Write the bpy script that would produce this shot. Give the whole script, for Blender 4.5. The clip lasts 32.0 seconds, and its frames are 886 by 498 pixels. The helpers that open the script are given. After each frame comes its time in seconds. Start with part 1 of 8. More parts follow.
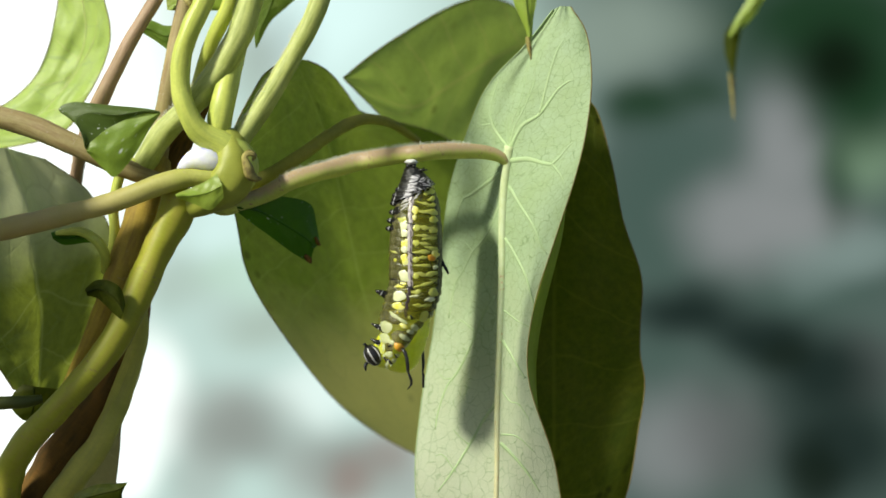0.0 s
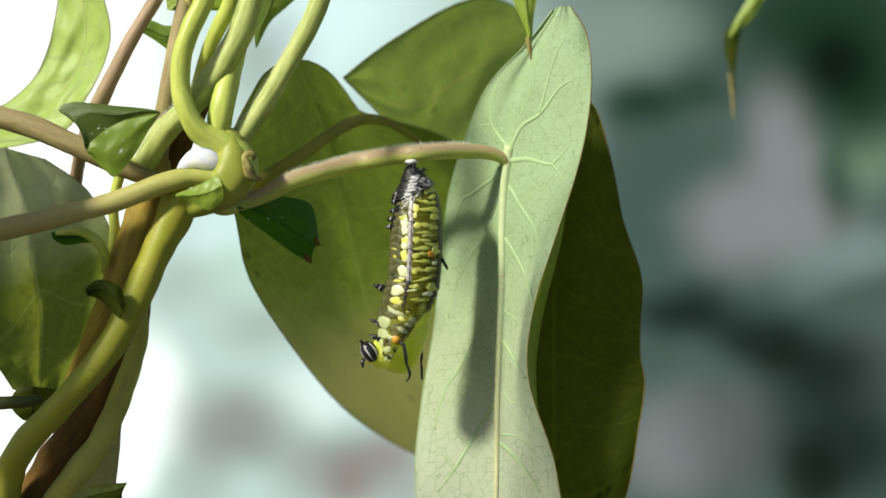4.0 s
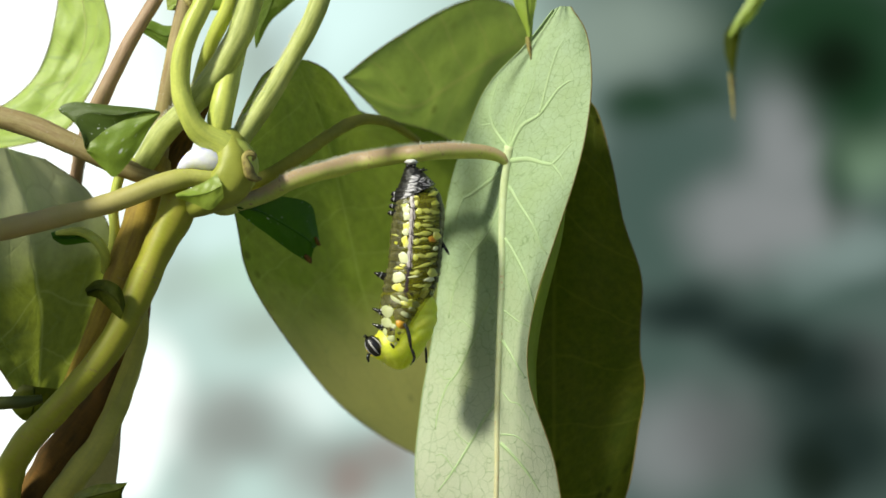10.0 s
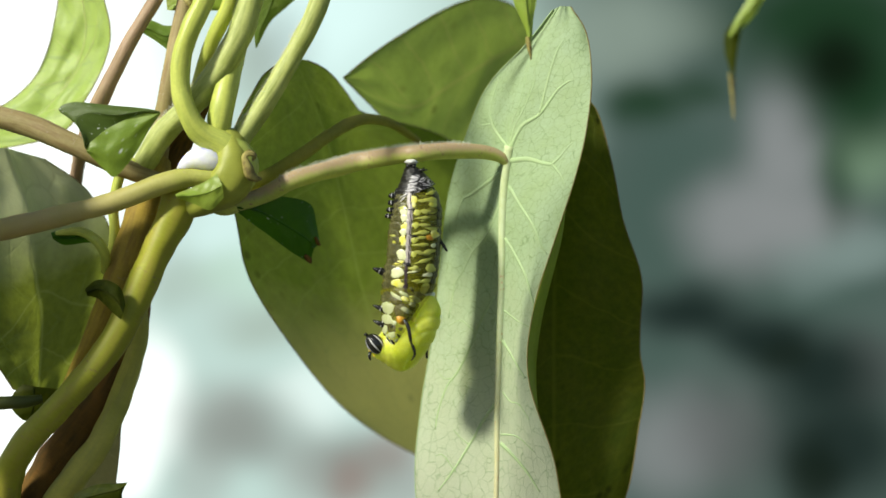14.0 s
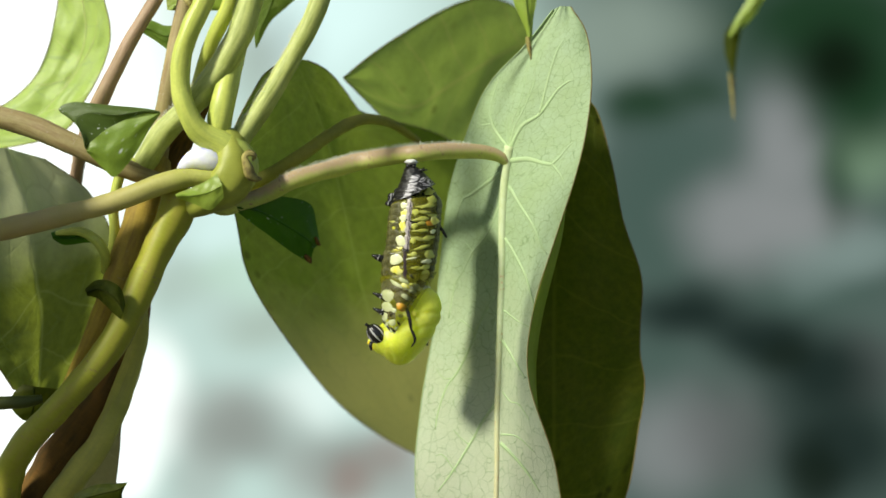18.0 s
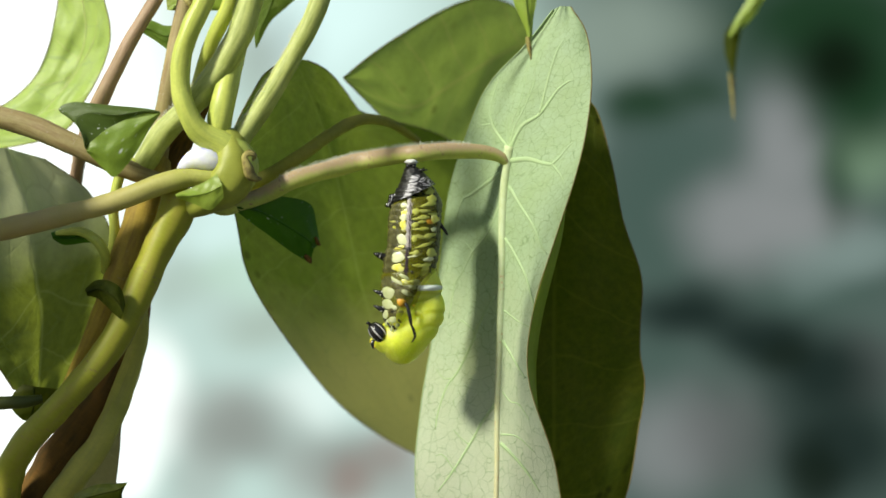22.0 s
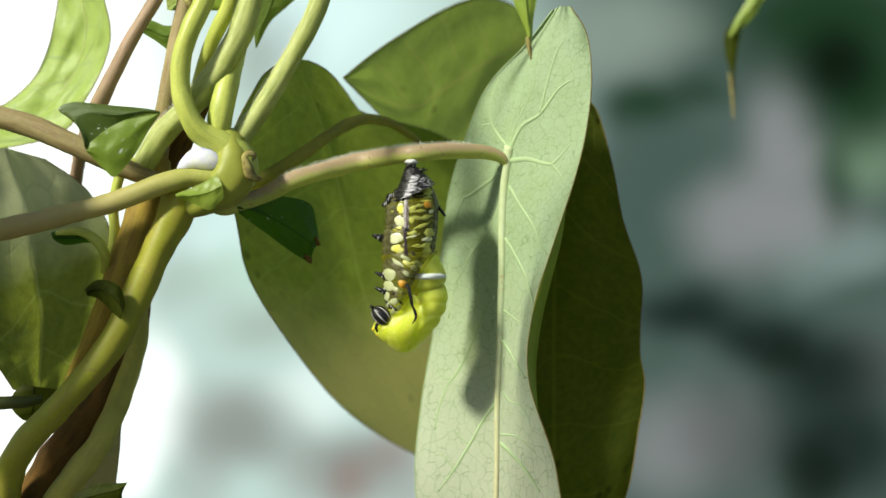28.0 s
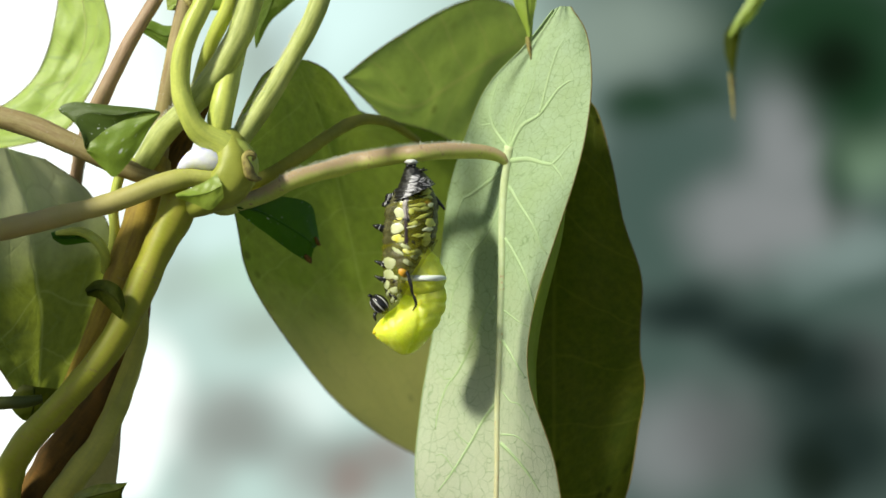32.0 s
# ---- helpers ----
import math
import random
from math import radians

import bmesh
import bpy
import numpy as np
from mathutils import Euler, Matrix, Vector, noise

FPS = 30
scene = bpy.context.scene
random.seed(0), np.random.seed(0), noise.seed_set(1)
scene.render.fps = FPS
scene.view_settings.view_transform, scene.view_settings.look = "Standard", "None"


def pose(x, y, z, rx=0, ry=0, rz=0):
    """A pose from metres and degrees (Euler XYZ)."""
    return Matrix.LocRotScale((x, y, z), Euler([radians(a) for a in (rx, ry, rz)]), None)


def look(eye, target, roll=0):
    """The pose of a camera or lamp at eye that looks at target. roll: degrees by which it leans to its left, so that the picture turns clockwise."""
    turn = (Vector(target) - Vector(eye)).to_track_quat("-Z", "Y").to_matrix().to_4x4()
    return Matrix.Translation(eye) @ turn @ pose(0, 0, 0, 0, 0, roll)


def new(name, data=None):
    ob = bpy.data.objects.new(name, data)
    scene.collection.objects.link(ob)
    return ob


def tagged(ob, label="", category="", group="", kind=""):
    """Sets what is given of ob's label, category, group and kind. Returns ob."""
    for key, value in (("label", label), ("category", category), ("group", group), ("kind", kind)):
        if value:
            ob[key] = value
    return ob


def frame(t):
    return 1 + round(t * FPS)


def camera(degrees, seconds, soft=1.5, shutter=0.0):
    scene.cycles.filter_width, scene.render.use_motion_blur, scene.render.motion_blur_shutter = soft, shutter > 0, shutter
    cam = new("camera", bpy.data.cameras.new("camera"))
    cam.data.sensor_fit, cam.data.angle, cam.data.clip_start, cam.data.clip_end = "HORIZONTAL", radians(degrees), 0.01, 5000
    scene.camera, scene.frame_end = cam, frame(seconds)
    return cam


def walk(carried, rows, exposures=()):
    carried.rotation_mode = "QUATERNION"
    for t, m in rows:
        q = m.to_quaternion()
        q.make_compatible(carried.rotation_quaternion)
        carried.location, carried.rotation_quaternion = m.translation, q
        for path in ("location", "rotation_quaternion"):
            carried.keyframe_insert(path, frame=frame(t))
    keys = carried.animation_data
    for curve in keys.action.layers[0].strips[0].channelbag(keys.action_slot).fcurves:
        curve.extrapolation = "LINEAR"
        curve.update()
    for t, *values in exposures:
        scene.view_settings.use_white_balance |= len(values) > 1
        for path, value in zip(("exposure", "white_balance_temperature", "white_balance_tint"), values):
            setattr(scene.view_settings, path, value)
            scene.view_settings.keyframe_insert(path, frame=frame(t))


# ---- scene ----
# ---------------------------------------------------------------- camera
# A still macro view, 0.29 m from the hanging caterpillar, 1.2 m above the ground.
EYE_Y, HEIGHT = -0.2926, 1.2
cam = camera(30.0, 32.0, soft=1.6)
cam.data.dof.use_dof = True
cam.data.dof.focus_distance = 0.294
cam.data.dof.aperture_fstop = 13.0
STAND = look((0, EYE_Y, HEIGHT), (0, 0, HEIGHT))
walk(cam, [(0, STAND), (32.0, STAND)], exposures=[(0, 0.0, 6350, 6.0), (32.0, 0.0, 6350, 6.0)])

# ---------------------------------------------------------------- light
SUN_WAY = Vector((0.688, 0.578, -0.61)).normalized()
world = bpy.data.worlds.new("sky")
scene.world = world
world.use_nodes = True
wn = world.node_tree
sky = wn.nodes.new("ShaderNodeTexSky")
sky.sky_type, sky.sun_disc = "NISHITA", False
sky.sun_elevation = math.asin(-SUN_WAY.z)
sky.sun_rotation = math.atan2(-SUN_WAY.x, -SUN_WAY.y)
wn.nodes["Background"].inputs["Strength"].default_value = 0.08
wn.links.new(sky.outputs[0], wn.nodes["Background"].inputs["Color"])

sun = new("sun", bpy.data.lights.new("sun", "SUN"))
sun.data.energy, sun.data.angle, sun.data.color = 5.2, radians(6.5), (1.0, 0.96, 0.79)
sun.matrix_world = look(-SUN_WAY * 3 + Vector((0, 0, HEIGHT)), (0, 0, HEIGHT))


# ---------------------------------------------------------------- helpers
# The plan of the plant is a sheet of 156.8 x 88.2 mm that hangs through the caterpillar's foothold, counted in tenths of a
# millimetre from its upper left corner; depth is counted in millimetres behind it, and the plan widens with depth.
def spot(u, v, d=0.0):
    k = 1 + d / 292.6
    return Vector(((u - 784) * 1e-4 * k, d * 1e-3, HEIGHT + (441 - v) * 1e-4 * k))


def size(r, d=0.0):
    return r * 1e-4 * (1 + d / 292.6)


def glide(rows, n):
    """n samples of a smooth curve through rows of numbers."""
    a = np.array(rows, float)
    a = np.vstack([2 * a[0] - a[1], a, 2 * a[-1] - a[-2]])
    out = []
    for f in np.linspace(0, len(rows) - 1, n):
        i = min(int(f), len(rows) - 2)
        f -= i
        p0, p1, p2, p3 = a[i:i + 4]
        out.append(0.5 * (2 * p1 + (p2 - p0) * f + (2 * p0 - 5 * p1 + 4 * p2 - p3) * f * f + (3 * p1 - p0 - 3 * p2 + p3) * f ** 3))
    return np.array(out)


def part(name, bm, material, parent=None, label="", smooth=True, at=None):
    me = bpy.data.meshes.new(name)
    bm.to_mesh(me)
    bm.free()
    me.materials.append(material)
    if smooth:
        me.polygons.foreach_set("use_smooth", [True] * len(me.polygons))
    ob = new(name, me)
    if parent:
        ob.parent = parent
        if at is None:
            ob.matrix_parent_inverse = parent.matrix_world.inverted()
    if at is not None:
        ob.matrix_basis = at
    return tagged(ob, label)


def thing(name, place, label, category, **more):
    ob = new(name)
    ob.empty_display_size = 0.01
    ob.matrix_world = ob.matrix_basis = Matrix.Translation(place)
    return tagged(ob, label, category, **more)


def sweep(points, radii, segs=12, bumps=0.0, seed=0.0):
    """A closed round rod along points."""
    bm = bmesh.new()
    uv = bm.loops.layers.uv.new("UVMap")
    rings, run = [], 0.0
    runs = []
    side = Vector((0, 1, 0))
    n = len(points)
    for i, (p, r) in enumerate(zip(points, radii)):
        way = (points[min(i + 1, n - 1)] - points[max(i - 1, 0)]).normalized()
        side = (side - way * side.dot(way)).normalized()
        up = way.cross(side)
        if i:
            run += (p - points[i - 1]).length
        runs.append(run)
        ring = []
        for k in range(segs):
            a = 2 * math.pi * k / segs
            out = side * math.cos(a) + up * math.sin(a)
            q = r
            if bumps:
                q *= 1 + bumps * noise.noise(Vector((run * 260 + seed, math.cos(a) * 1.4, math.sin(a) * 1.4)))
            ring.append(bm.verts.new(p + out * q))
        rings.append(ring)
    for i in range(n - 1):
        for k in range(segs):
            f = bm.faces.new((rings[i][k], rings[i][(k + 1) % segs], rings[i + 1][(k + 1) % segs], rings[i + 1][k]))
            for lp, (uu, vv) in zip(f.loops, ((k, i), (k + 1, i), (k + 1, i + 1), (k, i + 1))):
                lp[uv].uv = (uu / segs * 6.0, runs[vv] * 1000)
    for ring, first in ((rings[0], True), (rings[-1], False)):
        mid = bm.verts.new(sum((v.co for v in ring), Vector()) / segs)
        for k in range(segs):
            a, b = ring[k], ring[(k + 1) % segs]
            bm.faces.new((b, a, mid) if first else (a, b, mid))
    bmesh.ops.recalc_face_normals(bm, faces=bm.faces)
    return bm


def stalk(rows, n=40, segs=14, bumps=0.12):
    """A stem through rows of (across, down, depth, radius) on the plan."""
    s = glide(rows, n)
    return sweep([spot(*q[:3]) for q in s], [size(max(q[3], 0.5), q[2]) for q in s], segs, bumps, rows[0][0])


class Blade:
    """A leaf blade between two edges and a midrib, each a row of (across, down, depth)."""

    def __init__(self, left, mid, right, swell=0.0, wave=0.0, n=64, sag=None):
        self.n = n
        self.l, self.m, self.r = glide(left, n), glide(mid, n), glide(right, n)
        self.swell, self.wave, self.seed = swell, wave, left[0][0] * 0.13
        self.sag = swell if sag is None else sag

    def at(self, s, t):
        f = t * (self.n - 1)
        i = min(max(int(f), 0), self.n - 2)
        f -= i
        l, m, r = (c[i] * (1 - f) + c[i + 1] * f for c in (self.l, self.m, self.r))
        e, q = (l if s < 0 else r), abs(s)
        p = m + (e - m) * q
        p = p + np.array((0, 0, -(self.sag if s < 0 else self.swell) * q * (1 - q) * 4 * min(1.0, math.hypot(e[0] - m[0], e[1] - m[1]) / 90) ** 2))
        if self.wave:
            p = p + np.array((0, 0, self.wave * noise.noise(Vector((s * 2.2 + self.seed, t * 6.0, self.seed)))))
        return spot(*p)

    def normal(self, s, t):
        a = self.at(min(s + 0.02, 1), t) - self.at(max(s - 0.02, -1), t)
        b = self.at(s, min(t + 0.01, 1)) - self.at(s, max(t - 0.01, 0))
        v = a.cross(b)
        v = v.normalized() if v.length > 1e-12 else Vector((0, -1, 0))
        return -v if v.y > 0 else v

    def find(self, u, v):
        """The (s, t) of the plan's point (u, v)."""
        best = None
        for i in range(self.n):
            l, m, r = self.l[i], self.m[i], self.r[i]
            for e, sign in ((l, -1), (r, 1)):
                a, b = e[:2] - m[:2], np.array((u, v)) - m[:2]
                s = min(max(a @ b / max(a @ a, 1e-9), 0), 1)
                gap = np.hypot(*(b - s * a))
                if best is None or gap < best[0]:
                    best = (gap, sign * s, i / (self.n - 1))
        return best[1:]

    def mesh(self, across=28, along=72):
        bm = bmesh.new()
        uv = bm.loops.layers.uv.new("UVMap")
        grid = [[bm.verts.new(self.at(2 * j / across - 1, i / along)) for j in range(across + 1)] for i in range(along + 1)]
        length = sum((grid[i + 1][across // 2].co - grid[i][across // 2].co).length for i in range(along)) * 1000
        width = max((g[0].co - g[across // 2].co).length + (g[-1].co - g[across // 2].co).length for g in grid) * 1000
        for i in range(along):
            for j in range(across):
                f = bm.faces.new((grid[i][j], grid[i + 1][j], grid[i + 1][j + 1], grid[i][j + 1]))
                for lp, (ii, jj) in zip(f.loops, ((i, j), (i + 1, j), (i + 1, j + 1), (i, j + 1))):
                    lp[uv].uv = ((jj / across - 0.5) * width, ii / along * length)
        return bm

    def rib(self, path, r0, r1, lift=-0.55, n=24, segs=7):
        """A vein along path, rows of (s, t) on the blade, tapering from r0 to r1 (tenths of a millimetre)."""
        q = glide(path, n)
        pts = []
        rad = []
        for k, (s, t) in enumerate(q):
            s, t = min(max(s, -1), 1), min(max(t, 0), 1)
            r = (r0 + (r1 - r0) * k / (n - 1)) * 1e-4
            pts.append(self.at(s, t) + self.normal(s, t) * r * lift)
            rad.append(r)
        return sweep(pts, rad, segs)

    def rim(self, side, r=1.6, t0=0.0, t1=1.0, n=70):
        pts = [self.at(side, t0 + (t1 - t0) * k / (n - 1)) for k in range(n)]
        return sweep(pts, [r * 1e-4] * n, 6)


# ---------------------------------------------------------------- materials
def nodes_of(name):
    m = bpy.data.materials.new(name)
    m.use_nodes = True
    nt = m.node_tree
    nt.nodes.clear()
    out = nt.nodes.new("ShaderNodeOutputMaterial")
    return m, nt, out


def nd(nt, kind, ins=(), **props):
    n = nt.nodes.new(kind)
    for k, v in props.items():
        if k == "op":
            n.operation = v
        elif k == "blend":
            n.data_type, n.blend_type = "RGBA", v
        elif k == "dist":
            n.feature = v
    for key, v in dict(ins).items():
        if isinstance(v, bpy.types.NodeSocket):
            nt.links.new(v, n.inputs[key])
        else:
            n.inputs[key].default_value = v
    return n


def rgba(c):
    return (*c, 1.0)


def mix(nt, f, a, b, blend="MIX"):
    n = nd(nt, "ShaderNodeMix", blend=blend)
    for key, v in ((0, f), (6, a), (7, b)):
        if isinstance(v, bpy.types.NodeSocket):
            nt.links.new(v, n.inputs[key])
        else:
            n.inputs[key].default_value = rgba(v) if isinstance(v, tuple) and len(v) == 3 else v
    return n.outputs[2]


def ramp(nt, x, lo, hi, a=0.0, b=1.0):
    n = nd(nt, "ShaderNodeMapRange", {0: x, 1: lo, 2: hi, 3: a, 4: b})
    n.clamp = True
    return n.outputs[0]


def skin_mat(name, base, other, rough=0.5, through_col=None, glow=0.0, scale=0.25, cells=0.0, vein=None, bump=0.15, spec=0.4,
             uv=True, freckle=None, coat=0.0, clear=0.0, streak=None, top=None, flesh=0.0, vary=0.0, mottle=0.45, fade=0.8, feather=None, blush=None):
    """Plant or insect skin: two colours in patches, fine grain, an optional net of veins (cells a millimetre), light that comes through."""
    m, nt, out = nodes_of(name)
    tc = nd(nt, "ShaderNodeTexCoord")
    if uv:
        co = tc.outputs["UV"]
    else:
        co = nd(nt, "ShaderNodeVectorMath", {0: tc.outputs["Object"], 3: 1000.0}, op="SCALE").outputs[0]
    big = nd(nt, "ShaderNodeTexNoise", {"Vector": co, "Scale": scale, "Detail": 3.0, "Roughness": 0.6})
    fine = nd(nt, "ShaderNodeTexNoise", {"Vector": co, "Scale": scale * 14, "Detail": 4.0, "Roughness": 0.65})
    col = mix(nt, ramp(nt, big.outputs[0], 0.36, 0.64), base, other)
    col = mix(nt, ramp(nt, fine.outputs[0], 0.35, 0.75, 0.0, 0.35), col, tuple(0.6 * c for c in base))
    if top:
        around = nd(nt, "ShaderNodeSeparateXYZ", {0: co}).outputs[0]
        off = nd(nt, "ShaderNodeMath", {0: around, 1: 1.9}, op="SUBTRACT").outputs[0]
        off = nd(nt, "ShaderNodeMath", {0: off}, op="ABSOLUTE").outputs[0]
        off = nd(nt, "ShaderNodeMath", {0: off, 1: big.outputs[0]}, op="ADD").outputs[0]
        top_col, top_to = top
        patchy = nd(nt, "ShaderNodeTexNoise", {"Vector": co, "Scale": scale * 5.0, "Detail": 4.0, "Roughness": 0.7}).outputs[0]
        off = nd(nt, "ShaderNodeMath", {0: patchy, 1: 1.2, 2: off}, op="MULTIPLY_ADD").outputs[0]
        col = mix(nt, ramp(nt, off, 1.6, 0.6 + top_to, 0.85, 0.0), col, top_col)
    if streak:
        sv = nd(nt, "ShaderNodeVectorMath", {0: co, 1: (1.6, 0.10, 1.0)}, op="MULTIPLY").outputs[0]
        sn = nd(nt, "ShaderNodeTexNoise", {"Vector": sv, "Scale": 1.5, "Detail": 3.0, "Roughness": 0.6})
        col = mix(nt, ramp(nt, sn.outputs[0], 0.42, 0.66, 0.0, 0.75), col, streak)
    if blush:
        # age tint and painted light that grow along the length: from, to (mm), share at either end, colour
        b0, b1, w0, w1, b_col = blush
        along = nd(nt, "ShaderNodeSeparateXYZ", {0: co}).outputs[1]
        along = nd(nt, "ShaderNodeMath", {0: big.outputs[0], 1: 0.6 * abs(b1 - b0), 2: along}, op="MULTIPLY_ADD").outputs[0]
        aged = ramp(nt, along, b0 + 0.3 * abs(b1 - b0), b1 + 0.3 * abs(b1 - b0), w0, w1)
        col = mix(nt, aged, col, b_col)
    height = fine.outputs[0]
    if cells:
        warp = nd(nt, "ShaderNodeTexNoise", {"Vector": co, "Scale": cells * 0.9, "Detail": 2.0})
        shift = nd(nt, "ShaderNodeVectorMath", {0: warp.outputs["Color"], 1: (0.5, 0.5, 0.5)}, op="SUBTRACT")
        shift = nd(nt, "ShaderNodeVectorMath", {0: shift.outputs[0], 3: 0.5 / cells}, op="SCALE")
        wco = nd(nt, "ShaderNodeVectorMath", {0: co, 1: shift.outputs[0]}, op="ADD").outputs[0]
        net = nd(nt, "ShaderNodeTexVoronoi", {"Vector": wco, "Scale": cells}, dist="DISTANCE_TO_EDGE")
        net2 = nd(nt, "ShaderNodeTexVoronoi", {"Vector": wco, "Scale": cells * 2.6}, dist="DISTANCE_TO_EDGE")
        line = ramp(nt, net.outputs["Distance"], 0.008, 0.04, 1.0, 0.0)
        line2 = ramp(nt, net2.outputs["Distance"], 0.015, 0.08, 0.2, 0.0)
        gap = nd(nt, "ShaderNodeTexNoise", {"Vector": co, "Scale": cells * 0.7, "Detail": 2.0})
        part_on = ramp(nt, gap.outputs[0], 0.38, 0.58, 1.0 - fade, 1.0)
        line2 = nd(nt, "ShaderNodeMath", {0: line2, 1: part_on}, op="MULTIPLY").outputs[0]
        line = nd(nt, "ShaderNodeMath", {0: line, 1: part_on}, op="MULTIPLY").outputs[0]
        both = nd(nt, "ShaderNodeMath", {0: line, 1: line2}, op="MAXIMUM").outputs[0]
        col = mix(nt, nd(nt, "ShaderNodeMath", {0: both, 1: 0.8}, op="MULTIPLY").outputs[0], col, vein or other)
        height = nd(nt, "ShaderNodeMath", {0: both, 1: height}, op="ADD").outputs[0]
    if feather:
        # paired side veins that leave the midrib at a slant
        gapw, slope, vein_col, vein_through = feather
        s3 = nd(nt, "ShaderNodeSeparateXYZ", {0: co})
        off = nd(nt, "ShaderNodeMath", {0: s3.outputs[0]}, op="ABSOLUTE").outputs[0]
        bend = nd(nt, "ShaderNodeTexNoise", {"Vector": co, "Scale": 0.35 / gapw * 2, "Detail": 3.0}).outputs[0]
        run = nd(nt, "ShaderNodeMath", {0: off, 1: -slope, 2: s3.outputs[1]}, op="MULTIPLY_ADD").outputs[0]
        run = nd(nt, "ShaderNodeMath", {0: bend, 1: gapw * 0.7, 2: run}, op="MULTIPLY_ADD").outputs[0]
        run = nd(nt, "ShaderNodeMath", {0: run, 1: 1.0 / gapw}, op="MULTIPLY").outputs[0]
        run = nd(nt, "ShaderNodeMath", {0: nd(nt, "ShaderNodeMath", {0: run}, op="FRACT").outputs[0], 1: 0.5}, op="SUBTRACT").outputs[0]
        run = nd(nt, "ShaderNodeMath", {0: run}, op="ABSOLUTE").outputs[0]
        ribs = ramp(nt, run, 0.05 / gapw, 0.4 / gapw, 0.32, 0.0)
        ribs = nd(nt, "ShaderNodeMath", {0: ribs, 1: ramp(nt, off, 0.15, 0.55, 0.4, 0.0)}, op="MAXIMUM").outputs[0]
        col = mix(nt, ribs, col, vein_col)
        height = nd(nt, "ShaderNodeMath", {0: ribs, 1: height}, op="ADD").outputs[0]
    if freckle:
        sp = nd(nt, "ShaderNodeTexVoronoi", {"Vector": co, "Scale": freckle[1], "Randomness": 1.0})
        on = nd(nt, "ShaderNodeTexNoise", {"Vector": co, "Scale": freckle[1] * 0.23, "Detail": 1.0})
        dots = nd(nt, "ShaderNodeMath", {0: ramp(nt, sp.outputs["Distance"], 0.12, 0.3, 1.0, 0.0), 1: ramp(nt, on.outputs[0], 0.52, 0.6)}, op="MULTIPLY")
        col = mix(nt, dots.outputs[0], col, freckle[0])
    if vary:
        own = nd(nt, "ShaderNodeObjectInfo").outputs["Random"]
        col = mix(nt, ramp(nt, own, 0.0, 1.0, 0.0, vary), col, tuple(0.45 * c for c in other))
    bp = nd(nt, "ShaderNodeBump", {"Strength": bump, "Distance": 0.0002, "Height": height})
    pr = nd(nt, "ShaderNodeBsdfPrincipled", {"Base Color": col, "Roughness": rough, "Specular IOR Level": spec, "Normal": bp.outputs[0]})
    pr.inputs["Coat Weight"].default_value = coat
    if flesh:
        pr.inputs["Subsurface Weight"].default_value = flesh
        pr.inputs["Subsurface Radius"].default_value = (1.0, 1.0, 0.2)
        pr.inputs["Subsurface Scale"].default_value = 0.0055
    sh = pr.outputs[0]
    if glow:
        tcol = mix(nt, 0.85, col, through_col or base)
        patch = nd(nt, "ShaderNodeTexNoise", {"Vector": co, "Scale": scale * 5.0, "Detail": 5.0, "Roughness": 0.7})
        tcol = mix(nt, ramp(nt, patch.outputs[0], 0.35, 0.7, 0.0, mottle), tcol, tuple(0.45 * c for c in (through_col or base)))
        if cells:
            tcol = mix(nt, nd(nt, "ShaderNodeMath", {0: both, 1: 0.35}, op="MULTIPLY").outputs[0], tcol, tuple(0.45 * c for c in (through_col or base)))
        if freckle:
            tcol = mix(nt, nd(nt, "ShaderNodeMath", {0: dots.outputs[0], 1: 0.6}, op="MULTIPLY").outputs[0], tcol, tuple(0.35 * c for c in (through_col or base)))
        if feather:
            tcol = mix(nt, ribs, tcol, vein_through)
        if blush:
            tcol = mix(nt, aged, tcol, tuple(min(0.8, 1.7 * c) for c in b_col))
        tl = nd(nt, "ShaderNodeBsdfTranslucent", {"Color": tcol, "Normal": bp.outputs[0]})
        sh = nd(nt, "ShaderNodeMixShader", {0: glow, 1: sh, 2: tl.outputs[0]}).outputs[0]
    if clear:
        tr = nd(nt, "ShaderNodeBsdfTransparent", {"Color": (1, 1, 0.9, 1)})
        sh = nd(nt, "ShaderNodeMixShader", {0: clear, 1: sh, 2: tr.outputs[0]}).outputs[0]
    nt.links.new(sh, out.inputs["Surface"])
    return m


PALE_LEAF = skin_mat("leaf_underside", (0.46, 0.59, 0.36), (0.42, 0.545, 0.29), 0.6, (0.35, 0.5, 0.08), 0.25, 0.12, 0.52, (0.23, 0.33, 0.15), 0.35, mottle=0.25, fade=0.45, blush=(58, 96, 0.0, 0.75, (0.55, 0.56, 0.43)))
MIDRIB = skin_mat("browning_midrib", (0.58, 0.66, 0.40), (0.52, 0.60, 0.30), 0.45, scale=0.5, blush=(30, 60, 0.0, 0.6, (0.58, 0.48, 0.28)), freckle=((0.50, 0.40, 0.22), 1.0))
PALE_VEIN = skin_mat("leaf_vein", (0.37, 0.50, 0.25), (0.40, 0.505, 0.27), 0.6, scale=0.6)
OLIVE_LEAF = skin_mat("shaded_leaf", (0.08, 0.14, 0.012), (0.17, 0.215, 0.045), 0.6, (0.51, 0.65, 0.065), 0.5, 0.06, 0.22, (0.19, 0.23, 0.06), 0.12, 0.2, mottle=0.72, feather=(10.0, 0.6, (0.20, 0.24, 0.07), (0.58, 0.70, 0.12)),
                      freckle=((0.05, 0.05, 0.015), 0.22), blush=(68, 88, 0.0, 0.8, (0.44, 0.40, 0.12)))
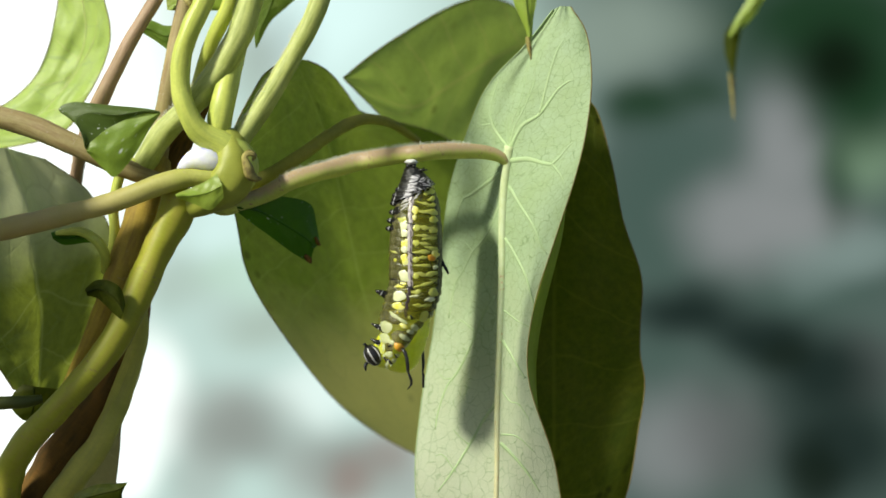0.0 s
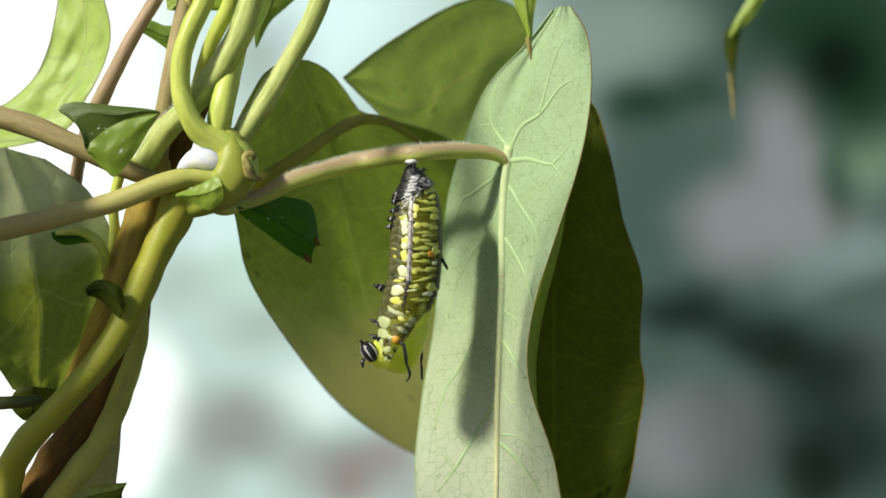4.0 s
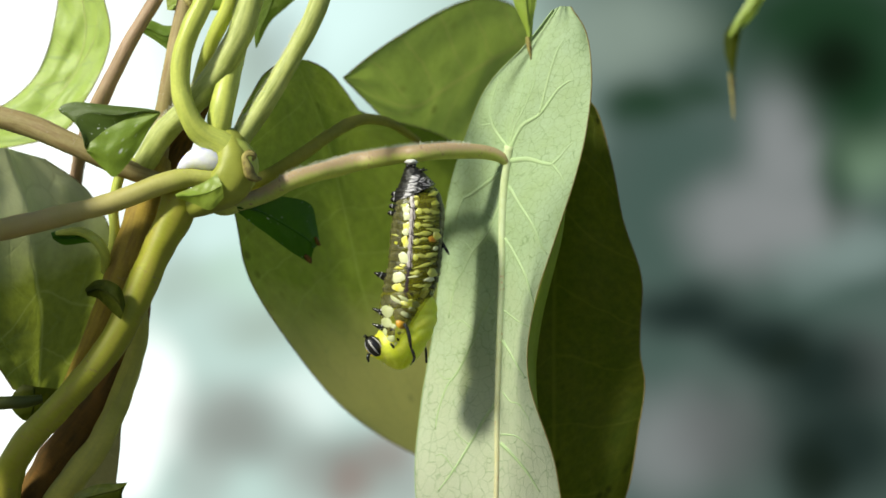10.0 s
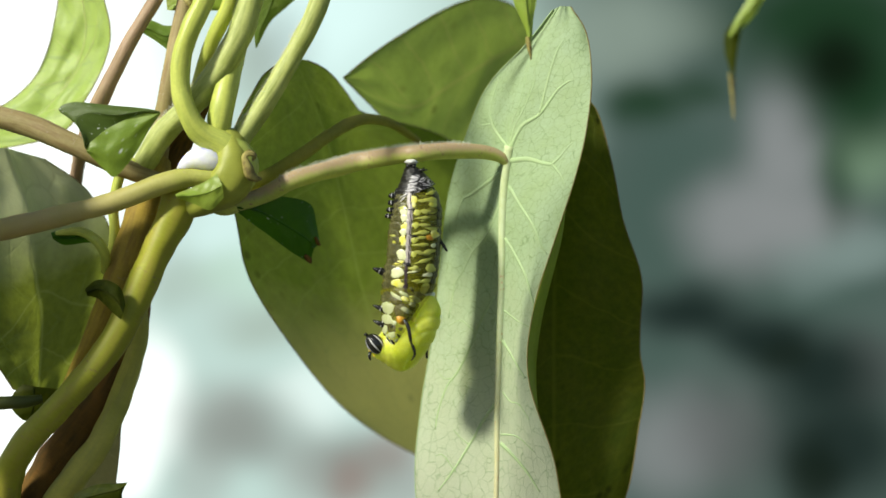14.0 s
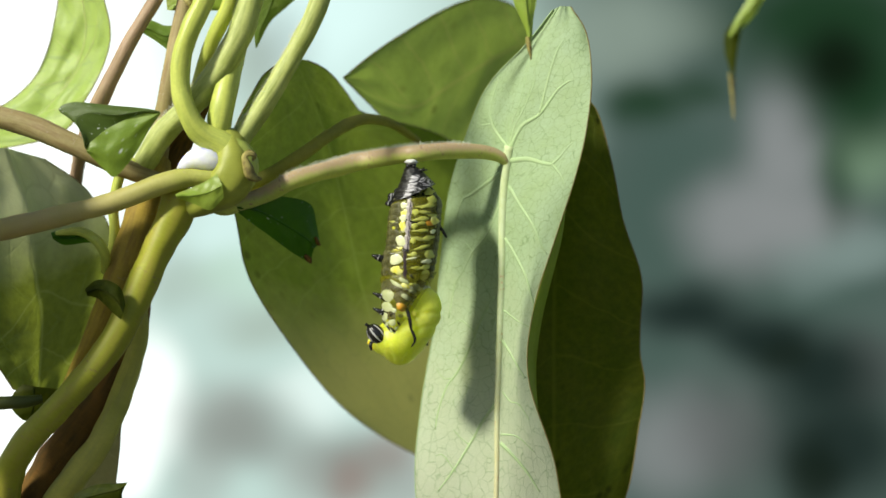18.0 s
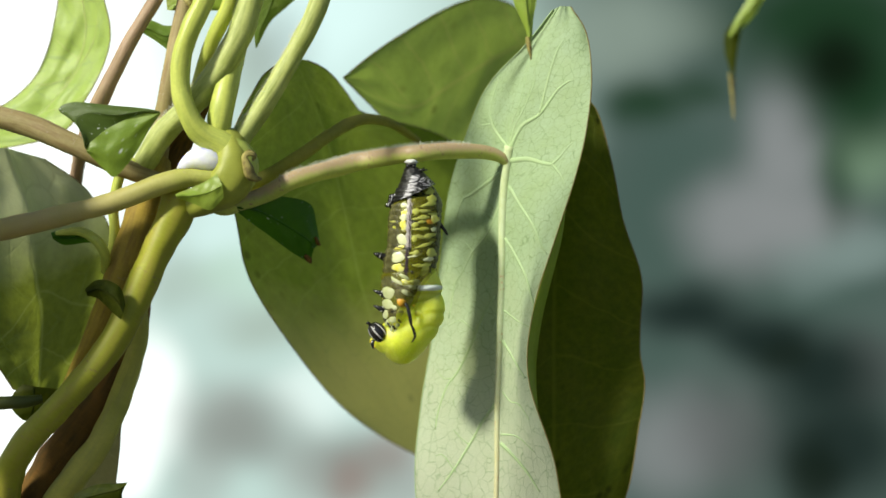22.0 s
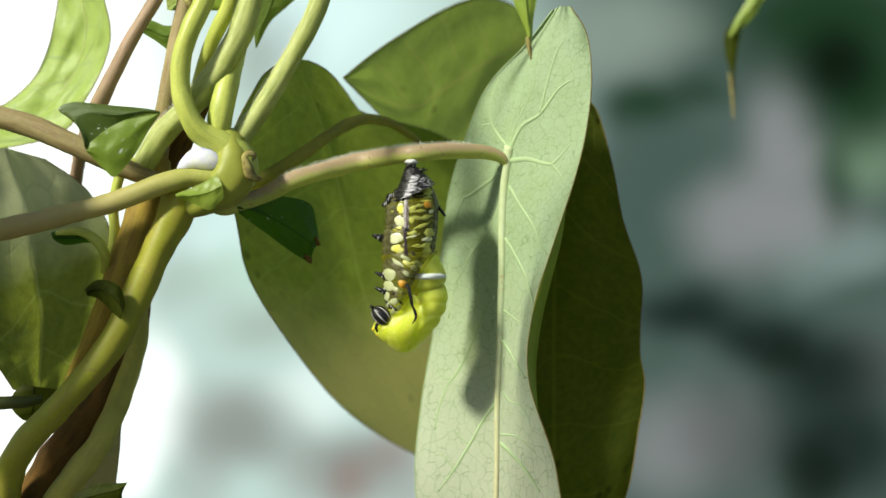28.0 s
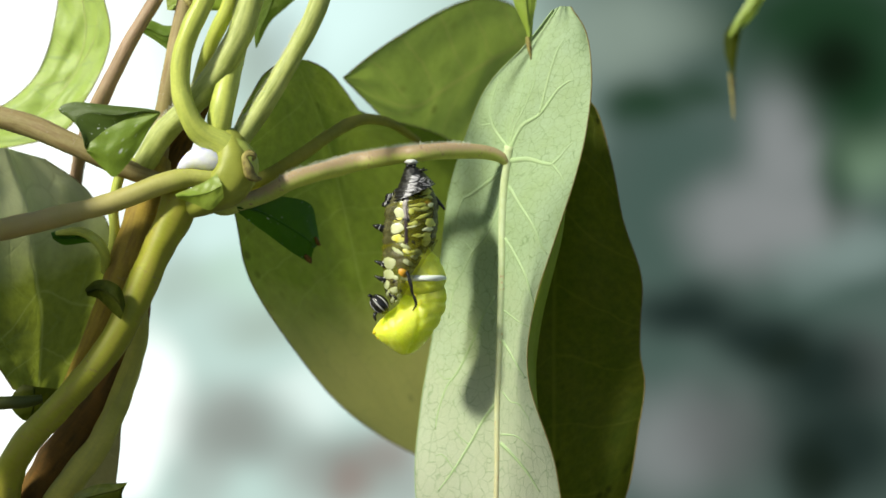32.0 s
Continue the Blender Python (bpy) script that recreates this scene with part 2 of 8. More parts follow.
# Leaf colour darkened to carry the shade it hangs in.
SHADE_DARK_LEAF = skin_mat("shade_darkened_leaf", (0.028, 0.044, 0.005), (0.062, 0.065, 0.008), 0.5, (0.24, 0.285, 0.006), 0.38, 0.14, 0.2, (0.075, 0.09, 0.014), 0.2, 0.1, mottle=0.9, freckle=((0.012, 0.014, 0.003), 0.3), feather=(12.0, 0.5, (0.07, 0.085, 0.014), (0.34, 0.36, 0.02)))
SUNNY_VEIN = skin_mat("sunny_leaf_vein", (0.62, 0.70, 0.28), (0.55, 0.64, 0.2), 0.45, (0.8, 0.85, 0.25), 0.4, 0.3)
UPPER_LEAF = skin_mat("thin_leaf", (0.14, 0.18, 0.05), (0.20, 0.23, 0.09), 0.6, (0.50, 0.66, 0.10), 0.6, 0.06, 0.22, (0.22, 0.24, 0.08), 0.12, 0.2, freckle=((0.10, 0.08, 0.03), 0.2), feather=(9.0, 0.6, (0.26, 0.22, 0.08), (0.62, 0.56, 0.15)))
# Full-sun brightness is put into this leaf's base colours.
SUN_PAINTED_LEAF = skin_mat("sun_painted_leaf", (0.54, 0.68, 0.17), (0.44, 0.60, 0.12), 0.45, (0.62, 0.77, 0.12), 0.4, 0.06, 0.2, (0.36, 0.5, 0.17), 0.2,
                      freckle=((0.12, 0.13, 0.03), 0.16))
# The blush paints the sunlit top pale over a darker, shaded lower part.
GREY_LEAF = skin_mat("grey_leaf_lit_top", (0.16, 0.19, 0.05), (0.055, 0.07, 0.010), 0.5, (0.40, 0.47, 0.05), 0.45, 0.09, 0.12, (0.17, 0.21, 0.07), 0.35, 0.25, feather=(11.0, 0.5, (0.30, 0.34, 0.15), (0.48, 0.55, 0.14)), mottle=0.8, blush=(7, 22, 0.75, 0.0, (0.46, 0.53, 0.30)))
TAN_LEAF = skin_mat("ageing_leaf", (0.24, 0.20, 0.08), (0.17, 0.17, 0.05), 0.6, (0.52, 0.45, 0.16), 0.45, 0.09, 0.12, (0.20, 0.18, 0.07), 0.3, 0.2, feather=(9.0, 0.6, (0.30, 0.27, 0.12), (0.6, 0.52, 0.2)))
GLOSS_LEAF = skin_mat("young_leaf", (0.028, 0.11, 0.004), (0.045, 0.15, 0.006), 0.3, (0.16, 0.34, 0.01), 0.35, 0.15, 0.0, None, 0.25, 0.25,
                      freckle=((0.5, 0.55, 0.45), 0.9))
SPECK_LEAF = skin_mat("specked_leaf", (0.08, 0.12, 0.02), (0.10, 0.15, 0.03), 0.4, (0.16, 0.26, 0.03), 0.25, 0.3, 0.0, None, 0.3, 0.4,
                      freckle=((0.8, 0.85, 0.8), 1.5))
MID_LEAF = skin_mat("mid_leaf", (0.15, 0.24, 0.03), (0.19, 0.28, 0.045), 0.4, (0.35, 0.5, 0.05), 0.35, 0.2, bump=0.2)
YOUNG_LEAF = skin_mat("fresh_leaf", (0.32, 0.45, 0.06), (0.38, 0.46, 0.08), 0.4, (0.5, 0.62, 0.06), 0.4, 0.15)
GREEN_STEM = skin_mat("green_stem", (0.74, 0.78, 0.18), (0.66, 0.73, 0.14), 0.34, (0.7, 0.7, 0.12), 0.2, 0.16, bump=0.3, streak=(0.44, 0.52, 0.11))
NODE_SKIN = skin_mat("node_skin", (0.44, 0.46, 0.08), (0.34, 0.37, 0.05), 0.45, (0.6, 0.6, 0.1), 0.15, 0.10, bump=0.4, freckle=((0.30, 0.26, 0.08), 1.2))
DOWNY_STEM = skin_mat("downy_stem", (0.64, 0.69, 0.20), (0.52, 0.59, 0.12), 0.5, (0.6, 0.6, 0.15), 0.15, 0.22, bump=0.5, streak=(0.28, 0.34, 0.07), top=((0.62, 0.66, 0.26), 2.5))
OLIVE_STEM = skin_mat("olive_stem", (0.37, 0.37, 0.03), (0.29, 0.30, 0.025), 0.5, scale=0.12, bump=0.3, spec=0.3, streak=(0.32, 0.28, 0.05), freckle=((0.28, 0.24, 0.06), 1.4))
SHADE_STEM = skin_mat("shaded_petiole", (0.44, 0.42, 0.12), (0.40, 0.34, 0.10), 0.6, (0.75, 0.74, 0.16), 0.55, 0.12, bump=0.2, spec=0.2)
BROWN_STEM = skin_mat("brown_stem", (0.42, 0.33, 0.16), (0.33, 0.27, 0.11), 0.6, scale=0.2, bump=0.5, streak=(0.25, 0.165, 0.075), freckle=((0.42, 0.33, 0.22), 2.2))
TAN_STEM = skin_mat("tan_petiole", (0.54, 0.57, 0.12), (0.47, 0.50, 0.09), 0.45, (0.55, 0.5, 0.13), 0.2, scale=0.14, bump=0.4, blush=(12, 50, 0.85, 0.0, (0.57, 0.41, 0.23)), freckle=((0.56, 0.48, 0.26), 2.0))
PINK_STEM = skin_mat("pinkish_stem", (0.46, 0.31, 0.21), (0.38, 0.27, 0.15), 0.55, scale=0.2, bump=0.4, streak=(0.30, 0.20, 0.12))
DARK_STEM = skin_mat("old_stem", (0.20, 0.10, 0.022), (0.13, 0.072, 0.016), 0.75, scale=0.2, bump=0.6, spec=0.15, streak=(0.05, 0.037, 0.013))
BARK = skin_mat("weathered_stem", (0.44, 0.31, 0.06), (0.35, 0.25, 0.035), 0.7, scale=0.2, bump=0.5, spec=0.2, streak=(0.22, 0.14, 0.04), freckle=((0.36, 0.27, 0.1), 2.2))
ROSY_STEM = skin_mat("rosy_petiole", (0.66, 0.72, 0.19), (0.60, 0.66, 0.15), 0.4, (0.70, 0.74, 0.18), 0.3, 0.14, bump=0.35, top=((0.58, 0.37, 0.28), 1.75), freckle=((0.46, 0.27, 0.2), 1.5))
TAUPE_STEM = skin_mat("taupe_stem", (0.52, 0.48, 0.10), (0.36, 0.36, 0.07), 0.6, scale=0.14, bump=0.3, spec=0.2, streak=(0.37, 0.34, 0.09))
SHOOT = skin_mat("side_shoot", (0.085, 0.10, 0.022), (0.06, 0.075, 0.018), 0.5, scale=0.2, bump=0.2, spec=0.3)
HAIR = skin_mat("pale_hair", (0.7, 0.7, 0.6), (0.6, 0.6, 0.5), 0.5, scale=1.0)
HALF_LEAF = skin_mat("folded_leaf", (0.18, 0.28, 0.03), (0.24, 0.34, 0.05), 0.4, (0.4, 0.52, 0.06), 0.35, 0.2, bump=0.2, freckle=((0.7, 0.75, 0.7), 0.7))
DRY = skin_mat("dry_bract", (0.44, 0.38, 0.11), (0.15, 0.11, 0.035), 0.7, scale=0.8, bump=0.5)
# Near-white colour that stands in for an overexposed bright spot.
BLOWN_WHITE = skin_mat("milky_sap", (0.95, 0.95, 0.94), (0.94, 0.94, 0.93), 0.3, scale=0.05, bump=0.02, uv=False, flesh=1.0)
SILK = skin_mat("white_silk", (0.85, 0.84, 0.82), (0.75, 0.74, 0.72), 0.7, scale=2.0, bump=0.6, uv=False)


# ---------------------------------------------------------------- setting
def backdrop_mat():
    """Painted glow of a far garden, out of focus: bright sky on one hand, shrubs and pale paving on the other."""
    m, nt, out = nodes_of("painted_garden_glow")
    co = nd(nt, "ShaderNodeTexCoord").outputs["Object"]
    wob = nd(nt, "ShaderNodeTexNoise", {"Vector": co, "Scale": 4.0, "Detail": 2.0})
    sh = nd(nt, "ShaderNodeVectorMath", {0: wob.outputs["Color"], 1: (0.5, 0.5, 0.5)}, op="SUBTRACT")
    sh = nd(nt, "ShaderNodeVectorMath", {0: sh.outputs[0], 3: 0.10}, op="SCALE")
    co = nd(nt, "ShaderNodeVectorMath", {0: co, 1: sh.outputs[0]}, op="ADD").outputs[0]
    x = nd(nt, "ShaderNodeSeparateXYZ", {0: co}).outputs[0]
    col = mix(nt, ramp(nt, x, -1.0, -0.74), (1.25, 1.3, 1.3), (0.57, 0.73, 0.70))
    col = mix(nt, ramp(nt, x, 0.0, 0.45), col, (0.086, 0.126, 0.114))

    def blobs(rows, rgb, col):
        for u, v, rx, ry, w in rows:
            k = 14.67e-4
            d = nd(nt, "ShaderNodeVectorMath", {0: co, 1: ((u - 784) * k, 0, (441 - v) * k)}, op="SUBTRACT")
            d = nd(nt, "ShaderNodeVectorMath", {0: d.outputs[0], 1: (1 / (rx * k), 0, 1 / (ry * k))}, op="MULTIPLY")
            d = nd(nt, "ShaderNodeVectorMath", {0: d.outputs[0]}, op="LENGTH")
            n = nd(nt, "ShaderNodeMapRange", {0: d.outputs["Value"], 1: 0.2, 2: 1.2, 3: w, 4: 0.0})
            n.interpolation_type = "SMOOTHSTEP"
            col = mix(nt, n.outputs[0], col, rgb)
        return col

    # painted blobs of glow and dark: bright sky, haze, twigs, paving, shrubs
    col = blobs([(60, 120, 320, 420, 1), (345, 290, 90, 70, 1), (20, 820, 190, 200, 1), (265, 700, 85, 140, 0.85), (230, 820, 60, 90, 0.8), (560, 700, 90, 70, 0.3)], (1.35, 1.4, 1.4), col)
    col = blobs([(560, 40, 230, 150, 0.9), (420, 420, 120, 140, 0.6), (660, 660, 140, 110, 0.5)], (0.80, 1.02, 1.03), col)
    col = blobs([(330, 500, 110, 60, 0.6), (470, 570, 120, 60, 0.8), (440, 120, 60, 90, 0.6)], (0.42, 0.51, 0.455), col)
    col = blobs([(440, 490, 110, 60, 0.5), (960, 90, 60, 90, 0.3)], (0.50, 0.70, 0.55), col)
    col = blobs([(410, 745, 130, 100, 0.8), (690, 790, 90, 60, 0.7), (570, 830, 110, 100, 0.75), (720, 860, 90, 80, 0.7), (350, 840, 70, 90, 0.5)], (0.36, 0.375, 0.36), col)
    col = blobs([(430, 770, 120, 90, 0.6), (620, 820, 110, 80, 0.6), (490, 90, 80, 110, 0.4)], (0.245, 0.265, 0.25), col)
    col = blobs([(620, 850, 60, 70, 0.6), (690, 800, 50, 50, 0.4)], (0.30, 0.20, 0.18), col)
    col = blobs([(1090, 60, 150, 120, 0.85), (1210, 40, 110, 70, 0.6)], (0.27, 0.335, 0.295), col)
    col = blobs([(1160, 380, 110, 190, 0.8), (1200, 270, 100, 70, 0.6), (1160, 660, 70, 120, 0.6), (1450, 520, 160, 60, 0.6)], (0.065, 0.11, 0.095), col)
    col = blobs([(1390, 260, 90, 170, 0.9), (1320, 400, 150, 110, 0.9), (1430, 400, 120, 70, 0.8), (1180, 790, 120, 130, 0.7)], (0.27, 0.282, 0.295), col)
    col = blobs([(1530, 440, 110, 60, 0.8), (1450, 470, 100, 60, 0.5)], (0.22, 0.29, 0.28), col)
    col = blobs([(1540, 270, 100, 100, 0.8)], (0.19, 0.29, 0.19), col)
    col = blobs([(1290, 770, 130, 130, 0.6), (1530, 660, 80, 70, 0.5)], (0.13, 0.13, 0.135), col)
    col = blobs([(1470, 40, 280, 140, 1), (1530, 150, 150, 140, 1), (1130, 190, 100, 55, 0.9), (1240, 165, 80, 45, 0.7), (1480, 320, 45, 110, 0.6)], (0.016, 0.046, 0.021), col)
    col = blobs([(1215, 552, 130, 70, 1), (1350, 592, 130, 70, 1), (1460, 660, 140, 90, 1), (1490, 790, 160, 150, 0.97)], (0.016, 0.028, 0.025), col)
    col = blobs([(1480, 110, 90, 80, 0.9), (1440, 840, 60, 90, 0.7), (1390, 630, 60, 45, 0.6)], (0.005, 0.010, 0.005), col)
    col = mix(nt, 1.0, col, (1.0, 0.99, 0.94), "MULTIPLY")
    # the sheet gives off its painted light and takes none
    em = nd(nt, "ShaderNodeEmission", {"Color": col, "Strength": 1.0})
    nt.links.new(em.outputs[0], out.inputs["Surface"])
    return m


def build_setting():
    soil = skin_mat("garden_soil", (0.10, 0.085, 0.06), (0.06, 0.07, 0.035), 0.9, scale=0.004, bump=0.8, uv=False)
    bm = bmesh.new()
    bmesh.ops.create_grid(bm, x_segments=40, y_segments=40, size=150)
    ob = part("ground", bm, soil)
    tagged(ob, "brown garden soil with patches of low green", "ground", kind="structure")
    bm = bmesh.new()
    w, h = 3.2, 1.35
    rows = []
    for j in range(2):
        rows.append([bm.verts.new((x * w / 8, 0.0, -1.2 + j * (h + 1.2))) for x in range(-8, 9)])
    for i in range(16):
        bm.faces.new((rows[0][i], rows[0][i + 1], rows[1][i + 1], rows[1][i]))
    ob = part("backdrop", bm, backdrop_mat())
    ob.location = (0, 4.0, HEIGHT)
    tagged(ob, "glowing sheet painted with a blurred garden, bright sky and dark shrubs", "background", kind="structure")


build_setting()


# ---------------------------------------------------------------- the vine
def tilt(rows, d, a=0.0, b=0.0, u0=0.0, v0=0.0, bow=0.0):
    """Depth for rows of (across, down): d at (u0, v0), growing by a and b millimetres a millimetre, with the lower part bowed back."""
    return [(u, v, d + a * (u - u0) * 0.1 + b * (v - v0) * 0.1 + bow * max(0, v - 450) ** 2) for u, v in rows]


vine = thing("climbing_vine", (-0.08, 0.01, 0.0), "twining milkweed vine with broad green leaves and pale stems", "vine")


def leaf(blade, material, label, veins=(), vein_mat=None, rim=None, across=28, along=72, name="leaf", rim_left=None):
    ob = part(name, blade.mesh(across, along), material, vine, label)
    for kind, path, r0, r1 in veins:
        part(kind, blade.rib(path, r0, r1), vein_mat, ob)
    if rim:
        for side, edge in ((-1, rim_left or rim), (1, rim)):
            part("leaf_margin", blade.rim(side, 1.2), edge, ob)
    return ob


RIM = skin_mat("brown_margin", (0.20, 0.17, 0.05), (0.14, 0.10, 0.03), 0.6, scale=0.5)

# The pale underside of the leaf that carries the caterpillar's petiole.
pale = Blade([(978, 18, 1.5), (928, 82, 3.5), (865, 150, 9), (825, 240, 14), (795, 340, 19), (781, 450, 22.5), (768, 580, 22), (745, 720, 19.5), (735, 860, 17), (760, 1010, 18), (850, 1150, 14)],
             [(992, 11, 1), (955, 85, 2), (918, 180, 5), (898, 284, 7), (890, 370, 7.5), (888, 480, 7.5), (884, 600, 7.5), (880, 720, 8), (879, 850, 9), (872, 1000, 11), (852, 1155, 14)],
             [(1010, 12, 1), (1038, 60, 0), (1047, 140, -3), (1038, 230, -4), (1018, 315, -3), (982, 425, 0), (945, 545, 3), (935, 670, 5), (985, 835, 8), (985, 990, 10), (856, 1158, 14)],
             swell=1.2, wave=0.8, n=90, sag=-0.9)


def pale_leaf():
    v = []
    # rows of the plan: the fan above the petiole, then side veins on either hand, thick ones first
    for r0, r1, rows in (
            (4.5, 1.6, [(899, 270), (880, 243), (868, 222), (869, 190), (880, 150), (881, 138)]), (2.2, 1.0, [(868, 222), (855, 219), (843, 219)]),
            (2.2, 0.8, [(897, 268), (894, 240), (895, 215)]), (2.6, 1.0, [(899, 266), (905, 225), (925, 170), (930, 130)]),
            (2.6, 0.9, [(901, 264), (910, 230), (922, 200), (935, 180), (945, 140), (950, 100)]), (5.0, 2.0, [(903, 266), (925, 228), (955, 200), (985, 160), (1003, 145)]),
            (2.0, 0.9, [(1003, 145), (1012, 142), (1022, 142)]), (3.0, 1.0, [(955, 200), (970, 150), (978, 115), (990, 85), (1005, 60)]),
            (1.8, 0.8, [(930, 130), (938, 110), (944, 85)]), (6.0, 3.5, [(903, 283), (935, 283), (960, 287), (978, 294)]),
            (3.2, 1.2, [(978, 294), (990, 275), (1013, 252)]), (2.6, 1.2, [(978, 294), (992, 312), (1000, 335)]),
            (4.6, 2.0, [(890, 300), (865, 320), (835, 340), (820, 352), (808, 385)]), (4.4, 1.8, [(886, 355), (872, 395), (855, 425), (838, 442), (820, 475), (803, 510), (795, 560)]),
            (1.8, 0.8, [(838, 440), (820, 433), (808, 420)]), (4.4, 1.6, [(878, 520), (853, 565), (838, 602), (812, 650), (790, 690), (775, 730), (770, 760)]),
            (1.8, 0.8, [(840, 582), (815, 570), (793, 576)]), (1.6, 0.8, [(799, 676), (785, 662), (772, 652)]), (4.2, 1.6, [(876, 715), (855, 750), (830, 790), (800, 835), (775, 872)]),
            (1.8, 0.8, [(832, 788), (815, 772), (802, 760)]), (1.6, 0.8, [(806, 830), (785, 810), (770, 800)]),
            (4.6, 1.8, [(900, 330), (920, 365), (940, 395), (955, 430), (966, 448)]), (4.2, 1.8, [(894, 425), (920, 468), (935, 510), (944, 540)]),
            (2.2, 1.0, [(890, 548), (915, 568), (938, 580)]), (4.6, 1.6, [(886, 600), (905, 628), (928, 668)]), (2.0, 0.9, [(886, 690), (900, 708), (918, 716), (938, 745)]),
            (4.6, 1.6, [(884, 780), (910, 808), (935, 840), (955, 874)]), (2.2, 0.9, [(884, 765), (915, 773), (945, 795)])):
        v.append(("side_vein", [pale.find(*q) for q in rows], 1.15 * r0, 1.1 * r1))
    ob = leaf(pale, PALE_LEAF, "large leaf showing its pale grey-green veined underside", v, PALE_VEIN, RIM, 40, 110, rim_left=PALE_VEIN)
    part("midrib", pale.rib([(0, 0.275), (0, 0.36), (0, 0.5), (0, 0.65), (0, 0.8), (0, 0.98)], 10.5, 4.0, lift=-0.15, n=70, segs=12), MIDRIB, ob, "raised pale midrib, browned towards the leaf tip")
    inner = [(1000, 370, -1.0), (982, 425, 0.2), (945, 545, 3.2), (933, 620, 4.6), (935, 670, 5.2), (952, 750, 6.6)]
    outer = [(1001, 373, 0.5), (993, 430, 3.5), (963, 548, 7.5), (951, 622, 9), (949, 672, 9), (954, 752, 7.5)]
    mid = [(1002, 371, -0.2), (990, 427, 1.5), (957, 546, 5), (945, 621, 6.4), (945, 671, 6.8), (955, 751, 7)]
    part("rolled_margin", Blade(inner, mid, outer, n=40).mesh(8, 40), YOUNG_LEAF, ob, "green upper side of the rolled edge")


pale_leaf()

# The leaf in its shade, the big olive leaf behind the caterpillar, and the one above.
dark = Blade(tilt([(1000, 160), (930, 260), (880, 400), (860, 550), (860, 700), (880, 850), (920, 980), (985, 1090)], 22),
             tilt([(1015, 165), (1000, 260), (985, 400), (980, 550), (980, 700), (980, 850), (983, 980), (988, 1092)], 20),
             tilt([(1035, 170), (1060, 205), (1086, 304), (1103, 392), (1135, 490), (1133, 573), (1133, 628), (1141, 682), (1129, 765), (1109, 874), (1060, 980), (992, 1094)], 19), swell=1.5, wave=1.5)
leaf(dark, SHADE_DARK_LEAF, "broad leaf, dark green with another leaf's shade put into its colour", rim=RIM)

OT = dict(d=14, a=1.05, b=0.30, u0=420, v0=250, bow=1e-4)
olive = Blade(tilt([(502, 108), (474, 126), (455, 150), (412, 235), (405, 310), (420, 400), (440, 490), (500, 590), (590, 705), (680, 775), (800, 835)], **OT),
              tilt([(522, 104), (532, 128), (550, 170), (580, 250), (600, 330), (620, 420), (640, 510), (670, 600), (720, 700), (765, 780), (805, 838)], **OT),
              tilt([(544, 107), (572, 120), (594, 140), (612, 163), (628, 185), (652, 203), (790, 245), (860, 330), (880, 440), (875, 540), (860, 640), (840, 750), (810, 840)], **OT), swell=1.0, wave=0.8)
leaf(olive, OLIVE_LEAF, "big olive green leaf lit through from behind", rim=RIM)

UT = dict(d=44, a=1.0, b=0.4, u0=700, v0=140)
upper = Blade(tilt([(930, 30), (900, 6), (850, -4), (790, 15), (720, 55), (660, 95), (607, 138)], **UT),
              tilt([(940, 70), (880, 100), (830, 130), (780, 162), (735, 190), (680, 178), (608, 139)], **UT),
              tilt([(950, 140), (880, 220), (820, 280), (770, 290), (730, 262), (670, 201), (609, 140)], **UT), swell=0.3, wave=0.6)
leaf(upper, UPPER_LEAF, "olive green leaf with reddish veins behind the petiole", rim=RIM)

# Two unseen leaves, added out of view to keep the sun off the lower stems and the upper part of the pale leaf.
screen = Blade(tilt([(-250, 90), (-350, 160), (-410, 290), (-400, 450), (-340, 600), (-250, 770)], -22), tilt([(-240, 90), (-240, 190), (-235, 300), (-240, 450), (-245, 600), (-248, 772)], -23),
               tilt([(-230, 90), (-110, 130), (-60, 280), (-90, 450), (-140, 630), (-246, 770)], -22), swell=1.2, wave=1.0)
leaf(screen, OLIVE_LEAF, "unseen broad green leaf added beside the stems as a sun shade", rim=RIM)
awning = Blade(tilt([(190, -450), (155, -380), (140, -250), (150, -130), (185, -40)], -33), tilt([(195, -450), (193, -360), (190, -250), (190, -130), (188, -36)], -33.5),
               tilt([(200, -450), (235, -380), (248, -250), (232, -130), (192, -40)], -33), swell=0.6, wave=0.6)
leaf(awning, UPPER_LEAF, "unseen narrow green leaf added above the stems as a sun shade", rim=RIM)

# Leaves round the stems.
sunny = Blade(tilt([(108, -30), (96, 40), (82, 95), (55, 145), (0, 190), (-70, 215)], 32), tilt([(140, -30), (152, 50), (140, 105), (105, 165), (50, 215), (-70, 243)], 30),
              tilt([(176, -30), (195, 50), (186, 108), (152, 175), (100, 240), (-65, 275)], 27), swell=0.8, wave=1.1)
leaf(sunny, SUN_PAINTED_LEAF, "yellow-green leaf with full-sun brightness put into its colour", [("midrib", [(0, 0.0), (0, 0.5), (0, 0.98)], 3.5, 1.5), ("side_vein", [(0, 0.62), (0.2, 0.4), (0.5, 0.15)], 2.5, 1),
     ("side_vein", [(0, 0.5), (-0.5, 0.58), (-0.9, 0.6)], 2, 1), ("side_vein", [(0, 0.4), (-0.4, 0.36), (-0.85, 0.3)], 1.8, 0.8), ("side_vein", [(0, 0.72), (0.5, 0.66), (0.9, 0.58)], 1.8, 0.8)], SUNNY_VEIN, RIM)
DT = dict(d=14, a=0.9, u0=50)
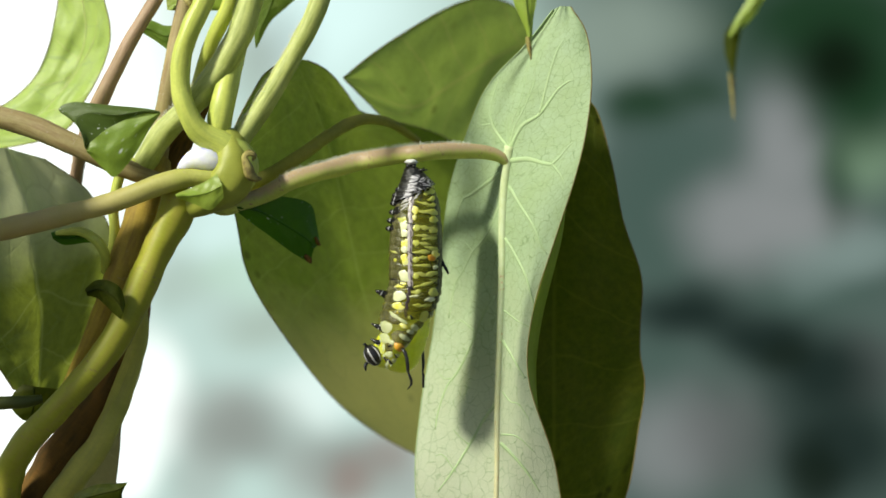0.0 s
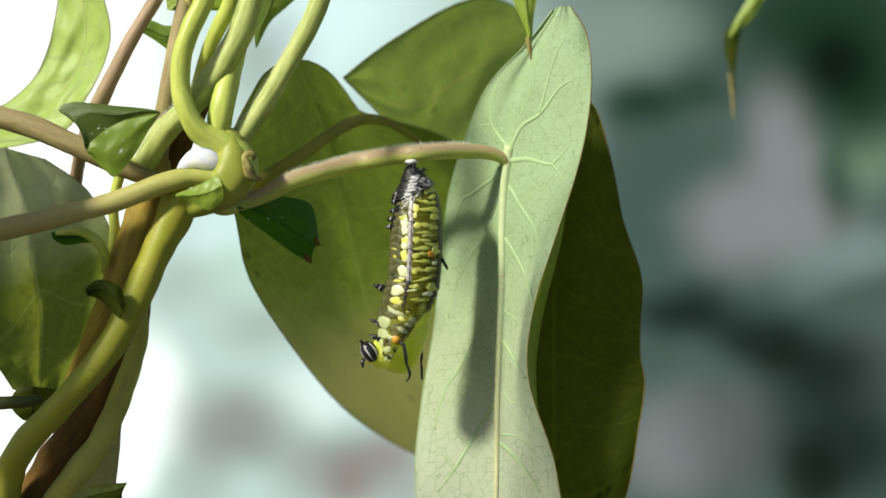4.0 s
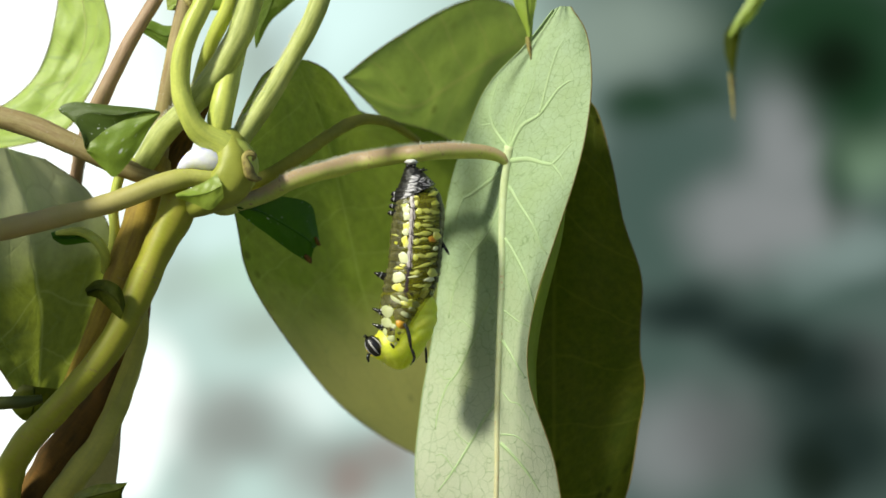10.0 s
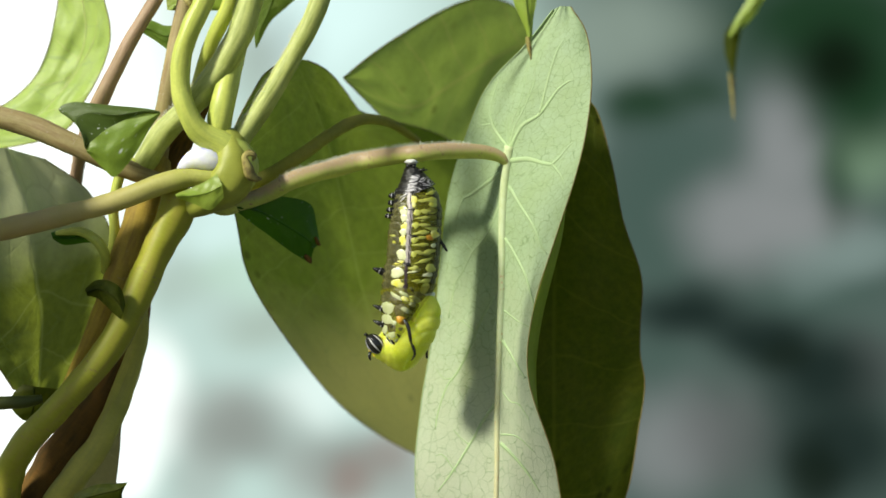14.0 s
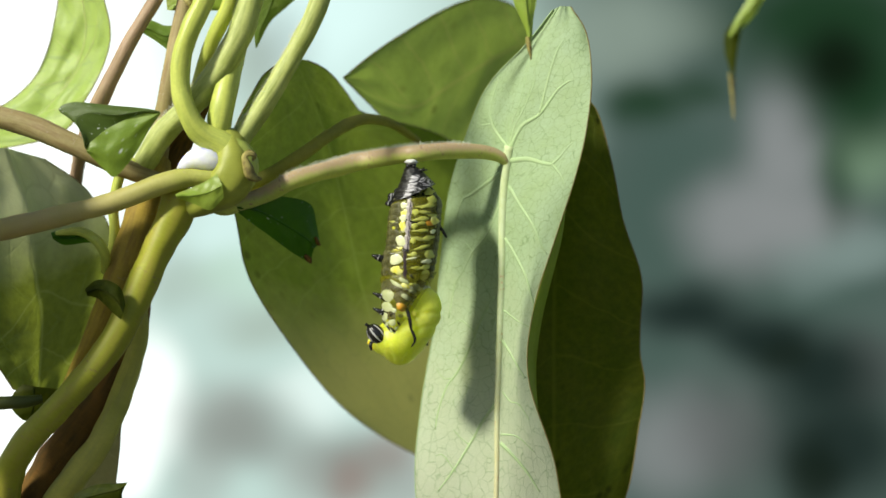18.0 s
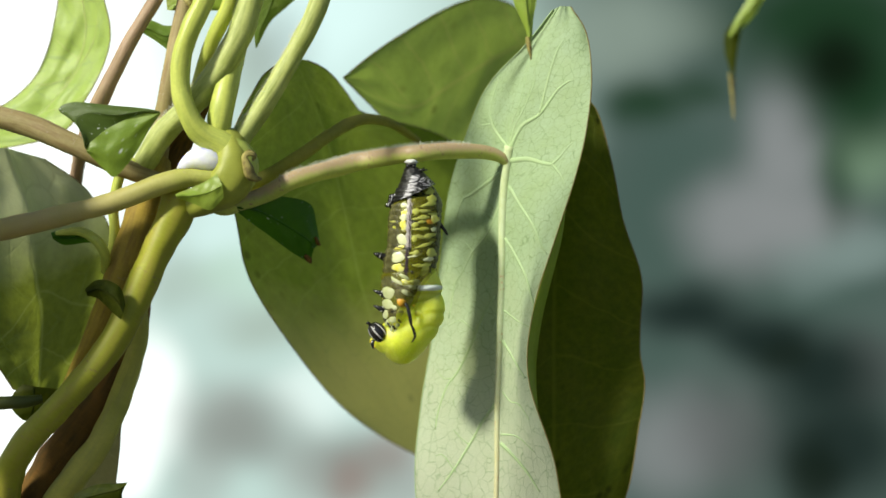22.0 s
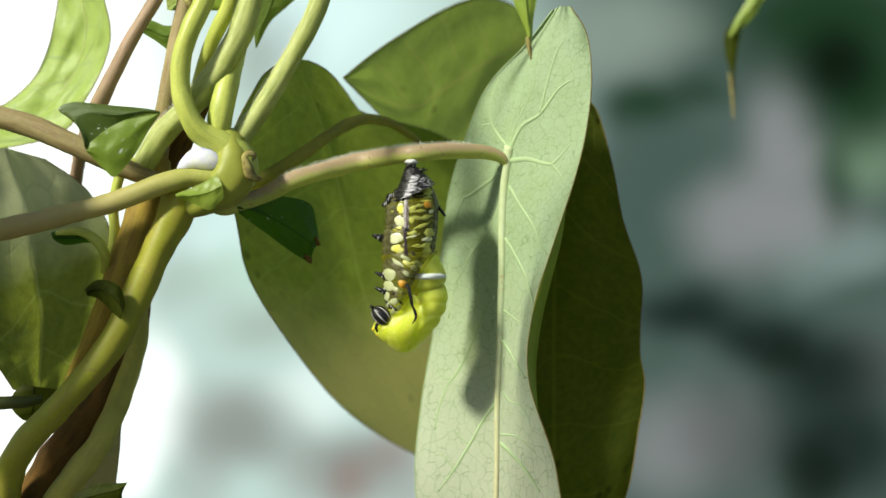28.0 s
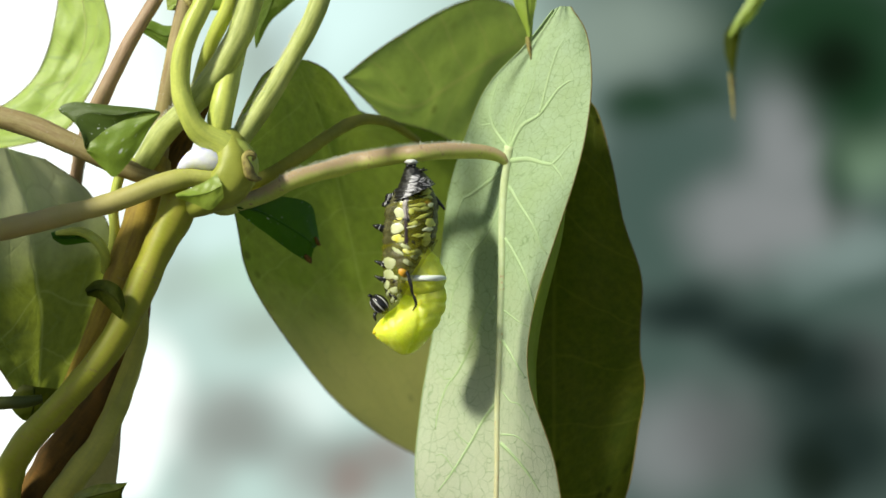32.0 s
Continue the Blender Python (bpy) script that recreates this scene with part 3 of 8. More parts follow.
grey_blade = Blade(tilt([(-70, 262), (-100, 380), (-80, 500), (-30, 600), (-5, 645), (24, 690)], **DT), tilt([(10, 262), (50, 380), (62, 480), (74, 560), (72, 640), (66, 702)], **DT),
              tilt([(78, 281), (152, 335), (198, 420), (186, 510), (152, 600), (108, 690)], **DT), swell=2.0, wave=1.4)
leaf(grey_blade, GREY_LEAF, "grey-green curled leaf behind the stems, painted paler at its sunlit top", rim=RIM)
LT = dict(d=17, a=0.9, u0=180)
low = Blade(tilt([(180, 540), (150, 600), (130, 660), (110, 740), (100, 800), (90, 882), (120, 980)], **LT), tilt([(220, 540), (205, 600), (190, 660), (170, 740), (160, 800), (150, 882), (150, 980)], **LT),
            tilt([(254, 540), (256, 600), (247, 662), (217, 738), (211, 800), (199, 882), (165, 980)], **LT), swell=0.6, wave=1.0)
leaf(low, TAN_LEAF, "narrow folded leaf hanging behind the stems", rim=RIM)


def small(edge_a, mid, edge_b, d, material, label, rib=3.0, a=0.0, swell=0.4):
    b = Blade(tilt(edge_a, d, a), tilt(mid, d - 0.8, a), tilt(edge_b, d, a), swell=swell, wave=0.22, n=40)
    return leaf(b, material, label, [("midrib", [(0, 0.02), (0, 0.5), (0, 0.97)], rib, rib * 0.4)], material, None, 14, 30)


flat = dict(rib=1.2, swell=0.15)
folded = small([(150, 262), (140, 222), (104, 196), (128, 181), (190, 186), (255, 192), (281, 197)], [(151, 263), (146, 240), (136, 212), (160, 200), (205, 204), (250, 197), (282, 198)],
               [(152, 264), (158, 254), (172, 242), (190, 228), (220, 213), (252, 202), (283, 199)], -5, SPECK_LEAF, "small folded dark green leaf dusted with white specks", **flat)
half = Blade(tilt([(152, 264), (158, 254), (172, 242), (190, 228), (220, 213), (252, 202), (283, 199)], -5.2), tilt([(153, 267), (163, 268), (182, 270), (205, 262), (232, 240), (258, 216), (283, 200)], -5.6),
             tilt([(154, 270), (168, 284), (188, 304), (206, 312), (240, 272), (264, 230), (284, 202)], -4.6), swell=0.1, wave=0.3, n=40)
part("folded_half", half.mesh(14, 30), HALF_LEAF, folded, "lighter green folded half")
small([(240, 44), (265, 36), (290, 45), (313, 48), (318, 70)], [(240, 48), (262, 50), (285, 62), (308, 68), (316, 90)], [(241, 52), (258, 62), (280, 76), (300, 92), (310, 104)], 10, MID_LEAF, "small twisted dark green leaf")
small([(418, 362), (450, 348), (500, 348), (548, 360), (560, 395), (566, 432)], [(420, 368), (450, 372), (490, 390), (520, 408), (545, 425), (556, 440)],
      [(421, 376), (445, 395), (480, 420), (515, 446), (535, 458), (549, 465)], -36, GLOSS_LEAF, "small glossy dark green leaf with a brown tip", a=0.95)
part("brown_tip", stalk([(540, 452, 14.6, 3), (547, 460, 15.2, 5), (550, 466, 15.6, 2)], 10, 8), DARK_STEM, vine)
part("brown_tip", stalk([(558, 420, 16.4, 3), (562, 430, 16.8, 4), (567, 434, 17.2, 1.5)], 10, 8), DARK_STEM, vine)
small([(310, 344), (335, 334), (362, 322), (384, 308)], [(311, 347), (340, 346), (368, 341), (393, 328)], [(313, 350), (345, 362), (373, 372), (396, 350)], -4, YOUNG_LEAF, "small rounded yellow-green leaf at the node")
small([(448, -20), (450, 30), (450, 60), (452, 84)], [(490, -20), (475, 20), (462, 50), (453, 85)], [(545, -20), (505, 15), (478, 40), (454, 86)], 22, OLIVE_LEAF, "pointed green leaf tip")
small([(292, -30), (294, 0), (296, 18)], [(340, -30), (330, -5), (305, 19)], [(430, -30), (415, 14), (330, 19)], 9, YOUNG_LEAF, "yellow-green leaf base among the stems")
small([(90, 412), (105, 408), (140, 405), (170, 415)], [(92, 418), (112, 422), (145, 420), (175, 424)], [(94, 424), (115, 434), (150, 430), (176, 430)], 2, GLOSS_LEAF, "small dark green leaf on a curved stalk")
small([(150, 512), (170, 496), (195, 498), (215, 512), (222, 540)], [(152, 518), (172, 512), (195, 522), (210, 538), (218, 555)], [(154, 524), (172, 528), (188, 542), (202, 556), (214, 566)], -5, SHADE_DARK_LEAF, "small curled dark green leaf at a stem")
small([(130, 875), (170, 858), (205, 856), (226, 854)], [(130, 890), (170, 876), (205, 868), (222, 860)], [(130, 915), (175, 905), (212, 890), (216, 872)], -2, SHADE_DARK_LEAF, "young green leaf with a nibbled tip")
small([(40, 680), (22, 700), (22, 725), (40, 744)], [(60, 684), (60, 705), (58, 725), (50, 746)], [(110, 690), (105, 710), (90, 735), (62, 747)], 8, SHADE_DARK_LEAF, "small dark green leaf behind a stem")
small([(900, -60), (908, 0), (920, 30), (932, 60), (937, 98)], [(925, -60), (930, 0), (934, 35), (937, 65), (939, 100)], [(960, -60), (950, 0), (944, 35), (942, 65), (941, 98)], -16, YOUNG_LEAF, "hanging yellow-green leaf tip with a brown point")
slender = small([(1345, -60), (1322, 0), (1304, 30), (1290, 62)], [(1365, -60), (1338, 0), (1314, 32), (1293, 66)], [(1390, -60), (1352, 0), (1330, 34), (1308, 56)], 95, YOUNG_LEAF,
                "slender hanging green leaf with a twisted dark tip")
twist = Blade(tilt([(1296, 40), (1282, 62), (1283, 95), (1292, 125), (1297, 145)], 95.6), tilt([(1306, 48), (1295, 68), (1294, 100), (1296, 128), (1298, 146)], 95.2), tilt([(1314, 46), (1309, 66), (1304, 98), (1301, 125), (1299, 145)], 95.6), n=24)
part("twisted_tip", twist.mesh(10, 24), SHADE_DARK_LEAF, slender, "dark twisted underside")
part("dry_point", stalk([(1297, 138, 95.3, 4.5), (1297, 170, 95.3, 3.0), (1298, 195, 95.3, 2.4), (1298, 212, 95.3, 1.0)], 14, 8), DRY, slender, "thin dry leaf point")

part("brown_tip", stalk([(933, 66, -16.9, 3), (936, 80, -17, 4.5), (938, 92, -16.9, 3.5), (940, 106, -16.7, 1.0)], 14, 8), DRY, vine, "browned leaf tip")
part("brown_tip", stalk([(1291, 130, 94, 2), (1294, 155, 94, 2.6), (1297, 185, 94, 2.4), (1299, 212, 94, 0.8)], 14, 8), DRY, vine, "browned leaf tip")

# Stems and petioles, rows of (across, down, depth, radius).
part("petiole", stalk([(-90, 432, -6, 20), (0, 408, -5, 20), (100, 384, -4, 19), (200, 358, -3, 18), (300, 322, -2, 19), (345, 313, -1.5, 17), (395, 314, -1, 20), (420, 312, 0, 22)]), TAN_STEM, vine, "brownish pink leaf stalk")
part("petiole", stalk([(360, 350, 3, 16), (395, 366, 4, 17), (430, 358, 5, 15), (470, 344, 6, 15), (510, 323, 5, 16), (555, 308, 6, 16), (600, 296, 8, 16), (640, 286, 9, 16), (690, 277, 6, 15.5), (730, 272, 1, 15), (800, 267, 3, 14.5), (850, 269, 5, 13), (878, 275, 6, 11), (893, 284, 6.6, 9), (898, 297, 7.0, 6), (894, 318, 7.3, 4)], 76),
     ROSY_STEM, vine, "rosy green leaf stalk with fine pale hairs")
part("node", stalk([(398, 236, 0.5, 18), (408, 258, 0, 27), (412, 286, -0.6, 34), (409, 312, -0.6, 38), (394, 336, 0, 35), (356, 356, 1.4, 27), (318, 368, 2.4, 26)], 36, 24, 0.12), NODE_SKIN, vine, "swollen yellow-green stem node")
part("stem", stalk([(396, 340, 1.5, 24), (420, 322, 0.6, 29), (430, 300, 0, 29), (424, 276, -0.2, 27), (393, 254, -1, 23), (352, 232, -2, 21), (330, 195, -3, 19), (319, 150, -3, 18), (322, 100, -3, 18), (338, 50, -3, 18), (362, 0, -2, 18), (385, -60, 0, 18)]), GREEN_STEM, vine, "bright yellow-green twining stem")
part("stem", stalk([(250, 300, 6, 22), (290, 235, 4, 22), (335, 190, 2, 22), (385, 130, 1, 23), (420, 70, 1, 24), (440, 10, 2, 24), (460, -80, 5, 24)]), DOWNY_STEM, vine, "pale green ridged stem")
part("stem", stalk([(386, 250, 1, 20), (389, 220, 0, 22), (397, 170, 0.2, 22), (406, 130, 2, 20), (420, 80, 6, 18), (440, 0, 10, 18), (450, -80, 10, 18)]), GREEN_STEM, vine, "pale green stem with a leaf scar")
part("petiole", stalk([(395, 290, 3, 22), (425, 245, 2, 20), (465, 190, 2, 18), (515, 105, 2, 18), (550, 40, 2, 18), (575, -20, 2, 18), (605, -90, 2, 18)]), DOWNY_STEM, vine, "pale downy leaf stalk")
part("petiole", stalk([(440, 330, 10, 14), (480, 308, 11, 13), (530, 277, 13, 12), (590, 235, 18, 11), (640, 212, 24, 10), (690, 218, 31, 8), (740, 250, 38, 6)]), SHADE_STEM, vine, "shaded olive leaf stalk")
part("stem", stalk([(350, -80, 7, 16), (325, 20, 7, 16), (303, 130, 7, 16), (287, 215, 8, 17), (272, 300, 10, 22), (255, 370, 11, 22)]), BROWN_STEM, vine, "reddish brown twining stem")
part("stem", stalk([(285, 285, 9, 18), (272, 320, 7, 26), (245, 400, 5.5, 30), (213, 490, 6, 28), (180, 570, 8, 22), (140, 650, 12, 16), (90, 760, 14, 14)]), BARK, vine, "weathered brown stem below the node")
part("stem", stalk([(320, 330, 2, 30), (312, 375, 2, 32), (285, 430, 1, 28), (245, 520, 0, 28), (195, 615, -2, 26), (110, 715, -3, 24), (45, 785, -2, 26), (18, 835, 0, 27), (7, 890, 2, 28), (6, 990, 6, 28)], 60), OLIVE_STEM, vine, "smooth olive green twining stem")
part("stem", stalk([(385, 130, 14, 10), (355, 185, 14, 17), (314, 255, 14, 27), (284, 320, 14, 28), (250, 400, 15, 22), (225, 470, 16, 18)]), DARK_STEM, vine, "dark brown older stem behind the green ones")
part("stem", stalk([(255, 520, 12, 14), (235, 590, 12, 26), (195, 680, 10, 36), (142, 765, 9, 38), (102, 820, 9, 37), (66, 874, 9, 37), (46, 940, 10, 36), (30, 1100, 12, 34), (10, 3000, 14, 40), (0, 12441, 10, 60)], 120), DARK_STEM, vine, "dark brown old stem")
part("stem", stalk([(252, 530, 9, 8), (249, 590, 8, 14), (232, 650, 7, 18), (212, 705, 6, 20), (180, 778, 4.5, 22), (130, 848, 4, 24), (88, 915, 6, 26), (50, 1100, 10, 30)], 50), TAUPE_STEM, vine, "olive tan stem wound round the old one")
part("stem", stalk([(320, -80, 5, 11), (275, 0, 5, 12), (230, 75, 5, 13), (197, 140, 6, 14), (175, 185, 7, 15), (152, 240, 12, 13), (139, 290, 22, 12), (132, 340, 30, 12), (128, 390, 36, 12)]), PINK_STEM, vine, "thin brown stem")
part("stem", stalk([(-80, 185, 2, 20), (0, 208, 2, 20), (60, 225, 2, 20), (130, 256, 2, 19), (190, 285, 3, 18), (240, 305, 4, 17), (280, 318, 6, 15)]), BROWN_STEM, vine, "brown leaf stalk")
part("stalk", stalk([(240, 285, 5, 8), (212, 312, 4, 9), (201, 370, 5, 9), (203, 420, 6, 9), (192, 470, 8, 9)]), GREEN_STEM, vine, "thin yellow-green stalk")
part("stalk", stalk([(100, 414, 2, 5), (140, 410, 1, 8), (170, 425, 0, 9), (185, 450, 2, 9), (186, 480, 6, 8)]), GREEN_STEM, vine, "thin curved yellow-green stalk")
part("tendril", stalk([(-60, 712, 4, 12), (0, 713, 4, 12), (40, 712, 4, 11), (75, 706, 5, 8)]), SHOOT, vine, "dark green side shoot")
part("stalk", stalk([(415, -20, 6, 14), (402, 20, 6.5, 14), (385, 52, 7.5, 14), (372, 82, 9, 13), (360, 112, 10, 11), (345, 155, 12, 8)], 24), GREEN_STEM, vine, "short pale stalk between the stems")
# White lump added where the fork of the stems is overexposed.
part("milky_sap", stalk([(314, 301, -1.7, 3), (328, 291, -1.8, 12), (347, 282, -1.9, 19), (368, 284, -1.8, 20), (388, 292, -1.5, 15), (403, 300, -1.0, 6)], 30, 24, 0.03), BLOWN_WHITE, vine, "white lump in place of an overexposed bright spot in the axil")
part("bract", stalk([(326, 0, -2, 3), (333, 4, -2.4, 6), (340, 10, -2.4, 5), (344, 14, -2, 2)], 12, 8, 0.5), DRY, vine, "dried brown bract")
part("bract", stalk([(447, 284, -3.4, 2), (451, 277, -3.8, 4), (442, 272, -4.2, 5), (434, 277, -4.4, 5), (436, 288, -4.4, 7), (440, 299, -4.2, 9), (444, 309, -4.0, 9), (453, 316, -3.6, 6), (463, 317, -3.0, 2)], 34, 10, 0.7), DRY, vine, "dried curled yellow-brown bract")


def fuzz(rows, count, seed, lo=0.02, hi=0.98, top=True):
    """Fine hairs along a stalk, as one part."""
    rnd = random.Random(seed)
    s = glide(rows, 120)
    bm = bmesh.new()
    for _ in range(count):
        i = rnd.uniform(lo, hi) * 117
        q = s[int(i)] * (1 - i % 1) + s[int(i) + 1] * (i % 1)
        way = (spot(*s[int(i) + 1][:3]) - spot(*s[int(i)][:3])).normalized()
        a = rnd.uniform(-1.2, 1.2) if top else rnd.uniform(0, 6.28)
        side = Vector((0, -1, 0))
        up = way.cross(side).normalized()
        if up.z < 0:
            up = -up
        out = (up * math.cos(a) + side * math.sin(a)).normalized()
        p = spot(*q[:3]) + out * size(q[3], q[2]) * 0.95
        e = p + out * rnd.uniform(3, 9) * 1e-4 + way * rnd.uniform(-3, 3) * 1e-4
        w = way * 0.28e-4
        x = out.cross(way).normalized() * 0.28e-4
        vs = [bm.verts.new(p + o) for o in (w, x, -w, -x)]
        tip = bm.verts.new(e)
        for k in range(4):
            bm.faces.new((vs[k], vs[(k + 1) % 4], tip))
    return bm


ob = part("hairs", fuzz([(430, 358, 5, 15), (470, 344, 6, 15), (510, 323, 5, 16), (555, 308, 6, 16), (600, 296, 8, 16), (640, 286, 9, 16), (690, 277, 6, 15.5), (730, 272, 1, 15), (800, 267, 3, 14.5), (850, 269, 5, 13)], 1500, 3, 0.2), HAIR, vine, "fine pale hairs")
tagged(ob, kind="stuff")
ob = part("hairs", fuzz([(395, 290, 3, 22), (425, 245, 2, 20), (465, 190, 2, 18), (515, 105, 2, 18), (550, 40, 2, 18)], 500, 4, 0.1), HAIR, vine, "fine pale hairs")
tagged(ob, kind="stuff")
ob = part("hairs", fuzz([(250, 300, 6, 22), (290, 235, 4, 22), (335, 190, 2, 22), (385, 130, 1, 23), (420, 70, 1, 24)], 500, 5, 0.1), HAIR, vine, "fine pale hairs")
tagged(ob, kind="stuff")

# ---------------------------------------------------------------- the caterpillar
SKIN = skin_mat("larval_skin", (0.19, 0.18, 0.008), (0.08, 0.076, 0.005), 0.28, (0.4, 0.38, 0.05), 0.12, 0.3, bump=0.3, uv=False, spec=0.5, clear=0.42)
PALE_MARK = skin_mat("pale_mark", (0.60, 0.64, 0.18), (0.60, 0.60, 0.06), 0.3, (0.6, 0.6, 0.2), 0.1, 0.8, bump=0.15, uv=False, spec=0.5, vary=0.2)
YELLOW_MARK = skin_mat("yellow_mark", (0.82, 0.74, 0.05), (0.74, 0.74, 0.30), 0.28, scale=0.8, bump=0.15, uv=False, spec=0.6)
GREEN_MARK = skin_mat("green_mark", (0.42, 0.43, 0.04), (0.56, 0.57, 0.16), 0.3, scale=0.8, bump=0.15, uv=False, spec=0.5, vary=0.5)
WHITE_MARK = skin_mat("white_mark", (0.76, 0.77, 0.50), (0.70, 0.72, 0.40), 0.25, scale=0.8, bump=0.15, uv=False, spec=0.6)
CREAM_MARK = skin_mat("cream_mark", (0.56, 0.58, 0.34), (0.50, 0.54, 0.26), 0.35, scale=0.8, bump=0.15, uv=False, spec=0.4, clear=0.12)
ORANGE_MARK = skin_mat("orange_mark", (0.66, 0.25, 0.02), (0.62, 0.36, 0.03), 0.35, scale=0.9, bump=0.2, uv=False)
LILAC = skin_mat("lilac_line", (0.48, 0.42, 0.43), (0.34, 0.30, 0.28), 0.28, scale=1.2, bump=0.2, uv=False, spec=0.6)
PURPLE = skin_mat("purple_line", (0.035, 0.022, 0.028), (0.06, 0.04, 0.045), 0.3, scale=1.2, bump=0.2, uv=False)
GREY_SKIN = skin_mat("belly_skin", (0.17, 0.16, 0.075), (0.075, 0.07, 0.025), 0.25, scale=0.8, bump=0.3, uv=False, clear=0.3, spec=0.6)
BROWN_SKIN = skin_mat("brown_skin", (0.10, 0.085, 0.02), (0.07, 0.06, 0.015), 0.35, scale=0.8, bump=0.3, uv=False, clear=0.25)
BLACK = skin_mat("black_horn", (0.010, 0.009, 0.008), (0.018, 0.016, 0.014), 0.22, scale=1.2, bump=0.2, uv=False, spec=0.6)
WRINKLE = skin_mat("white_wrinkle", (0.62, 0.60, 0.60), (0.45, 0.43, 0.44), 0.4, scale=1.5, bump=0.3, uv=False)
PUPA = skin_mat("soft_pupa", (0.75, 0.85, 0.05), (0.83, 0.88, 0.12), 0.36, scale=0.16, bump=0.2, uv=False, spec=0.32, flesh=1.0)
PUPA_BAND = skin_mat("band_white", (0.92, 0.94, 0.90), (0.86, 0.92, 0.86), 0.35, scale=0.8, bump=0.2, uv=False)
PUPA_DOT = skin_mat("pupa_gold", (0.80, 0.62, 0.03), (0.75, 0.55, 0.02), 0.25, scale=0.8, bump=0.1, uv=False, spec=0.7)
PUPA_AMBER = skin_mat("pupa_amber", (0.70, 0.62, 0.03), (0.66, 0.66, 0.05), 0.3, scale=0.8, bump=0.1, uv=False, spec=0.5, flesh=0.6)

CHEST_SKIN = skin_mat("stretched_skin", (0.20, 0.185, 0.02), (0.12, 0.112, 0.015), 0.3, (0.5, 0.46, 0.06), 0.15, 0.3, bump=0.35, uv=False, spec=0.5, clear=0.62)

HOLD = spot(727, 288)
grub = thing("caterpillar", HOLD, "striped black and yellow caterpillar shedding its skin under a petiole", "caterpillar")

# Belly edge and back edge of each skin fold, from the tail down to the neck: across, down, across, down.
FOLDS = [(716, 314, 752, 310), (712, 326, 765, 326), (707, 340, 771, 340), (703, 354, 776, 354), (698, 369, 779, 369), (695, 384, 780, 384),
         (692, 399, 782, 398), (690, 414, 783, 413), (689, 429, 783, 428), (688, 444, 783, 443), (688, 459, 783, 457), (688, 474, 783, 471),
         (688, 489, 783, 485), (688, 503, 782, 498), (684, 517, 781, 511), (680, 531, 778, 524), (677, 545, 773, 537), (673, 559, 767, 549)]
# the same for the one stiff piece of skin over the front segments, and the neck
FRONT = [(676, 548, 772, 540), (672, 560, 767, 549), (669, 574, 761, 560), (671, 588, 756, 569), (671, 602, 751, 577), (671, 616, 744, 589), (673, 630, 732, 605), (678, 643, 717, 621), (684, 653, 702, 639)]
UNIT = 1e-4


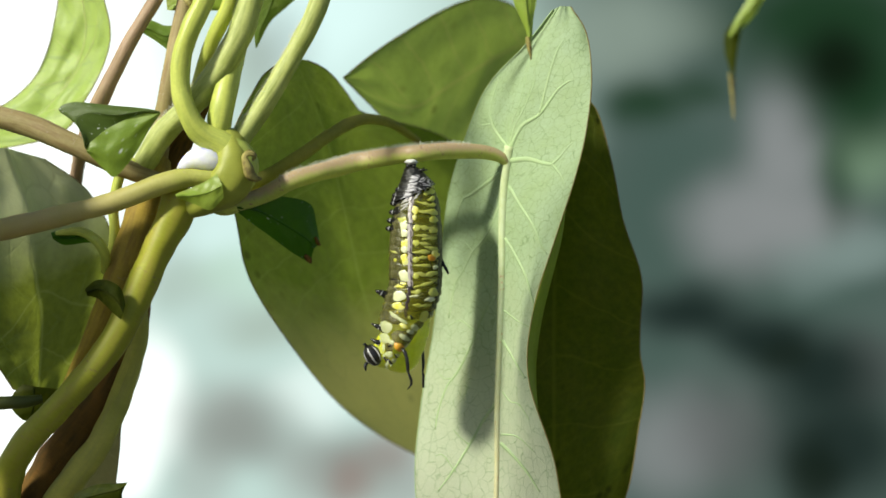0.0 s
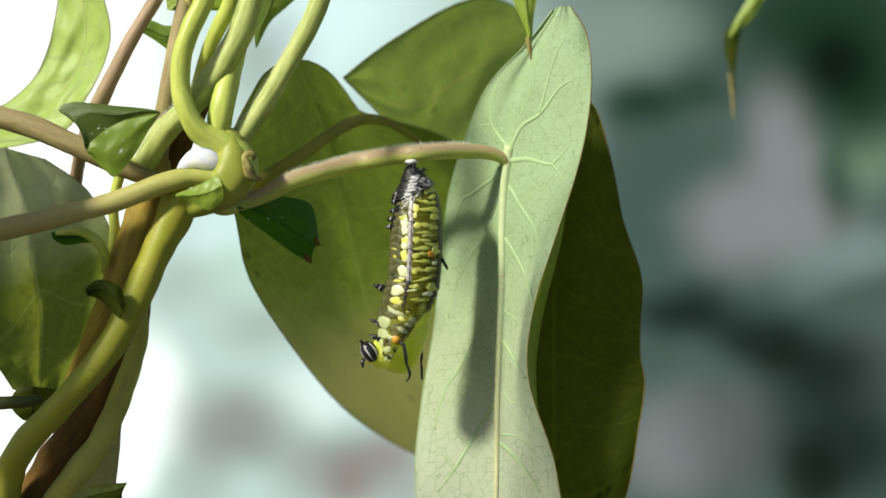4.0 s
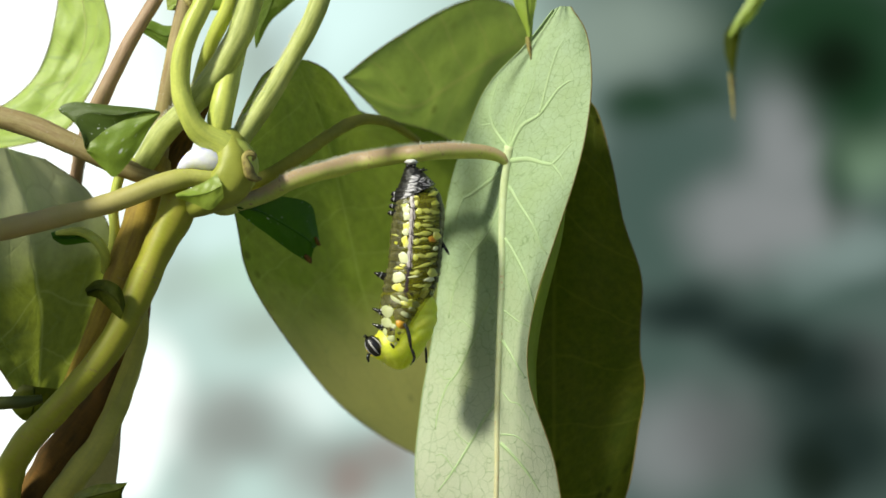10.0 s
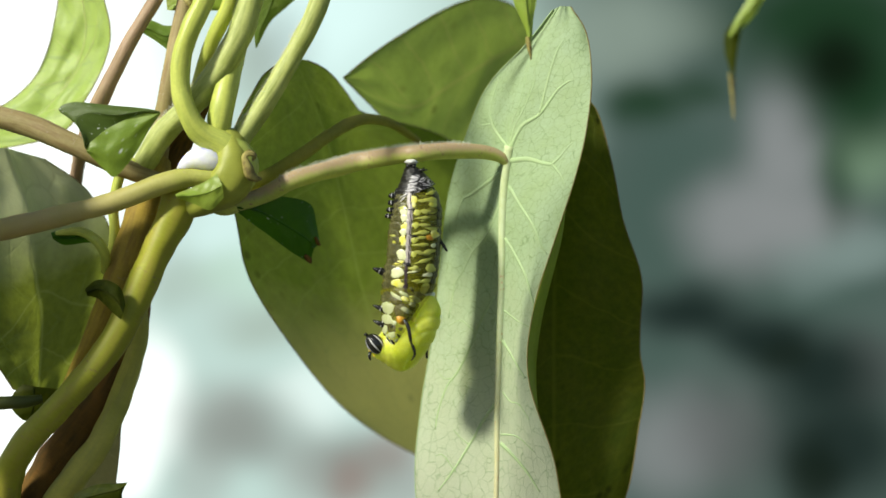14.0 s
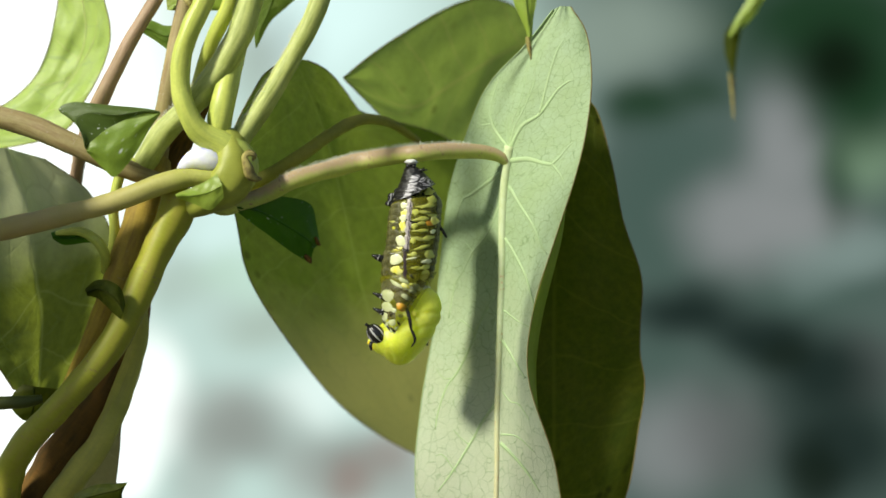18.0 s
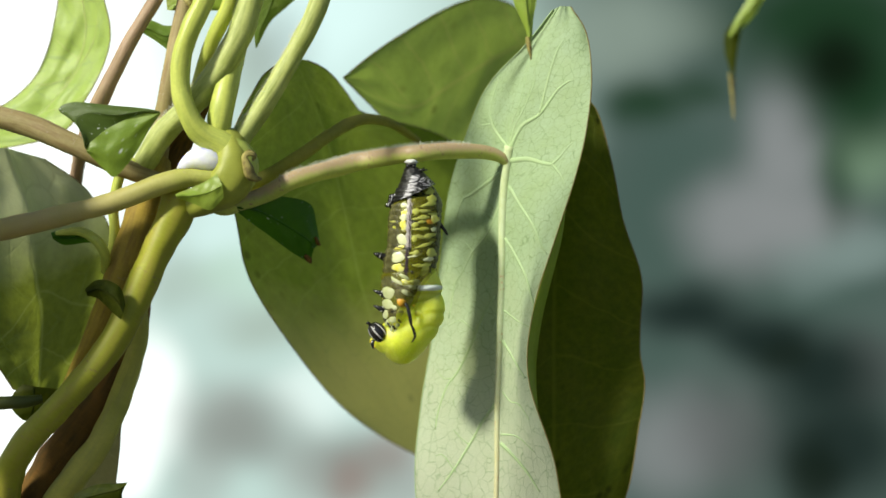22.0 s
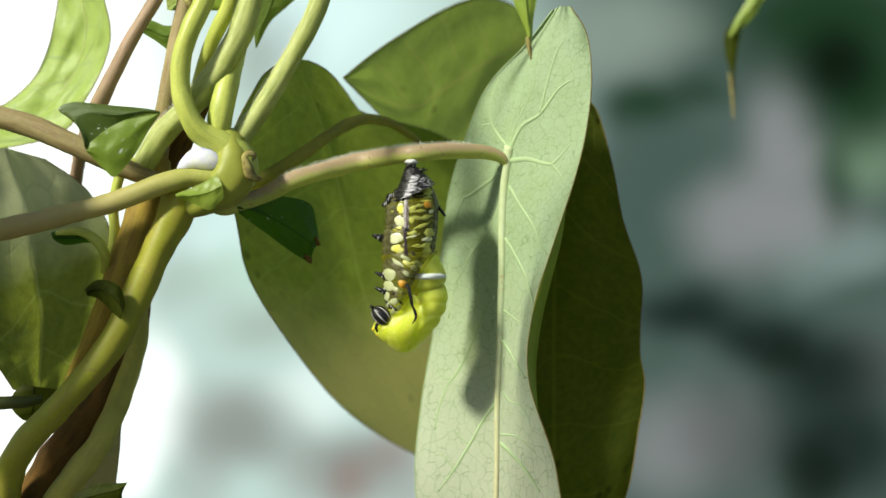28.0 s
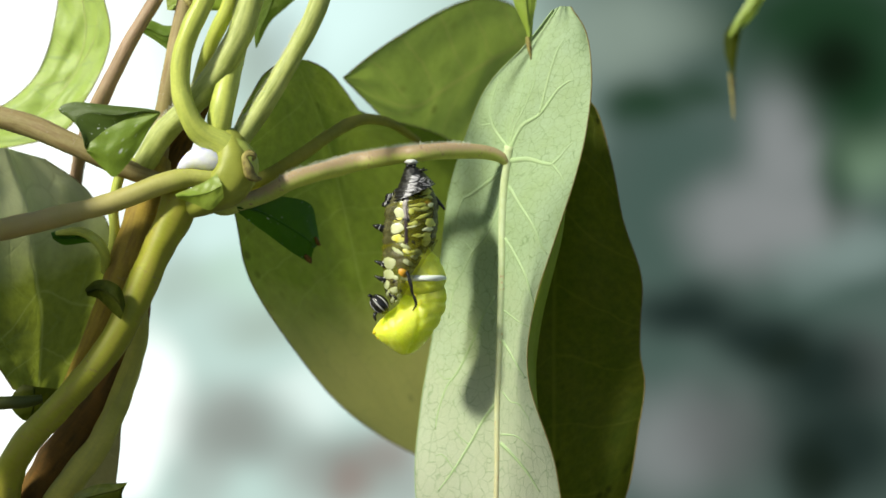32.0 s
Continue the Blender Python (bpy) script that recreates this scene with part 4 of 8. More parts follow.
class Fold:
    """One fold of the old skin: a tilted, slightly bulging hoop."""

    def __init__(self, i):
        xv, yv, xd, yd = FOLDS[i]
        self.c = np.array(((xv + xd) / 2, (yv + yd) / 2))
        e = np.array((xd - xv, yd - yv), float)
        self.r = np.hypot(*e) / 2
        self.e1 = e / (2 * self.r)
        self.e2 = np.array((-self.e1[1], self.e1[0]))
        self.h = 12.0
        self.deep = max(0.95 * self.r, 47.0 if i > 13 else 0.0)
        near = [np.hypot(FOLDS[k][2] - FOLDS[k][0], FOLDS[k][3] - FOLDS[k][1]) / 2 for k in (max(i - 1, 0), min(i + 1, len(FOLDS) - 1))]
        self.slope = (near[1] - near[0]) / 2 / 14.0

    def local(self, x, w, lift=0.0):
        """Where a point x along the hoop's width and w along its axis lies on the skin."""
        r = self.r + self.slope * w + 0.7 * math.cos(w / self.h * 1.4) - 0.6 + lift
        s = max(-0.999, min(0.999, x / (self.r + 0.5)))
        q = self.e1 * (s * r) + self.e2 * w
        return Vector((q[0] * UNIT, -math.sqrt(1 - s * s) * (r - self.r + self.deep) * UNIT, -q[1] * UNIT))

    def mesh(self, segs=40, rows=6):
        bm = bmesh.new()
        grid = []
        for j in range(rows + 1):
            w = (2 * j / rows - 1) * self.h
            r = self.r + self.slope * w + 0.7 * math.cos(w / self.h * 1.4) - 0.6
            r -= 0.05 * max(0.0, w - 6) ** 2 + 0.13 * max(0.0, -w - 4) ** 2
            ring = []
            for k in range(segs):
                a = 2 * math.pi * k / segs
                q = self.e1 * (math.sin(a) * r) + self.e2 * (w + 1.6 * noise.noise(Vector((math.sin(a) * 2, math.cos(a) * 2, self.c[1] * 0.3))))
                ring.append(bm.verts.new((q[0] * UNIT, -math.cos(a) * (r - self.r + self.deep) * UNIT, -q[1] * UNIT)))
            grid.append(ring)
        for j in range(rows):
            for k in range(segs):
                bm.faces.new((grid[j][k], grid[j][(k + 1) % segs], grid[j + 1][(k + 1) % segs], grid[j + 1][k]))
        bmesh.ops.recalc_face_normals(bm, faces=bm.faces)
        return bm

    def place(self):
        p = spot(self.c[0], self.c[1]) - HOLD
        return Matrix.Translation(p)

    def mark(self, x, y, rx, ry, lean=0.0, lift=0.8, seed=0.0):
        """A domed mark of the skin with an uneven outline, centred on the plan at x, y."""
        bm = bmesh.new()
        n, m = 16, 4
        g = np.array((x, y)) - self.c
        x0, w0 = g @ self.e1, g @ self.e2
        ca, sa = math.cos(radians(lean)), math.sin(radians(lean))
        rings = []
        for j in range(1, m + 1):
            q = j / m
            ring = []
            for k in range(n):
                a = 2 * math.pi * k / n
                f = q * (1 + 0.5 * noise.noise(Vector((math.cos(a) * 1.1 + x, math.sin(a) * 1.1 + y, seed))))
                if rx > 1.6 * ry and math.cos(a) < 0:
                    f *= 1 + 0.35 * math.cos(a) ** 4 - 0.3 * abs(math.sin(2 * a))
                du, dv = 1.05 * rx * f * math.cos(a), 1.02 * ry * f * math.sin(a)
                ring.append(bm.verts.new(self.local(x0 + du * ca - dv * sa, w0 + du * sa + dv * ca, 0.35 + 0.45 * lift * (1 - q ** 4) - 0.5 * (q == 1))))
            rings.append(ring)
        mid = bm.verts.new(self.local(x0, w0, 0.35 + 0.45 * lift))
        for k in range(n):
            bm.faces.new((mid, rings[0][(k + 1) % n], rings[0][k]))
            for j in range(m - 1):
                bm.faces.new((rings[j][k], rings[j][(k + 1) % n], rings[j + 1][(k + 1) % n], rings[j + 1][k]))
        bmesh.ops.recalc_face_normals(bm, faces=bm.faces)
        return bm


class Chest:
    """The skin of the front segments: a bent sleeve through the hoops of FRONT."""

    def __init__(self):
        self.c, self.deep = np.array((712.0, 592.0)), 58.0
        self.h = glide(FRONT, 160)

    def hoop(self, h):
        c = np.array(((h[0] + h[2]) / 2, (h[1] + h[3]) / 2))
        e = np.array((h[2] - h[0], h[3] - h[1]))
        r = np.hypot(*e) / 2
        return c, e / (2 * r), r

    def point(self, h, s, side=-1.0, lift=0.0, seed=0.0):
        c, e, r = self.hoop(h)
        p = c + e * (s * (r + lift)) - self.c
        deep = min(self.deep, 38 + r * 0.6) + lift
        return Vector((p[0] * UNIT, side * math.sqrt(max(0, 1 - s * s)) * deep * UNIT, -p[1] * UNIT))

    def mesh(self, segs=48, rows=26):
        bm = bmesh.new()
        grid = []
        for h in glide(FRONT, rows):
            ring = []
            for k in range(segs):
                t = 2 * math.pi * k / segs
                lift = 1.1 * noise.noise(Vector((math.sin(t) * 1.5, math.cos(t) * 1.5, h[1] * 0.12)))
                ring.append(bm.verts.new(self.point(h, math.sin(t), -1.0 if math.cos(t) > 0 else 1.0, lift)))
            grid.append(ring)
        for j in range(rows - 1):
            for k in range(segs):
                bm.faces.new((grid[j][k], grid[j][(k + 1) % segs], grid[j + 1][(k + 1) % segs], grid[j + 1][k]))
        bmesh.ops.recalc_face_normals(bm, faces=bm.faces)
        return bm

    def on(self, u, v, lift):
        best = None
        for h in self.h[::2]:
            c, e, r = self.hoop(h)
            q = np.array((u, v)) - c
            w = abs(q @ np.array((-e[1], e[0])))
            if best is None or w < best[0]:
                best = (w, h, q @ e / r)
        return self.point(best[1], max(-0.999, min(0.999, best[2])), -1.0, lift)

    def mark(self, x, y, rx, ry, lean=0.0, lift=1.0, seed=0.0):
        bm = bmesh.new()
        n, m = 16, 3
        ca, sa = math.cos(radians(lean)), math.sin(radians(lean))
        rings = []
        for j in range(1, m + 1):
            q = j / m
            ring = []
            for k in range(n):
                t = 2 * math.pi * k / n
                f = q * (1 + 0.3 * noise.noise(Vector((math.cos(t) * 1.3 + x, math.sin(t) * 1.3 + y, seed))))
                du, dv = 1.1 * rx * f * math.cos(t), 1.1 * ry * f * math.sin(t)
                ring.append(bm.verts.new(self.on(x + du * ca - dv * sa, y + du * sa + dv * ca, 0.9 + 0.6 * lift * (1 - q ** 3) - 0.7 * (q == 1))))
            rings.append(ring)
        mid = bm.verts.new(self.on(x, y, 0.9 + 0.6 * lift))
        for k in range(n):
            bm.faces.new((mid, rings[0][(k + 1) % n], rings[0][k]))
            for j in range(m - 1):
                bm.faces.new((rings[j][k], rings[j][(k + 1) % n], rings[j + 1][(k + 1) % n], rings[j + 1][k]))
        bmesh.ops.recalc_face_normals(bm, faces=bm.faces)
        return bm


folds = [Fold(i) for i in range(len(FOLDS))]
SEGMENT = []
for i, f in enumerate(folds):
    ob = part("skin_fold", f.mesh(), SKIN, grub, "", at=f.place())
    SEGMENT.append(ob)
CHEST = len(folds)
folds.append(Chest())
SEGMENT.append(part("chest_skin", folds[CHEST].mesh(), CHEST_SKIN, grub, "split skin over the front segments", at=Matrix.Translation(spot(712, 592) - HOLD)))


def nearest(x, y):
    if y > 549 - 0.08 * (x - 690):
        return CHEST
    best = min(range(CHEST), key=lambda i: abs((np.array((x, y)) - folds[i].c) @ folds[i].e2) + 3 * max(0, abs((np.array((x, y)) - folds[i].c) @ folds[i].e1) - folds[i].r))
    return best


def marks(name, material, rows, lean=0.0, lift=0.8):
    for x, y, rx, ry in rows:
        i = nearest(x, y)
        part(name, folds[i].mark(x, y, rx, ry, lean + 14 * math.sin(x * 1.7 + y * 2.3) * min(1.0, rx / 8), lift), material, SEGMENT[i], at=Matrix())


def limb(name, material, rows, fold, segs=8, n=14, label=""):
    """A small rod on a fold, rows of (across, down, depth, radius) on the plan."""
    s = glide(rows, n)
    c = spot(folds[fold].c[0], folds[fold].c[1])
    return part(name, sweep([spot(*q[:3]) - c for q in s], [q[3] * UNIT for q in s], segs, 0.15, rows[0][0]), material, SEGMENT[fold], label, at=Matrix())


# belly patches, the side line, then the marks
for i in range(2, 18):
    xv, yv, xd, yd = FOLDS[i]
    f = folds[i]
    w = 2 * f.r
    marks("belly_patch", GREY_SKIN, [(xv + 0.10 * w, yv + 0.1 * (yd - yv), 0.13 * w, 9.5)], 0, 0.35)
    y = f.c[1]
    x = float(np.interp(y, [340, 370, 400, 440, 500, 560], [729, 727.5, 726.5, 726, 727, 718]))
    if i < 14:
        part("side_line", f.mark(x, y, 4.6, 10.5, 0, 0.95), LILAC, SEGMENT[i], at=Matrix())
        part("purple_line", f.mark(x + 1.6, y + 1, 1.0 + 0.05 * (i - 4), 9.5, 0, 1.25), PURPLE, SEGMENT[i], at=Matrix())
    else:
        part("purple_line", f.mark(x, y, 2.6, 10, -6, 1.0), PURPLE, SEGMENT[i], at=Matrix())
    # the dark margin along the back
    if i > 2:
        part("back_margin", f.mark(xd - 3.4, yd, 4.4, 9.5, 0, 0.9), BLACK, SEGMENT[i], at=Matrix())
marks("dark_line", BLACK, [(731, 449, 11, 1.5), (727, 397, 10, 1.4), (727, 509, 6, 3), (694, 494, 9, 1.5), (708, 502, 9, 1.5)], 14, 1.35)
marks("yellow_mark", YELLOW_MARK, [(735, 373, 5.5, 7), (734, 386, 4, 5), (717, 432, 6.5, 8.5), (717, 459, 6.5, 10), (709, 505, 10, 5), (704, 541, 11, 7), (772, 450, 7, 7)], 5, 0.9)
marks("white_mark", WHITE_MARK, [(707, 523, 12, 8.5), (716, 441, 6, 6), (717, 488, 9, 10), (738, 522, 12, 2.6), (762, 529, 8, 4.5), (771, 473, 4.5, 3.6), (715, 400, 6.5, 8), (716, 414, 6, 7)], 6, 0.9)
marks("orange_mark", ORANGE_MARK, [(765, 456, 7, 6)], 0, 1.2)
marks("pale_mark", PALE_MARK, [(765, 329, 7, 5), (763, 340, 8, 4.5), (768, 352, 9, 4), (768, 363, 10, 4), (764, 376, 11, 5), (769, 389, 9, 6.5), (767, 407, 7.5, 6.5), (763, 421, 12, 4.5),
                               (766, 440, 11, 3.8), (763, 485, 13, 5), (767, 494, 9, 3.6), (752, 503, 17, 3.2), (768, 517, 9, 8), (755, 539, 12, 4.5), (757, 320, 5, 5), (752, 331, 5, 4.5), (755, 343, 5, 3.5)], -4)
marks("pale_mark", PALE_MARK, [(712, 390, 8, 6), (737, 431, 6, 6), (738, 404, 6, 5.5), (737, 460, 6, 5), (737, 488, 5, 6), (700, 460, 3.5, 4)], 10)
marks("green_streak", GREEN_MARK, [(750, 361, 10, 3), (748, 376, 10, 3), (751, 404, 10, 4.5), (750, 418, 12, 3.2), (750, 432, 12, 3.2), (748, 446, 13, 4), (750, 456, 8, 3.5), (750, 470, 13, 3.2), (746, 485, 11, 3.6),
                                   (738, 516, 8, 4), (740, 539, 7, 3), (727, 560, 4, 3), (698, 446, 7, 2.5)], 7)
# the front segments: cream spots with a clear outline on the belly's side, brown patches and an orange spot on the other piece
marks("brown_patch", BROWN_SKIN, [(690, 612, 7, 9), (700, 566, 10, 6)], 20, 0.3)
marks("cream_mark", CREAM_MARK, [(685, 577, 10.5, 9.5), (682, 597, 9, 8), (694, 603, 6, 3.5), (678, 615, 5, 8), (690, 624, 6, 6), (700, 557, 11, 3.4), (700, 636, 5, 4), (679, 630, 3, 6), (687, 641, 3, 6), (695, 645, 3, 4)], 22, 0.9)
marks("black_mark", BLACK, [(692, 638, 2.2, 7), (684, 634, 1.8, 8), (677, 625, 1.6, 5), (691, 610, 4.5, 2), (703, 628, 1.8, 5)], -35, 1.0)
chest = folds[CHEST]
SIDE = part("side_skin", chest.mark(714, 597, 17, 14, 20, 0.7), BROWN_SKIN, grub, "brown skin round an orange spot", at=Matrix.Translation(spot(712, 592) - HOLD))
for name, coat, lean, lift, rows in (("brown_patch", BROWN_SKIN, 20, 0.4, [(734, 592, 11, 8), (744, 574, 10, 6)]), ("cream_mark", CREAM_MARK, 22, 1.3, [(722, 613, 5.5, 7), (716, 594, 13, 5.5), (705, 627, 5, 3), (735, 578, 7, 5.5), (728, 586, 7, 4), (714, 566, 10, 3), (708, 636, 5, 4)]),
                                     ("pale_mark", PALE_MARK, 0, 1.2, [(752, 560, 8.5, 9), (746, 584, 5, 4)]), ("orange_mark", ORANGE_MARK, 20, 2.0, [(708, 611, 9, 7)]),
                                     ("yellow_mark", YELLOW_MARK, 12, 1.3, [(716, 575, 8, 3.4)]), ("black_mark", BLACK, -35, 1.3, [(762, 566, 5, 4), (742, 597, 6, 4), (729, 560, 2, 4), (733, 602, 7, 2)])):
    for x, y, rx, ry in rows:
        part(name, chest.mark(x, y, rx, ry, lean + 14 * math.sin(x * 1.7 + y * 2.3) * min(1.0, rx / 8), lift), coat, SIDE, at=Matrix())
# the black and white tail end
marks("black_patch", BLACK, [(712, 330, 8, 9), (707, 345, 7, 9), (705, 360, 8, 9), (702, 374, 8, 9), (697, 390, 5, 8), (694, 404, 4, 8), (748, 316, 5, 3), (745, 328, 5, 2), (759, 326, 2, 6), (722, 318, 6, 6)], -25, 1.8)
marks("white_wrinkle", WRINKLE, [(733, 314, 6, 1.5), (730, 320, 7, 1.8), (728, 327, 8, 1.8), (727, 333, 7, 1.6), (726, 339, 9, 2.0), (724, 345, 8, 1.8), (722, 351, 9, 2.0), (720, 357, 8, 1.8), (718, 363, 7, 1.8),
                                 (716, 369, 6, 1.6), (739, 330, 5, 1.4), (740, 337, 6, 1.4), (741, 345, 7, 1.5), (748, 333, 5, 1.2), (736, 352, 5, 1.4)], -28, 2.0)
marks("white_wrinkle", WRINKLE, [(744, 320, 1.4, 6), (750, 328, 1.2, 6), (755, 334, 1.2, 6), (738, 322, 1.4, 6), (760, 322, 1.2, 4)], 20, 2.2)
marks("black_mark", BLACK, [(741, 326, 1.6, 8), (747, 334, 1.6, 8), (734, 344, 1.4, 6), (730, 354, 1.4, 6), (757, 316, 4, 3), (738, 365, 7, 1.4), (745, 352, 1.2, 6)], 24, 1.9)

# tail, with its crumpled black and white skin and clasping feet
def crumple_mat():
    m, nt, out = nodes_of("crumpled_skin")
    co = nd(nt, "ShaderNodeVectorMath", {0: nd(nt, "ShaderNodeTexCoord").outputs["Object"], 3: 1000.0}, op="SCALE").outputs[0]
    turned = nd(nt, "ShaderNodeMapping", {0: co, 2: (0, radians(-28), 0), 3: (0.35, 0.7, 1.3)})
    n1 = nd(nt, "ShaderNodeTexNoise", {"Vector": turned.outputs[0], "Scale": 1.9, "Detail": 4.0, "Distortion": 1.6})
    x = nd(nt, "ShaderNodeSeparateXYZ", {0: co}).outputs[0]
    z = nd(nt, "ShaderNodeSeparateXYZ", {0: co}).outputs[2]
    # a lilac-white strip slants down the side, black folds on either hand
    off = nd(nt, "ShaderNodeMath", {0: x, 1: nd(nt, "ShaderNodeMath", {0: z, 1: 0.4, 2: 0.9}, op="MULTIPLY_ADD").outputs[0]}, op="SUBTRACT").outputs[0]
    v = nd(nt, "ShaderNodeMath", {0: n1.outputs[0], 1: ramp(nt, off, -1.1, -0.35, -0.3, 0.05)}, op="ADD").outputs[0]
    v = nd(nt, "ShaderNodeMath", {0: v, 1: ramp(nt, off, 0.6, 1.3, 0.0, -0.12)}, op="ADD").outputs[0]
    v = nd(nt, "ShaderNodeMath", {0: v, 1: ramp(nt, z, -1.0, 0.2, 0.0, -0.3)}, op="ADD").outputs[0]
    col = mix(nt, ramp(nt, v, 0.47, 0.53), (0.012, 0.011, 0.010), (0.47, 0.45, 0.48))
    bp = nd(nt, "ShaderNodeBump", {"Strength": 0.5, "Distance": 0.0003, "Height": v})
    pr = nd(nt, "ShaderNodeBsdfPrincipled", {"Base Color": col, "Roughness": 0.35, "Normal": bp.outputs[0]})
    nt.links.new(pr.outputs[0], out.inputs["Surface"])
    return m


CRUMPLE = crumple_mat()
def lump(centre, rx, ry, rz, lean=0.0, segs=20, rows=14, rough=0.06, seed=0.0):
    bm = bmesh.new()
    bmesh.ops.create_uvsphere(bm, u_segments=segs, v_segments=rows, radius=1.0)
    turn = Matrix.Rotation(radians(lean), 3, "Y")
    for v in bm.verts:
        v.co *= 1 + rough * noise.noise(v.co * 2.2 + Vector((seed, 0, 0)))
        v.co = turn @ Vector((v.co.x * rx * UNIT, v.co.y * ry * UNIT, v.co.z * rz * UNIT)) + centre
    return bm


tail = part("tail", lump(Vector(), 11, 11, 17, 6, rough=0.25), BLACK, grub, "black clasping tail end", at=Matrix.Translation(spot(728, 305) - HOLD))
TAIL_AT = spot(728, 305)


def tail_skin():
    """The bunched skin at the tail: a wrinkled cone, longer on the belly than on the back."""
    bm = bmesh.new()
    segs, rows = 64, 44
    grid = []
    for j in range(rows + 1):
        q = j / rows
        ring = []
        for k in range(segs):
            a = 2 * math.pi * k / segs
            y = 297 + q * (45 - 16 * math.sin(a))
            r = np.interp(y, [297, 312, 325, 337, 352, 362, 385], [11, 20.5, 29.5, 34, 38, 41, 45]) + 1.8
            m = np.interp(y, [297, 312, 325, 352, 385], [729, 734, 739, 741, 739])
            r += 4.0 * max(0.0, -math.sin(a)) ** 2 * np.interp(y, [318, 340, 365, 385], [0, 1, 1, 0.3])
            r += (1.2 + 0.05 * (y - 297)) * noise.noise(Vector((math.sin(a) * 1.8 + y * 0.14, math.cos(a) * 1.8, y * 0.36)))
            ring.append(bm.verts.new(spot(m + math.sin(a) * r, y) + Vector((0, -math.cos(a) * r * 0.95 * UNIT, 0)) - TAIL_AT))
        grid.append(ring)
    for j in range(rows):
        for k in range(segs):
            bm.faces.new((grid[j][k], grid[j][(k + 1) % segs], grid[j + 1][(k + 1) % segs], grid[j + 1][k]))
    bmesh.ops.recalc_face_normals(bm, faces=bm.faces)
    return bm


part("tail_skin", tail_skin(), CRUMPLE, tail, "crumpled black and white skin", at=Matrix())
for x, y, x2, y2, r in ((722, 298, 721, 289, 4), (732, 298, 733, 290, 4), (740, 302, 756, 301, 2.4), (742, 305, 751, 297, 2)):
    part("clasper", sweep([spot(x, y, -1) - TAIL_AT, spot((x + x2) / 2, (y + y2) / 2, -1.1) - TAIL_AT, spot(x2, y2, -0.8) - TAIL_AT], [r * UNIT, r * 0.9 * UNIT, r * 0.6 * UNIT], 8), BLACK, tail, at=Matrix())
for k in range(7):
    a = 300 + k * 3.2
    part("white_wrinkle", sweep([spot(728 + k, a, -1.0) - TAIL_AT, spot(735 + k * 1.2, a + 2, -1.15) - TAIL_AT, spot(741 + k * 1.6, a + 7, -0.8) - TAIL_AT], [0.6 * UNIT, 1.3 * UNIT, 0.5 * UNIT], 6), WRINKLE, tail, at=Matrix())

# legs, prolegs and the soft horns of the back
for rows, k in (([(688, 524, -0.6, 9), (679, 520, -1.0, 6.5), (671, 517, -1.3, 4.6), (664, 514, -1.2, 1.2)], 15), ([(684, 586, -2.0, 9), (675, 581, -2.2, 6), (666, 577, -2.3, 4), (657, 573, -2.2, 1.2)], CHEST),
                ([(684, 613, -2.4, 7), (675, 609, -2.6, 6), (666, 605, -2.8, 4.4), (656, 600, -2.6, 1.2)], CHEST)):
    limb("leg", BLACK, rows, k, 10, 18, "black jointed leg")
    (x1, y1, d1, r1), (x2, y2, d2, r2) = rows[1], rows[2]
    limb("leg_ring", WRINKLE, [((x1 + x2) / 2 + 1.5, (y1 + y2) / 2 + 0.6, (d1 + d2) / 2, (r1 + r2) / 2 + 0.4), ((x1 + x2) / 2 - 0.5, (y1 + y2) / 2 - 0.3, (d1 + d2) / 2, (r1 + r2) / 2 + 0.2)], k, 10, 4)
for x, y, k in ((708, 336, 1), (703, 346, 2), (701, 353, 3), (699, 360, 4), (697, 376, 5), (693, 391, 6), (691, 405, 7)):
    limb("proleg", BLACK, [(x + 7, y + 2, -0.8, 5.5), (x, y + 1, -1.0, 4.6), (x - 6, y - 1, -1.0, 4.2), (x - 8, y - 2, -1.0, 2.4)], k, label="black proleg")
    limb("proleg_cuff", WRINKLE, [(x - 2, y - 4, -1.38, 0.7), (x - 3, y, -1.5, 1.0), (x - 3, y + 3, -1.4, 0.6)], k)
HORN_AT = spot(716, 620, -4)


def horn(rows, n):
    s = glide(rows, n)
    return part("horn", sweep([spot(*q[:3]) - HORN_AT for q in s], [q[3] * UNIT for q in s], 8, 0.15, rows[0][0]), BLACK, grub, "long black soft horn", at=Matrix.Translation(HORN_AT - HOLD))


horn_a = horn([(713, 614, -4.4, 3), (719, 624, -4.8, 3.2), (722, 640, -4.9, 3.3), (723, 652, -4.8, 2.6), (724, 657, -4.7, 1.8), (727, 664, -4.6, 2.6), (729, 676, -4.5, 2.2), (722, 687, -4.4, 0.8)], 26)
horn_b = horn([(748, 600, 3.0, 2.6), (750, 640, 2.8, 2.8), (749, 656, 2.6, 1.6), (750, 662, 2.6, 2.4), (750, 684, 2.6, 2.0)], 20)
limb("horn", BLACK, [(781, 460, 0, 3), (786, 470, -0.3, 2.8), (790, 477, -0.5, 2.8), (794, 485, -0.5, 1.8)], 11, label="short black soft horn")

# head capsule
HEAD_AT = spot(661, 627, -1.0)
head = part("head_capsule", lump(Vector(), 15, 16, 20, -32, 24, 18, 0.05), BLACK, grub, "shiny black head capsule with white stripes", at=Matrix.Translation(HEAD_AT - HOLD))
HEAD_TURN = Matrix.Rotation(radians(-32), 3, "Y")


